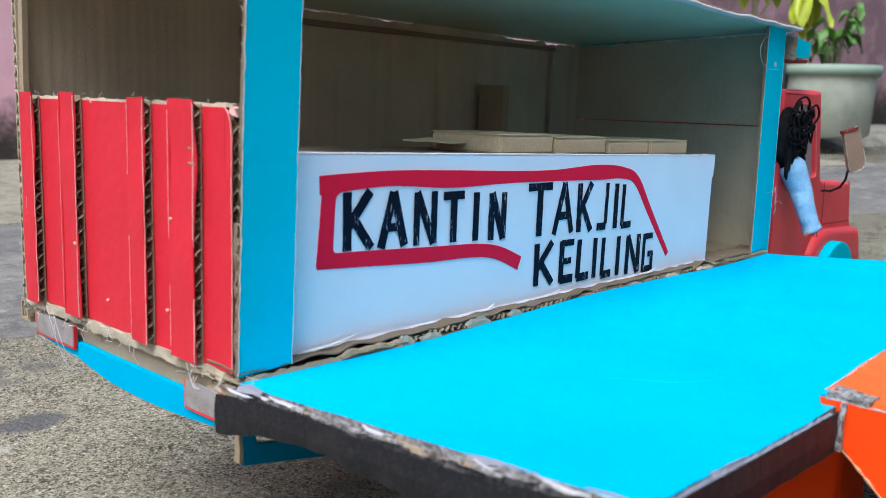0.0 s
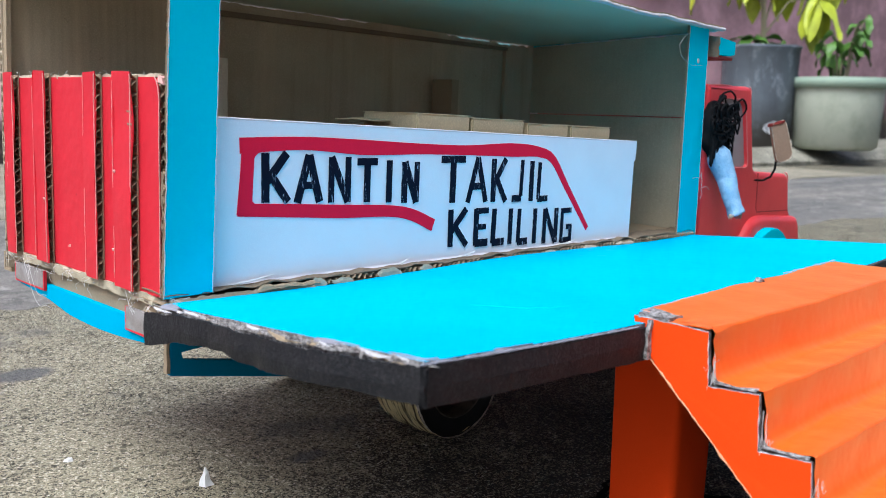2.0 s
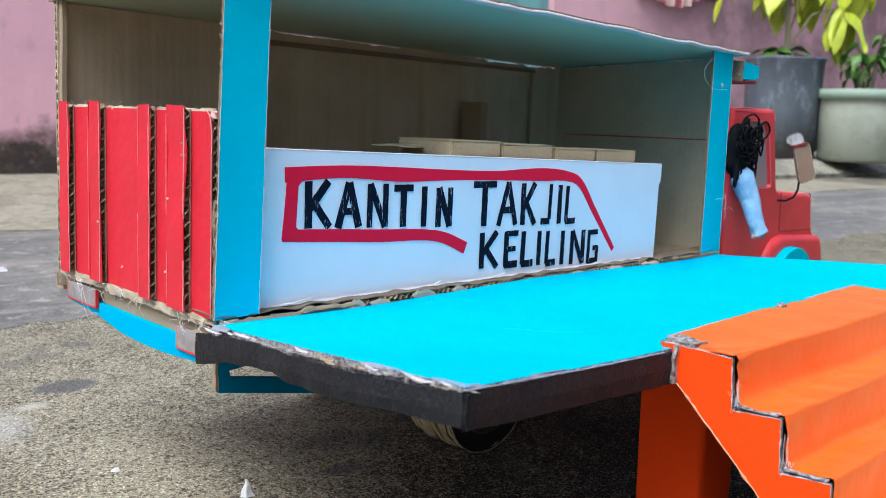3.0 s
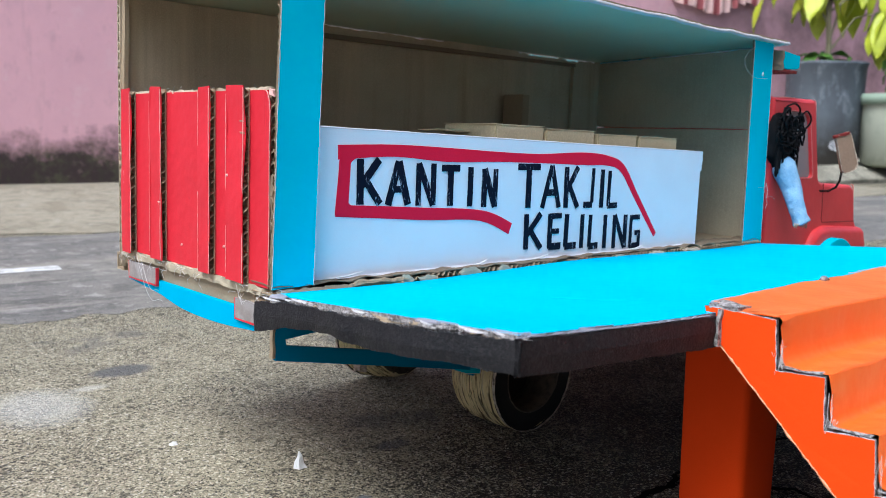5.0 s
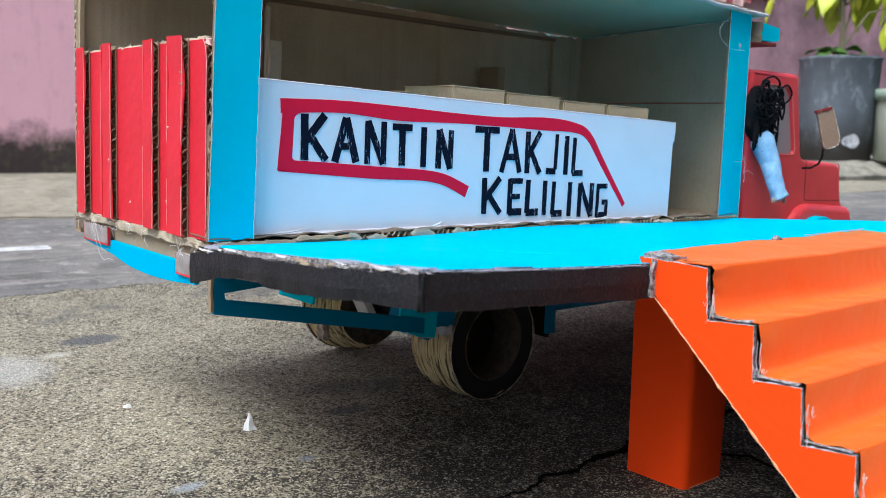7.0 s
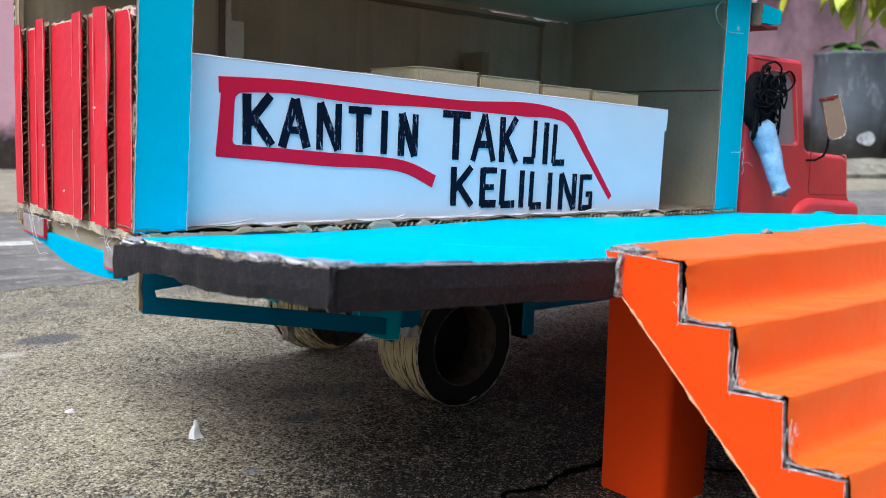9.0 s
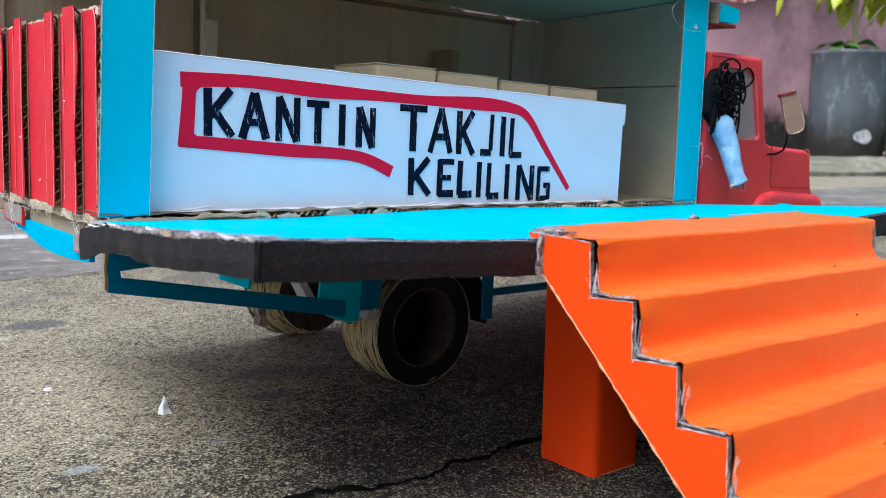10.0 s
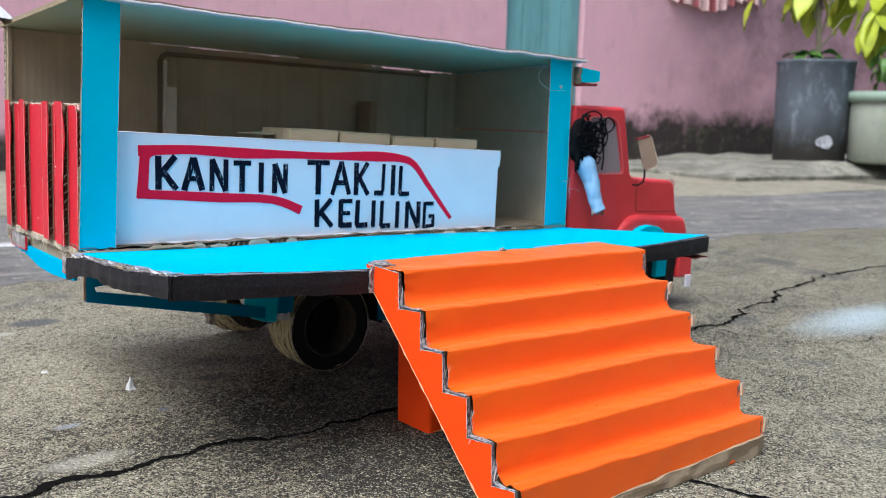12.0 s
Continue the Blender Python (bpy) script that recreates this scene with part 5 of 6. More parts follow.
def side_guard():
    """Tapering under-run guard behind the rear wheel, and the mudguard it ends in."""
    g = part("side_guard", prism([(0.004, 0.15), (0.004, 0.1155), (0.192, 0.0800), (0.192, 0.0925), (0.0125, 0.1248), (0.0115, 0.1295), (0.06, 0.1335), (0.2, 0.1235), (0.2, 0.15)], "y", -0.002, 0.002), CYAN_SHADED, truck, "cyan side guard of two slanting rails, shaded in its colour")
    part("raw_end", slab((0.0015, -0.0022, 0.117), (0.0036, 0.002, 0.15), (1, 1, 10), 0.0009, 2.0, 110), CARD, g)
    # near mudguard carries shade as colour: darker cyan behind, black in front
    for y0, y1, a0, a1, mat, label in ((0.004, 0.06, 172, 96, CYAN_SHADED, "cyan mudguard bent round the rear wheel"), (0.004, 0.06, 96, -8, BLACK, "front half of the mudguard, blackened to stand for deep shade"), (0.18, 0.244, 172, -8, CYAN, "cyan mudguard bent round the rear wheel")):
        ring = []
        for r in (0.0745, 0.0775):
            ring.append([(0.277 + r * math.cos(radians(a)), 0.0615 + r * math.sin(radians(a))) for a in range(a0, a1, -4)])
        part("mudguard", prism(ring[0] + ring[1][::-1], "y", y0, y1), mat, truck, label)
    # cheek between plate and wheel face, shade in its colour, torn white foot
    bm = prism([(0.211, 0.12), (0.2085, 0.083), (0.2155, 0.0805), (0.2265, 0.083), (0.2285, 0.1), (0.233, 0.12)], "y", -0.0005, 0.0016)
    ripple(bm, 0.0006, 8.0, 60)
    part("cheek", bm, CYAN_SHADED, g, "cyan cheek of the mudguard, shaded in its colour")
    part("torn_foot", slab((0.2105, -0.0028, 0.0755), (0.2225, 0.004, 0.0835), (8, 5, 4), 0.0026, 5.0, 130), TORN, g, "torn white paper foot")
    plate = [(0.1715, 0.118), (0.1695, 0.0865), (0.179, 0.0805), (0.192, 0.0758), (0.208, 0.0735), (0.2105, 0.09), (0.213, 0.118)]
    bm = prism(plate, "y", 0.0024, 0.0052)
    ripple(bm, 0.0008, 3.0, 40)
    part("mud_plate", bm, CYAN, g, "cyan plate behind the end of the guard")
    part("paper_edge", tube([(x, 0.0022, z) for x, z in plate[1:6]] + [(0.2128, 0.0022, 0.116)], 0.0004, 4), TORN, g, "thin pale cut edge of the paper")
    bm = bmesh.new()
    for x0, x1, z0, z1 in ((0.3375, 0.62, 0.112, 0.15), (0.3555, 0.6, 0.083, 0.0895), (0.3445, 0.3555, 0.0615, 0.112), (0.6, 0.62, 0.0615, 0.112)):
        add_box(bm, x0, x1, -0.002, 0.002, z0, z1)
    ripple(bm, 0.0006, 6.0, 40)
    part("front_guard", bm, CYAN_SHADED, truck, "cyan side guard ahead of the rear wheel, shaded in its colour")
    part("side_guard", prism([(0.11, 0.15), (0.11, 0.097), (0.2, 0.0785), (0.2, 0.15)], "y", 0.238, 0.242), CYAN, truck)


side_guard()


def chassis():
    ch = part("chassis", box(0.1, 0.9, 0.085, 0.155, 0.116, 0.15, bevel=0.002), CARD, truck, "brown cardboard chassis beam")
    for x in (0.277, 0.83):
        part("axle", tube([(x, 0.03, 0.057 + x * 0.0236 / 1.0), (x, 0.205, 0.057 + x * 0.0236)], 0.006, 10), BLACK, ch)


chassis()


def wheel(x, y, out, radius=0.055, width=0.056, taper=0.0):
    """Wound cardboard tyre, black on its outer face, with a deep hub. out: -1 faces the near side; taper: how much its inner end narrows."""
    z = radius + x * math.tan(radians(1.35))
    rng = random.Random(int(x * 100) + out)
    bm = lathe([(radius * 0.655, 0.0), (radius * 0.8, out * 0.0004), (radius * 0.965, 0.0), (radius * 0.985, -out * 0.0008)], (x, y, z), 96)
    for v in bm.verts:
        a = math.atan2(v.co.z - z, v.co.x - x)
        d = Vector((v.co.x - x, 0, v.co.z - z))
        if d.length > radius * 0.9:
            v.co += d.normalized() * 0.0011 * noise.noise((math.cos(a) * 7, math.sin(a) * 7, x * 9))
        v.co.y += 0.0009 * noise.noise((math.cos(a) * 3, math.sin(a) * 3, d.length * 90))
    w = part("wheel", bm, BLACK, truck, "wheel with wound brown cardboard tread and black face", True)
    # strands wound side by side, crossing a little, with dark gaps between
    sides, n = 110, 76
    bm = bmesh.new()
    rows = []
    for i in range(n + 1):
        t = i / n
        row = []
        for k in range(sides):
            a = 2 * math.pi * k / sides
            wander = 1.3 * noise.noise((math.cos(a) * 1.6, math.sin(a) * 1.6, x * 3 + t * 2.5))
            strand = abs(math.sin(math.pi * (t * 13 + wander)))
            fine = noise.noise((math.cos(a) * 5, math.sin(a) * 5, t * 46 + x))
            r = radius * (1 - 0.055 * abs(2 * t - 1) ** 6) * (1 - taper * t) - 0.0032 + 0.003 * strand ** 0.45 + 0.0007 * fine
            row.append(bm.verts.new((x + r * math.cos(a), y - out * (0.0004 + width * t) + 0.0012 * noise.noise((math.cos(a) * 2.2, math.sin(a) * 2.2, t * 3)), z + r * math.sin(a))))
        rows.append(row)
    for a, b in zip(rows, rows[1:]):
        for k in range(sides):
            bm.faces.new((a[k], a[(k + 1) % sides], b[(k + 1) % sides], b[k]))
    part("tread", bm, TREAD, w, "brown wound cardboard strip", True)
    part("hub_wall", lathe([(radius * 0.655, 0.0), (radius * 0.645, -out * 0.001), (radius * 0.63, -out * 0.034)], (x, y, z)), HUB_DUST, w, "dusty brown wall of the hollow hub", True)
    part("hub_back", lathe([(radius * 0.635, -out * 0.0335), (0.0001, -out * 0.0335)], (x, y, z)), BLACK, w, "black back of the hub")
    bm = lathe([(radius * 0.64, 0.0002 * out), (radius * 0.65, out * 0.0012), (radius * 0.665, 0.0002 * out)], (x, y, z), 72)
    ripple(bm, 0.0006, x * 5, 160)
    part("bead", bm, BEAD, w, "raised pale-brown edge round the hub", True)
    # frayed lip of the tread along the black face, broken in places
    bm = bmesh.new()
    last = None
    for k in range(121):
        a = 2 * math.pi * k / 120
        grow = max(0.06, 0.3 + noise.noise((math.cos(a) * 4, math.sin(a) * 4, x * 7)) + 0.4 * noise.noise((math.cos(a) * 15, math.sin(a) * 15, x * 7)))
        r1, r0 = radius * 0.99, radius * (0.984 - 0.035 * grow * rng.random())
        row = [bm.verts.new((x + r * math.cos(a), y + out * h, z + r * math.sin(a))) for r, h in ((r1 - 0.0006, -0.0022), (r1, 0.0004 + 0.0012 * grow), (r0, 0.0009 + 0.0004 * rng.random()))]
        if last:
            for q in range(2):
                bm.faces.new((last[q], row[q], row[q + 1], last[q + 1]))
        last = row
    part("frayed_edge", bm, FRAY, w, "frayed pale edge of the tread")
    part("inner_face", lathe([(radius * (0.94 - taper), -out * width), (radius * (0.9 - taper), -out * (width + 0.0006)), (0.0001, -out * (width + 0.0006))], (x, y, z)), HUB_DUST, w, "dull brown card disc")
    return w


arc = [(0.227 + 0.028 * i / 10, 0.157, 0.094 - 0.013 * i / 10 - 0.023 * (i / 10) ** 2) for i in range(11)]
bm = bmesh.new()
rows = [[bm.verts.new((x + dx, y + dy, z)) for dx, dy in ((0, 0), (0.009, 0), (0.009, 0.02), (0, 0.02))] for x, y, z in arc]
for p, q in zip(rows, rows[1:]):
    for k in range(4):
        bm.faces.new((p[k], q[k], q[(k + 1) % 4], p[(k + 1) % 4]))
part("paper_strip", bm, SHRED, truck, "bent white paper strip behind the mudguard")
part("torn_tab", slab((0.207, 0.17, 0.037), (0.2165, 0.178, 0.057), (4, 4, 8), 0.003, 7.0, 120), FRAY, truck, "torn brown card hanging by the far wheel")
wheel(0.281, 0.005, -1, 0.0532)
wheel(0.28, 0.238, 1, 0.055, 0.052, 0.19)
wheel(0.83, -0.004, -1)
wheel(0.83, 0.232, 1, 0.055, 0.052, 0.19)


def rounded_prism(outline, y0, y1, bevel, seg=3):
    bm = prism(outline, "y", y0, y1)
    bmesh.ops.recalc_face_normals(bm, faces=bm.faces)
    bmesh.ops.bevel(bm, geom=list(bm.edges), offset=bevel, segments=seg, affect="EDGES", profile=0.5)
    return bm


def round_corners(outline, radii, steps=5):
    """Closed (x, z) outline with each corner rounded."""
    out = []
    n = len(outline)
    for i, r in enumerate(radii):
        p, a, b = Vector(outline[i]), Vector(outline[i - 1]), Vector(outline[(i + 1) % n])
        qa, qb = p + (a - p).normalized() * r, p + (b - p).normalized() * r
        if r <= 0:
            out.append(p)
            continue
        for k in range(steps + 1):
            t = k / steps
            out.append(qa.lerp(p, t).lerp(p.lerp(qb, t), t))
    return out


def inset(outline, d):
    """The outline (clockwise in x, z) moved inwards by d."""
    out = []
    n = len(outline)
    for i, p in enumerate(outline):
        e = (outline[(i + 1) % n] - outline[i - 1]).normalized()
        out.append(p + Vector((e.y, -e.x)) * d)
    return out


def window_outline(grow=0.0):
    g = grow
    return round_corners([(0.693 - g, 0.2395 - g), (0.695 - g, 0.3195 + g), (0.757 + g, 0.3195 + g), (0.7795 + g, 0.2395 - g)], (0.006, 0.012, 0.016, 0.008), 6)


def cab():
    y0, y1 = -0.0095, 0.235
    outer = round_corners([(0.6635, 0.12), (0.6635, 0.334), (0.774, 0.3365), (0.7985, 0.2365), (0.812, 0.2325), (0.910, 0.229), (0.921, 0.178), (0.9385, 0.166), (0.941, 0.12)], (0, 0.004, 0.009, 0.006, 0.006, 0.014, 0.008, 0.008, 0))
    hole = window_outline()
    bm = bmesh.new()
    b = 0.0055
    rings = []
    for side, y in ((1, y0), (-1, y1)):
        for k in range(5):
            a = math.pi / 2 * k / 4
            ring = inset(outer, b * (1 - math.sin(a)))
            rings.append([bm.verts.new((p.x, y + side * b * (1 - math.cos(a)), p.y)) for p in ring])
    rings = rings[:5] + rings[5:][::-1]
    n = len(outer)
    for p, q in zip(rings, rings[1:]):
        for i in range(n):
            bm.faces.new((p[i], p[(i + 1) % n], q[(i + 1) % n], q[i])).smooth = True
    for ring, y, side in ((rings[0], y0, 1), (rings[-1], y1, -1)):
        lips = [[bm.verts.new((p.x, y + dy * side, p.y)) for p in shape] for shape, dy in ((window_outline(0.0012), 0.0), (hole, 0.0008), (hole, 0.006))]
        m = len(hole)
        for p, q in zip(lips, lips[1:]):
            for i in range(m):
                bm.faces.new((p[i], p[(i + 1) % m], q[(i + 1) % m], q[i])).smooth = True
        edges = [bm.edges.get((r[i], r[(i + 1) % len(r)])) for r in (ring, lips[0]) for i in range(len(r))]
        bmesh.ops.triangle_fill(bm, edges=edges, use_beauty=True)
    bmesh.ops.recalc_face_normals(bm, faces=bm.faces)
    c = part("cab", bm, CAB_RED, truck, "red truck cab with bonnet and rounded side window", None)
    # pale worn rim of the window, bare scuffs on the corners
    rng = random.Random(31)
    rim = [(p.x + rng.uniform(-0.0004, 0.0004), -0.0098, p.y + rng.uniform(-0.0004, 0.0004)) for p in window_outline(0.0006)]
    part("window_rim", tube(rim + rim[:2], 0.0005, 5), WORN_RED, c, "pale worn rim of the window")
    for pts in (((0.9, 0.2305), (0.908, 0.2295), (0.9125, 0.2245), (0.914, 0.216)), ((0.7715, 0.3365), (0.7765, 0.333), (0.779, 0.322)), ((0.664, 0.333), (0.69, 0.3345), (0.72, 0.3353))):
        part("scuff", tube([(x, -0.0068, z) for x, z in pts], [0.0004] + [0.0009] * (len(pts) - 2) + [0.0004], 5), WORN_RED, c, "pale scuffed corner")
    part("door_seam", tube([(0.812, -0.0094, 0.2315), (0.8135, -0.0094, 0.205), (0.8145, -0.0094, 0.186), (0.818, -0.0094, 0.1815), (0.87, -0.0094, 0.1805), (0.916, -0.0094, 0.1795)], 0.0006, 5), MAROON, c, "seam of the bonnet")
    low = round_corners([(0.768, 0.15), (0.79, 0.1725), (0.815, 0.1775), (0.935, 0.171), (0.945, 0.15), (0.945, 0.12), (0.768, 0.12)], (0.006, 0.012, 0.01, 0.008, 0.004, 0, 0))
    bm = bmesh.new()
    rings = []
    for k in range(6):
        a = math.pi / 2 * k / 5
        rings.append([bm.verts.new((p.x, -0.0185 + 0.009 * (1 - math.cos(a)), p.y)) for p in inset(low, 0.009 * (1 - math.sin(a)))])
    bm.faces.new(rings[0])
    for p, q in zip(rings, rings[1:]):
        for i in range(len(low)):
            bm.faces.new((p[i], p[(i + 1) % len(low)], q[(i + 1) % len(low)], q[i]))
    bmesh.ops.recalc_face_normals(bm, faces=bm.faces)
    part("fender", bm, CAB_RED, c, "rounded red fender", True)
    cap = [(0.83 + 0.056 * math.cos(math.pi * i / 16), 0.112 + 0.05 * math.sin(math.pi * i / 16)) for i in range(17)]
    part("wheel_arch", rounded_prism(cap, -0.03, -0.008, 0.0015, 2), CYAN, c, "cyan wheel arch")
    part("window_pane", prism([(p.x, p.y) for p in hole], "y", -0.0055, -0.0045), PANE, c, "dull clear window pane")
    arm = [(0.803, -0.009, 0.2225), (0.8035, -0.02, 0.223), (0.8, -0.031, 0.2285), (0.792, -0.0385, 0.238), (0.786, -0.042, 0.25), (0.7825, -0.043, 0.268), (0.7815, -0.043, 0.275)]
    part("mirror_arm", tube(arm, 0.0014, 7), BLACK, c, "black wire mirror arm", True)
    place = pose(0.7865, -0.0455, 0.2715, 0, -17, -34)
    shape = round_corners([(-0.0115, -0.025), (-0.0105, 0.0235), (0.0095, 0.026), (0.012, -0.022)], (0.009, 0.003, 0.007, 0.01), 6)
    rng = random.Random(5)
    shape = [p + Vector((rng.uniform(-1, 1), rng.uniform(-1, 1))) * 0.0005 for p in shape]
    board = part("mirror", prism([(p.x, p.y) for p in shape], "y", -0.0022, 0.0022), CARD_MIRROR, c, "brown cardboard wing mirror")
    board.matrix_basis = place
    rim = [(p.x, -0.0023, p.y) for p in inset(shape, 0.0002)]
    edge = part("torn_rim", tube(rim + rim[:2], [0.0003 + 0.0009 * rng.random() ** 2 for _ in range(len(rim) + 2)], 5), FRAY, c, "torn pale paper rim")
    edge.matrix_basis = place
    bm = slab((-0.013, -0.0032, 0.0225), (0.008, 0.0012, 0.0255), (10, 2, 2), 0.0014, 8.0, 170)
    lip = part("torn_lip", bm, MAROON, c, "torn red-brown paper lip")
    lip.matrix_basis = place
    bumper = part("front_bumper", box(0.925, 0.962, -0.02, 0.245, 0.072, 0.118, bevel=0.004), CAB_RED, truck, "red front bumper with white end")
    part("white_end", box(0.9425, 0.957, -0.0232, -0.0202, 0.056, 0.076, bevel=0.001), WHITE, bumper)
    part("cyan_skirt", box(0.875, 0.9, -0.0135, 0.24, 0.076, 0.119, bevel=0.001), CYAN, bumper)
    part("step_plate", slab((0.902, -0.0135, 0.066), (0.9245, 0.1, 0.118), (4, 4, 6), 0.003, 2.0, 60), BLACK, bumper, "black patch between skirt and bumper")


cab()
visor = part("roof_visor", prism([(0.662, 0.3655), (0.662, 0.385), (0.7015, 0.3825), (0.7015, 0.3685), (0.69, 0.3665)], "y", -0.0175, 0.245), CYAN, truck, "cyan cardboard wind visor over the cab")
bm = slab((0.6600, -0.018, 0.3635), (0.6618, 0.06, 0.3858), (2, 24, 10), 0.0016, 1.0, 150)
part("raw_end", bm, CREASE, visor, "bare torn cardboard end")
part("red_underside", slab((0.6605, -0.017, 0.3618), (0.697, 0.24, 0.3652), (8, 10, 1), 0.0012, 1.0, 30), MAROON, visor, "dark red paper below")


# ---- counter with its sign ----
counter = thing("serving_counter", "white paper-covered counter with a hand-lettered sign, on the truck floor", "counter", TRUCK)


def counter_body():
    bm = slab((0.012, 0.0, FLOOR + 0.001), (0.530, 0.1, 0.2655), (40, 6, 8), 0.0004, 5.0, 8, 0.0)
    for v in bm.verts:
        if v.co.z > 0.25:
            v.co.z += 0.0095 * (1 - (v.co.x / 0.53)) + 0.0008
    bm.normal_update()
    for f in bm.faces:
        f.material_index = 1 if f.normal.z > 0.7 and f.calc_center_median().z > 0.26 else 0
    part("body", bm, [WHITE, CREASE], counter)
    rim = [(0.0125 + 0.517 * i / 60, 0.0012, 0.2758 - 0.0095 * (0.0125 + 0.517 * i / 60) / 0.53 + 0.0006) for i in range(61)]
    part("top_rim", tube(rim, [0.0009 + 0.0003 * noise.noise((i * 0.4, 2.0, 0)) for i in range(61)], 6), WHITE, counter, "folded white paper rim")
    part("side_fold", slab((0.5305, 0.0005, 0.247), (0.534, 0.012, 0.268), (1, 3, 4), 0.0008, 3.0, 60), WHITE, counter, "loose white paper fold")
    bm = bmesh.new()
    last = None
    for i in range(81):
        x = 0.028 + 0.5 * i / 80
        z = FLOOR + 0.001 + 0.003 * noise.noise((x * 25, 1, 1))
        row = (bm.verts.new((x, -0.0008, FLOOR + 0.0026)), bm.verts.new((x, -0.0016 - 0.0012 * noise.noise((x * 30, 4, 4)), FLOOR + 0.001 + 0.3 * (z - FLOOR - 0.001))))
        if last:
            bm.faces.new((last[0], row[0], row[1], last[1]))
        last = row
    part("loose_hem", bm, WHITE, counter, "loose torn paper along the foot")


counter_body()

GLYPHS = {
    "K": [((0.16, 0), (0.14, 1)), ((0.86, 1), (0.2, 0.42)), ((0.36, 0.52), (0.92, 0.0))],
    "A": [((0.08, 0), (0.5, 1)), ((0.5, 1), (0.92, 0)), ((0.26, 0.36), (0.76, 0.36))],
    "N": [((0.12, 0), (0.12, 1)), ((0.12, 1), (0.88, 0)), ((0.88, 0), (0.88, 1))],
    "T": [((0.0, 0.93), (1.0, 0.93)), ((0.5, 0.93), (0.5, 0))],
    "I": [((0.5, 0), (0.5, 1))],
    "J": [((0.78, 1), (0.74, 0.12)), ((0.78, 0.07), (0.05, 0.07))],
    "L": [((0.2, 1), (0.16, 0.05)), ((0.1, 0.06), (1.0, 0.07))],
    "E": [((0.18, 0), (0.18, 1)), ((0.12, 0.94), (1, 0.94)), ((0.18, 0.5), (0.85, 0.5)), ((0.12, 0.06), (1, 0.06))],
    "G": [((0.92, 0.93), (0.16, 0.93)), ((0.16, 1), (0.14, 0)), ((0.1, 0.06), (0.95, 0.06)), ((0.88, 0.0), (0.88, 0.48)), ((0.98, 0.45), (0.5, 0.45))],
}


def letter(ch, x0, x1, z0, z1, stroke, seed):
    """Block capital drawn with a broad marker."""
    rng = random.Random(seed)
    bm = bmesh.new()
    h = stroke * 0.56
    for k, (a, b) in enumerate(GLYPHS[ch]):
        w = h * rng.uniform(0.85, 1.15)
        if ch in "KT" and k == (0 if ch == "K" else 1):
            w *= 1.25
        p = Vector((x0 + (x1 - x0) * a[0], 0, z0 + (z1 - z0) * a[1]))
        q = Vector((x0 + (x1 - x0) * b[0], 0, z0 + (z1 - z0) * b[1]))
        d = (q - p).normalized()
        s = Vector((-d.z, 0, d.x))
        n = 10
        y = -0.0006 - 0.00006 * k
        left, right = [], []
        for i in range(n + 1):
            t = i / n
            c = p.lerp(q, t)
            e = w * (1 + 0.1 * noise.noise((seed * 3.1 + t * 6, k, 0)))
            f = w * (1 + 0.1 * noise.noise((seed * 1.7 + t * 6, k, 9)))
            left.append(bm.verts.new(c + s * e + Vector((0, y, 0))))
            right.append(bm.verts.new(c - s * f + Vector((0, y, 0))))
        for i in range(n):
            bm.faces.new((left[i], left[i + 1], right[i + 1], right[i]))
    return part("letter", bm, INK, counter, "hand-drawn black letter " + ch)


def word(text, spans, z0, z1, z2, z3, stroke, seed):
    """spans: each letter's left and right; foot and head heights at the first and last letter."""
    n = len(text) - 1
    for i, (ch, (a, b)) in enumerate(zip(text, spans)):
        t = i / n
        letter(ch, a, b, z0 + (z1 - z0) * t, z2 + (z3 - z2) * t, stroke, seed + i)


word("KANTIN", ((0.07, 0.094), (0.098, 0.121), (0.127, 0.147), (0.153, 0.173), (0.181, 0.189), (0.199, 0.216)), 0.221, 0.216, 0.254, 0.2475, 0.0052, 1)
word("TAKJIL", ((0.241, 0.27), (0.272, 0.299), (0.303, 0.325), (0.331, 0.349), (0.354, 0.364), (0.367, 0.384)), 0.214, 0.211, 0.252, 0.2465, 0.0050, 11)
word("KELILING", ((0.251, 0.277), (0.283, 0.302), (0.306, 0.324), (0.327, 0.337), (0.341, 0.357), (0.361, 0.373), (0.379, 0.402), (0.406, 0.425)), 0.1775, 0.1705, 0.2085, 0.203, 0.0050, 21)


def ribbon(points, name, lift=0.0):
    """A cut paper band along (x, z, half-width) points, smoothed."""
    pts = []
    for i in range(len(points) - 1):
        p0, p1, p2, p3 = (Vector(points[max(0, min(len(points) - 1, i + k))]) for k in (-1, 0, 1, 2))
        for s in range(8):
            t = s / 8
            pts.append(0.5 * ((2 * p1) + (p2 - p0) * t + (2 * p0 - 5 * p1 + 4 * p2 - p3) * t * t + (3 * p1 - p0 - 3 * p2 + p3) * t ** 3))
    pts.append(Vector(points[-1]))
    bm = bmesh.new()
    last = None
    for i, p in enumerate(pts):
        d = pts[min(i + 1, len(pts) - 1)] - pts[max(i - 1, 0)]
        s = Vector((-d.y, d.x)).normalized() * p.z
        row = [bm.verts.new((p.x + s.x, y, p.y + s.y)) for y in (-0.0005 - lift, -0.0001)] + [bm.verts.new((p.x - s.x, y, p.y - s.y)) for y in (-0.0001, -0.0005 - lift)]
        if last:
            for k in range(4):
                bm.faces.new((last[k], row[k], row[(k + 1) % 4], last[(k + 1) % 4]))
        last = row
    return part(name, bm, CRIMSON, counter, "crimson paper band cut like a truck's outline")


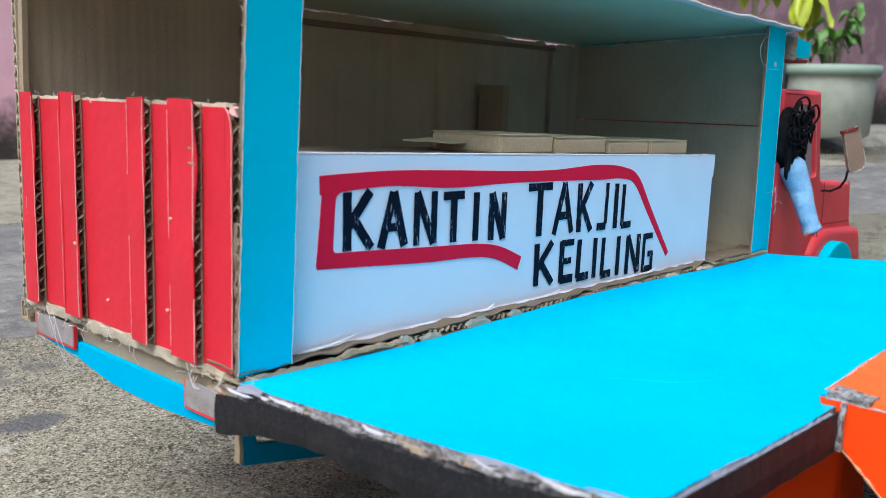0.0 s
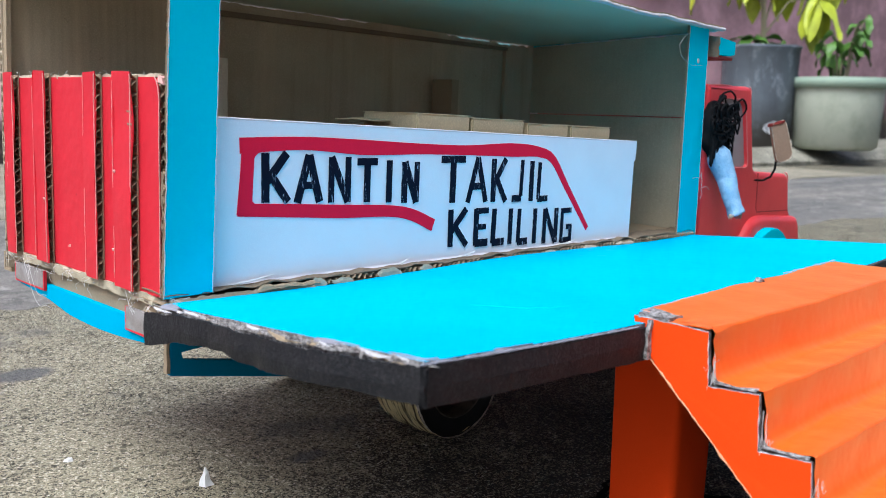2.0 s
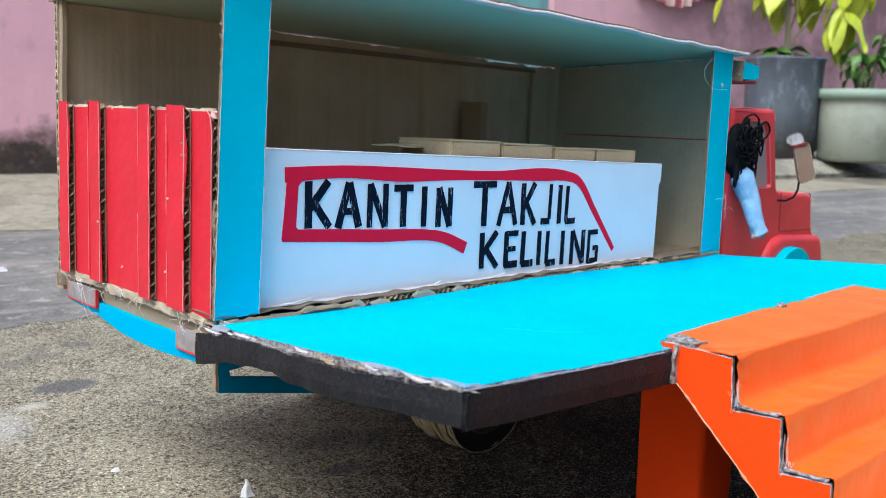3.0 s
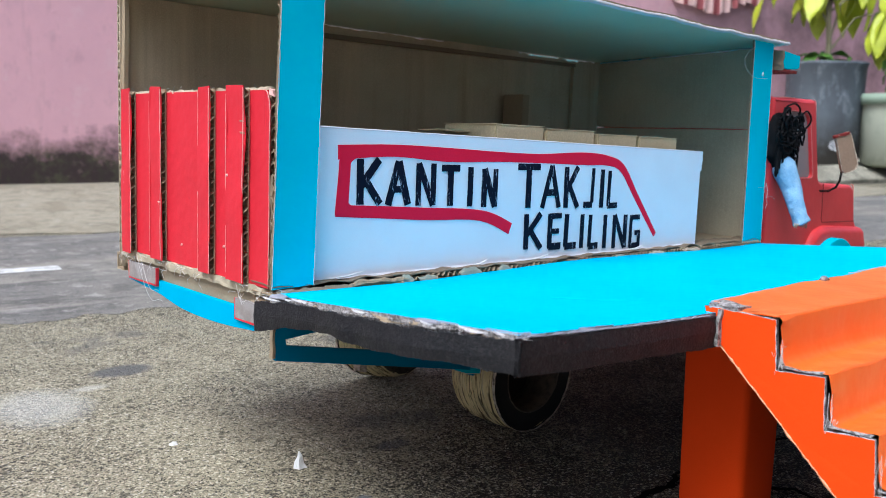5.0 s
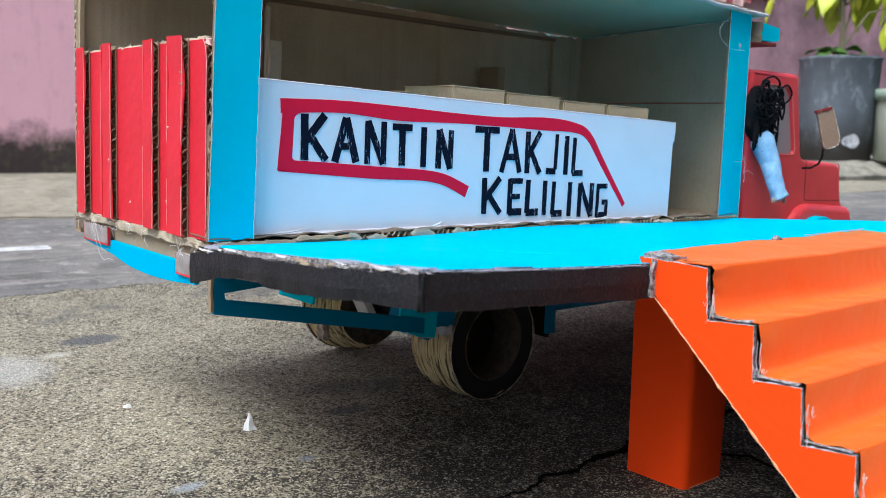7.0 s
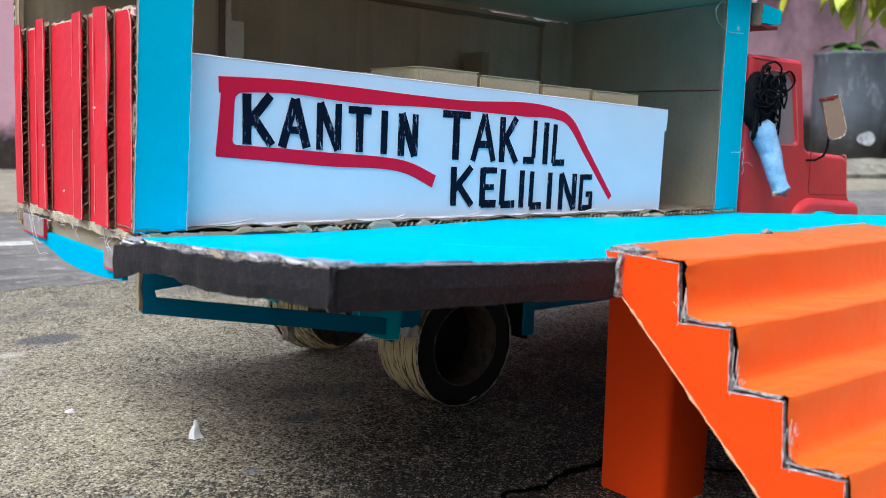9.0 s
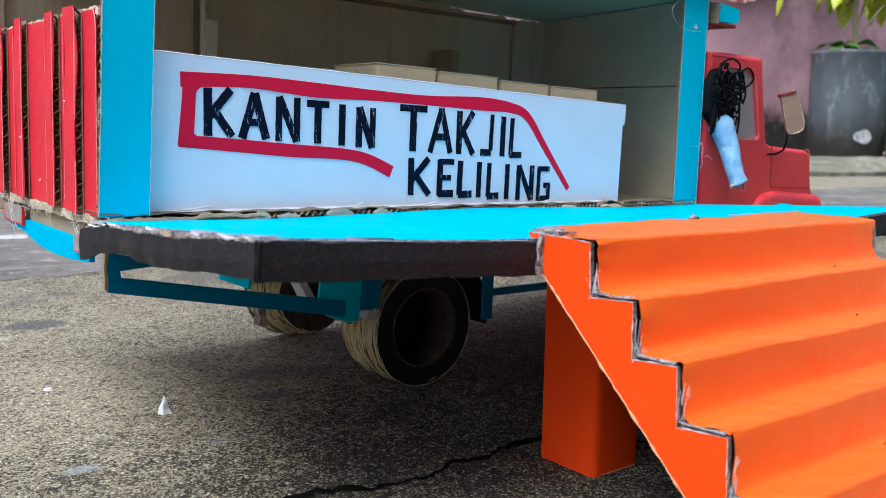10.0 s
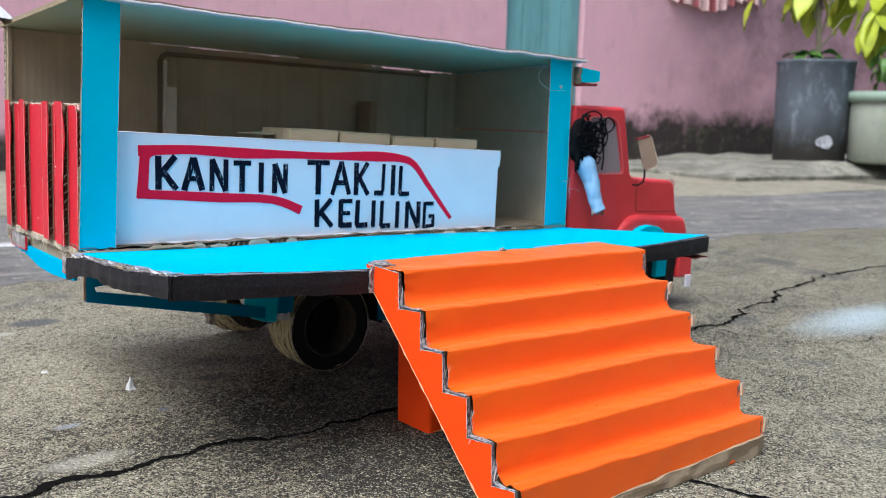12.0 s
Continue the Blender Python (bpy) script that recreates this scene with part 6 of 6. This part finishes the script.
ribbon([(0.0535, 0.2585, 0.0052), (0.105, 0.2605, 0.0045), (0.16, 0.2582, 0.0055), (0.215, 0.2575, 0.0042), (0.27, 0.2568, 0.0040), (0.33, 0.2573, 0.0058), (0.368, 0.2557, 0.0046), (0.39, 0.2485, 0.0040), (0.414, 0.2225, 0.0034), (0.4515, 0.1815, 0.0026)], "band")
ribbon([(0.0605, 0.2605, 0.0048), (0.0593, 0.24, 0.0050), (0.0575, 0.2135, 0.0056)], "band", 0.0002)
for x, z, up in ((0.0645, 0.2545, -1), (0.0622, 0.2200, 1)):
    arc = [(x - 0.0006, z - up * 0.0008), (x + 0.0065, z - up * 0.0006)] + [(x + 0.0065 * (1 - math.sin(a)), z + up * 0.0065 * (1 - math.cos(a))) for a in (0.2, 0.5, 0.8, 1.1, 1.4)] + [(x - 0.0006, z + up * 0.0062)]
    part("band_corner", prism(arc, "y", -0.00055, -0.0001), CRIMSON, counter, "rounded inner corner of the crimson band")
ribbon([(0.0525, 0.217, 0.0042), (0.095, 0.2148, 0.0046), (0.14, 0.2122, 0.0048), (0.185, 0.2105, 0.0044), (0.21, 0.2065, 0.0046), (0.2345, 0.1968, 0.0050)], "band")


# ---- snack boxes on the counter ----
def food_box(x0, x1, y0, y1, z1, lid, seed):
    b = thing("food_box", "small tan cardboard food box standing on the counter", "box", TRUCK, "boxes on the counter")
    z0 = 0.2763 - 0.0095 * ((x0 + x1) / 2 / 0.53)
    bm = bmesh.new()
    vs = add_box(bm, x0, x1, y0, y1, z0, z1)
    for v in bm.verts:
        if v.co.z < (z0 + z1) / 2:
            v.co.x += 0.0004 * (1 if v.co.x < (x0 + x1) / 2 else -1)
    bmesh.ops.bevel(bm, geom=list(bm.edges), offset=0.0012, segments=2, affect="EDGES")
    part("body", bm, CARD_BOX, b)
    part("lid", slab((x0 - 0.0002, y0 - 0.0002, z1 + 0.0002), (x1 + 0.0002, y1 + 0.0002, z1 + 0.0009), (5, 4, 1), 0.0006, seed, 40), CARD_BOX, b)
    if lid:
        part("flap", slab((x0 - 0.03, y0 + 0.03, z1 - 0.006), (x0 - 0.001, y1, z1 - 0.005), (6, 3, 1), 0.002, seed, 40), CARD_BOX, b, "open side flap")
    return b


food_box(0.229, 0.292, 0.0165, 0.082, 0.2845, True, 1.0)
food_box(0.295, 0.366, 0.0165, 0.08, 0.2828, False, 2.0)
food_box(0.370, 0.433, 0.0155, 0.078, 0.2802, False, 3.0)
food_box(0.4375, 0.506, 0.0155, 0.078, 0.2798, False, 4.0)


# ---- orange stairs and their prop ----
STEP_Y = [-0.2775, -0.3075, -0.3365, -0.3665, -0.3955, -0.4215]


def stair_profile(shift=0.0, rise=0.0):
    """(y, z) nose and foot of each step, from the platform to the ground."""
    pts = [(-0.2325 - shift, 0.1765)]
    for k, y in enumerate(STEP_Y):
        nose = 0.1755 - 0.0268 * k
        foot = 0.1465 - 0.0272 * k if k < 5 else 0.008
        pts.append((y - shift, nose + rise))
        pts.append((y - 0.0022 - shift, foot + rise))
    return pts


stairs = thing("staircase", "orange paper-covered cardboard stairs folded down to the ground", "stairs", TRUCK)
SX0, SX1 = 0.163, 0.4625


def stair_sheet():
    """The paper sheet over the steps: sharp noses, soft hollows."""
    prof = stair_profile()
    pts = []
    for i, (y, z) in enumerate(prof):
        nose = i % 2 == 1
        r = 0.0018 if nose else 0.0085
        if i in (0, len(prof) - 1):
            pts.append((y, z))
            continue
        p, a, b = Vector((y, z)), Vector(prof[i - 1]), Vector(prof[i + 1])
        da, db = (a - p), (b - p)
        qa, qb = p + da.normalized() * min(r, da.length * 0.62), p + db.normalized() * min(r, db.length * 0.62)
        for t in (0, 0.2, 0.4, 0.6, 0.8, 1.0):
            q = qa.lerp(p, t).lerp(p.lerp(qb, t), t)
            pts.append((q.x, q.y))
    dense = []
    for (a, b), (c, d) in zip(pts, pts[1:]):
        m = max(1, int(math.hypot(c - a, d - b) / 0.0025))
        dense += [(a + (c - a) * i / m, b + (d - b) * i / m) for i in range(m)]
    pts = dense + [pts[-1]]
    bm = bmesh.new()
    cols = []
    n = 90
    for i in range(n + 1):
        u = i / n
        x = SX0 + 0.0027 + (SX1 - SX0 - 0.0007) * u
        col = []
        for k, (y, z) in enumerate(pts):
            s = -0.0145 * u * min(1, (-0.232 - y) / 0.04)
            wob = 0.0013 * noise.noise((x * 11, y * 26, z * 26 + 4.0)) + 0.0006 * noise.noise((x * 45, y * 60, z * 60)) + 0.0018 * max(0.0, 1 - u * 16) * noise.noise((k * 0.3, 7.0, 1.0))
            col.append(bm.verts.new((x + 0.0042 * noise.noise((k * 0.13, u, 3)) * (u > 0.98 or u < 0.01), y + s + wob, max(z + 0.003 * u + 0.0012 + wob, 0.0236 * x + 0.0005))))
        cols.append(col)
    for a, b in zip(cols, cols[1:]):
        for k in range(len(pts) - 1):
            bm.faces.new((a[k], b[k], b[k + 1], a[k + 1]))
    return part("step_sheet", bm, ORANGE, stairs, "orange paper folded over six steps", True)


stair_sheet()


def stair_side(x0, x1, shift, name):
    prof = stair_profile(shift)
    jag = random.Random(int(x0 * 500))
    foot, head = Vector((-0.405 - shift, 0.0236 * x0 + 0.0006)), Vector((-0.238 - shift, 0.16))
    slant = [foot.lerp(head, i / 40) + Vector((jag.uniform(-1, 1), jag.uniform(-1, 1))) * (0.0009 if 0 < i < 40 else 0.0) for i in range(41)]
    outline = prof + [(p.x, p.y) for p in slant]
    bm = prism(outline, "x", x0, x1)
    ripple(bm, 0.0007, x0 * 7, 50)
    for v in bm.verts:
        v.co.z = max(v.co.z, 0.0236 * v.co.x + 0.0004)
    bm.normal_update()
    for f in bm.faces:
        f.material_index = 0 if abs(f.normal.x) > 0.5 else 1
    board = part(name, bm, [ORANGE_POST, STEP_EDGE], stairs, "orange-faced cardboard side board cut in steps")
    # pale cut paper along the steps and beads of glue along the slanting edge
    rng = random.Random(int(x0 * 1000))
    face = x0 - 0.0001 if x0 < 0.3 else x1 + 0.0001
    pts = []
    for (a, b), (c, d) in zip(prof, prof[1:]):
        m = max(2, int(math.hypot(c - a, d - b) / 0.003))
        pts += [(face, a + (c - a) * i / m + rng.uniform(-0.0003, 0.0003), max(b + (d - b) * i / m + rng.uniform(-0.0003, 0.0003), 0.0236 * x0 + 0.002)) for i in range(m)]
    part("cut_edge", tube(pts, [0.00008 + 0.0007 * max(0.0, 0.25 + noise.noise((p[1] * 260, p[2] * 260, x0))) * rng.random() for p in pts], 4), TORN, board, "thin pale cut edge of the paper")
    low = [(face, -0.238 - shift + (-0.167) * i / 70 + rng.uniform(-0.0003, 0.0003), 0.16 + (0.0236 * x0 + 0.0006 - 0.16) * i / 70 + rng.uniform(-0.0003, 0.0003)) for i in range(71)]
    part("glue_bead", tube(low, [rng.choice((0.0003, 0.0004, 0.0005, 0.0009)) for _ in low], 5), PEACH, board, "pale beads of glue along the edge")
    return board


stair_side(SX0 - 0.0025, SX0 + 0.0006, 0.0, "side_board")
stair_side(SX1 - 0.002, SX1 + 0.0025, 0.0145, "side_board")


def stair_back():
    bm = bmesh.new()
    rows = []
    for i in range(13):
        u = i / 12
        x = SX0 + 0.003 + (SX1 - SX0 - 0.006) * u
        s = -0.0145 * u
        rows.append([bm.verts.new(p) for p in ((x, -0.239 + s, 0.164), (x, -0.408 + s, 0.0236 * x + 0.004), (x, -0.403 + s, 0.0236 * x + 0.0006), (x, -0.236 + s, 0.158))])
    for a, b in zip(rows, rows[1:]):
        for k in range(4):
            bm.faces.new((a[k], b[k], b[(k + 1) % 4], a[(k + 1) % 4]))
    return part("back_board", bm, CARD_X, stairs, "bare brown corrugated back board")


stair_back()
for k, y in list(enumerate(STEP_Y))[1:]:
    z = 0.1755 - 0.0268 * k + 0.003
    bm = slab((SX1 + 0.0022, y - 0.0172, z - 0.0125), (SX1 + 0.0062, y - 0.0152, z - 0.0005), (3, 1, 4), 0.0012, k * 1.7, 160)
    part("card_tab", bm, CARD_PALE, stairs, "torn tan card showing at a step's end")
rng = random.Random(77)
for a, b in ((SX0 + 0.004, SX0 + 0.09), (SX0 + 0.2, SX1)):
    pts = [(a + (b - a) * i / 30, -0.2328 + rng.uniform(-0.0005, 0.0005), 0.1782 + 0.003 * (a + (b - a) * i / 30 - SX0) / 0.3 + rng.uniform(-0.0003, 0.0004)) for i in range(31)]
    part("paper_edge", tube(pts, 0.0004, 4), TORN, stairs, "thin torn white paper edge")
bm = slab((SX0 + 0.05, -0.4395, 0.0), (SX1 + 0.001, -0.4365, 0.024), (60, 1, 4), 0.0022, 4.0, 60)
for v in bm.verts:
    u = (v.co.x - SX0) / (SX1 - SX0)
    v.co.y += 0.0145 * (1 - u) - 0.0005
    v.co.z = 0.0236 * v.co.x + 0.0005 + v.co.z * (0.15 + 0.6 * max(u, 0))
part("foot_strip", bm, CARD_X, stairs, "bare cardboard strip along the bottom step")


def glue_threads():
    """Cobweb threads of glue and torn fibres in the step corners."""
    rng = random.Random(12)
    bm = bmesh.new()
    for k, y in enumerate(STEP_Y[:5]):
        foot = 0.1465 - 0.0272 * k
        for _ in range(12):
            a = Vector((SX0 - 0.0025 + rng.uniform(0, 0.006), y - 0.003 + rng.uniform(-0.003, 0.002), foot + rng.uniform(0, 0.022)))
            b = a + Vector((rng.uniform(-0.002, 0.001), rng.uniform(-0.003, 0.002), rng.uniform(-0.016, 0.0)))
            b.z = max(b.z, foot + 0.001)
            c = (a + b) / 2 + Vector((-0.003 * rng.random(), 0, -0.003))
            tube([a, c, b], rng.uniform(0.0001, 0.0002), 4, bm)
    tagged(part("glue_thread", bm, GLUE, stairs, "thin pale threads of dried glue"), kind="stuff")
    for k, y in enumerate(STEP_Y[:5]):
        foot = 0.1465 - 0.0272 * k
        b2 = bmesh.new()
        last = None
        path = [(y - 0.0024, foot + 0.006), (y - 0.0034, foot + 0.002), (y - 0.009, foot + 0.0018), (y - 0.016, foot + 0.0022), (STEP_Y[k + 1] + 0.002, foot + 0.003)]
        for yy, zz in path:
            row = (b2.verts.new((SX0 - 0.0026 + rng.uniform(-0.0004, 0.0004), yy, zz + rng.uniform(0, 0.001))), b2.verts.new((SX0 - 0.0004 + rng.uniform(0, 0.002), yy + rng.uniform(-0.001, 0.001), zz + 0.0006 + rng.uniform(0, 0.0012))))
            if last:
                b2.faces.new((last[0], row[0], row[1], last[1]))
            last = row
        part("torn_edge", b2, TORN_GREY, stairs, "torn grey paper edge of a step")


glue_threads()
bm = slab((SX0 - 0.0028, -0.254, 0.1752), (SX0 + 0.012, -0.2345, 0.1782), (8, 10, 1), 0.0018, 3.0, 110)
part("corner_flap", slab((SX0 - 0.0022, -0.2772, 0.1762), (SX0 + 0.0075, -0.2535, 0.1768), (5, 8, 1), 0.0009, 6.0, 90), ORANGE, stairs, "loose orange paper at the corner")
part("torn_corner", bm, TORN_GREY, stairs, "torn grey card at the top corner")
bm = bmesh.new()
bmesh.ops.create_icosphere(bm, subdivisions=2, radius=0.0035, matrix=Matrix.Translation((0.318, -0.2345, 0.1795)) @ Matrix.Diagonal((1.4, 1, 0.8, 1)))
ripple(bm, 0.0015, 2.0, 200)
part("glue_blob", bm, TORN_GREY, stairs, "dried blob of glue")


for x, k, t in ((0.36, 1, 0.5), (0.395, 2, 0.3), (0.372, 0, 0.7), (0.29, 3, 0.4), (0.42, 3, 0.6)):
    u = (x - SX0) / (SX1 - SX0)
    y = STEP_Y[k] + (STEP_Y[k + 1] - STEP_Y[k]) * t - 0.0145 * u
    bm = bmesh.new()
    bmesh.ops.create_icosphere(bm, subdivisions=1, radius=0.0006, matrix=Matrix.Translation((x, y, 0.1475 - 0.0271 * k + 0.003 * u + 0.0042)))
    part("dirt_speck", bm, BLACK, stairs, "dark speck of dirt")


def prop_leg():
    leg = thing("support_leg", "orange paper-covered cardboard post under the platform", "support post", pose(0.2682, -0.1968, 0.0))
    bm = bmesh.new()
    rows = []
    outline = round_corners([(-0.0218, -0.0242), (0.0216, -0.0262), (0.0215, 0.0245), (-0.0218, 0.0250)], (0.006, 0.003, 0.004, 0.003))
    count = len(outline)
    for j in range(9):
        z = 0.1525 * j / 8
        k = 1.0 + 0.05 * (j / 8)
        rows.append([bm.verts.new((x * k + 0.0006 * noise.noise((j, x * 90, 1)), y * k, z)) for x, y in outline])
    for a, b in zip(rows, rows[1:]):
        for i in range(count):
            bm.faces.new((a[i], a[(i + 1) % count], b[(i + 1) % count], b[i]))
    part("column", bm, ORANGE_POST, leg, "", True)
    rng = random.Random(19)
    pts = [(-0.0155 + 0.034 * i / 16, -0.0246 - 0.0016 * i / 16, 0.0006 + rng.uniform(0, 0.0004)) for i in range(17)]
    part("worn_edge", tube(pts, [0.0002 + 0.0004 * rng.random() for _ in pts], 4), PEACH, leg, "pale worn paper edge")
    part("top_card", box(-0.024, 0.024, -0.028, 0.027, 0.1526, 0.1545, bevel=0.0005), CARD, leg, "bare card cap")
    return leg


prop_leg()


# ---- doll at the cab window ----
def doll():
    """Rag doll leaning out: a tangle of black yarn for hair, one pale blue sleeve."""
    rng = random.Random(7)
    bm = bmesh.new()
    bmesh.ops.create_uvsphere(bm, u_segments=28, v_segments=20, radius=1.0, matrix=Matrix.Translation((0.680, -0.0105, 0.280)) @ Matrix.Rotation(radians(-14), 4, "Y") @ Matrix.Diagonal((0.0235, 0.0125, 0.036, 1)))
    ripple(bm, 0.0034, 3.0, 110)

    def loop(cx, cz, rx, rz, a0, a1, y=-0.018, r=0.0012):
        n = 18
        tube([Vector((cx + rx * math.cos(a0 + (a1 - a0) * i / n) + 0.0012 * math.sin(i * 1.1 + cx * 400), y - 0.004 * math.sin(math.pi * i / n), cz + rz * math.sin(a0 + (a1 - a0) * i / n))) for i in range(n + 1)], r, 5, bm)

    # close turns of yarn over the crown
    for k in range(44):
        cx, cz = 0.68 + rng.uniform(-0.016, 0.024), 0.300 + rng.uniform(-0.022, 0.013)
        a = rng.uniform(0, 6.28)
        loop(cx, cz, rng.uniform(0.006, 0.017), rng.uniform(0.004, 0.011), a, a + rng.uniform(3.2, 5.8), -0.017 - rng.uniform(0, 0.006))
    for k in range(34):
        x = rng.uniform(0.659, 0.703)
        top, foot = rng.uniform(0.288, 0.304), 0.244 + (x - 0.659) * 0.38 + rng.uniform(-0.004, 0.004)
        tube([Vector((x + 0.0022 * math.sin(i * 0.9 + k), -0.0195 - 0.002 * math.sin(i * 0.5 + k), top + (foot - top) * i / 8)) for i in range(9)], 0.0012, 5, bm)
    # stray loops standing out
    loop(0.689, 0.309, 0.023, 0.018, 3.1, 0.1)
    loop(0.722, 0.3085, 0.0135, 0.011, 4.4, -1.6)
    loop(0.708, 0.276, 0.007, 0.0085, 0, 6.2)
    loop(0.705, 0.259, 0.008, 0.005, 0, 6.0)
    loop(0.717, 0.296, 0.006, 0.017, 1.6, 7.0)
    loop(0.672, 0.312, 0.01, 0.009, 0.3, 5.4)
    tube([Vector((0.726 + 0.0012 * math.sin(i * 1.3), -0.0125, 0.318 - 0.0092 * i)) for i in range(9)], 0.0012, 5, bm)
    bm.faces.ensure_lookup_table()
    dark = len(bm.faces)
    # crumpled sleeve, open and frayed at the wrist
    knots = [(0.6815, -0.011, 0.262), (0.6825, -0.0175, 0.253), (0.6845, -0.023, 0.240), (0.687, -0.028, 0.228), (0.6855, -0.0325, 0.216), (0.6855, -0.037, 0.205), (0.687, -0.040, 0.196), (0.6895, -0.0425, 0.1885)]
    path = [tuple(Vector(p).lerp(Vector(q), t / 4)) for p, q in zip(knots, knots[1:]) for t in range(4)] + [knots[-1]]
    wide = [0.0095, 0.0142, 0.013, 0.0115, 0.0104, 0.0096, 0.0092, 0.0104]
    wide = [p + (q - p) * t / 4 for p, q in zip(wide, wide[1:]) for t in range(4)] + [wide[-1]]
    tube([Vector(p) for p in path], wide, 22, bm)
    bm.faces.ensure_lookup_table()
    verts = {v for f in bm.faces[dark:] for v in f.verts}
    for v in verts:
        v.co += Vector((1, 0.4, 0.6)) * (0.0016 * noise.noise((v.co.x * 60, v.co.y * 60, v.co.z * 90)) + 0.0006 * noise.noise((v.co.x * 160, v.co.y * 160, v.co.z * 260)))
    for f in bm.faces[dark:]:
        f.material_index = 1
    cuff = len(bm.faces)
    for k in range(16):
        a = 2 * math.pi * k / 16
        p = Vector((0.687 + 0.0095 * math.cos(a), -0.0425 + 0.006 * math.sin(a), 0.1885))
        tube([p, p + Vector((rng.uniform(-0.002, 0.003), rng.uniform(-0.002, 0.002), rng.uniform(-0.006, -0.002)))], 0.0006, 4, bm)
    bm.faces.ensure_lookup_table()
    for f in bm.faces[cuff:]:
        f.material_index = 2
    ob = new("doll", finish(bm, "doll", [YARN, SLEEVE, CARD_PALE], True))
    ob.matrix_basis = TRUCK
    return tagged(ob, "rag doll with black yarn hair and pale blue sleeve leaning out", "doll", kind="")


doll()
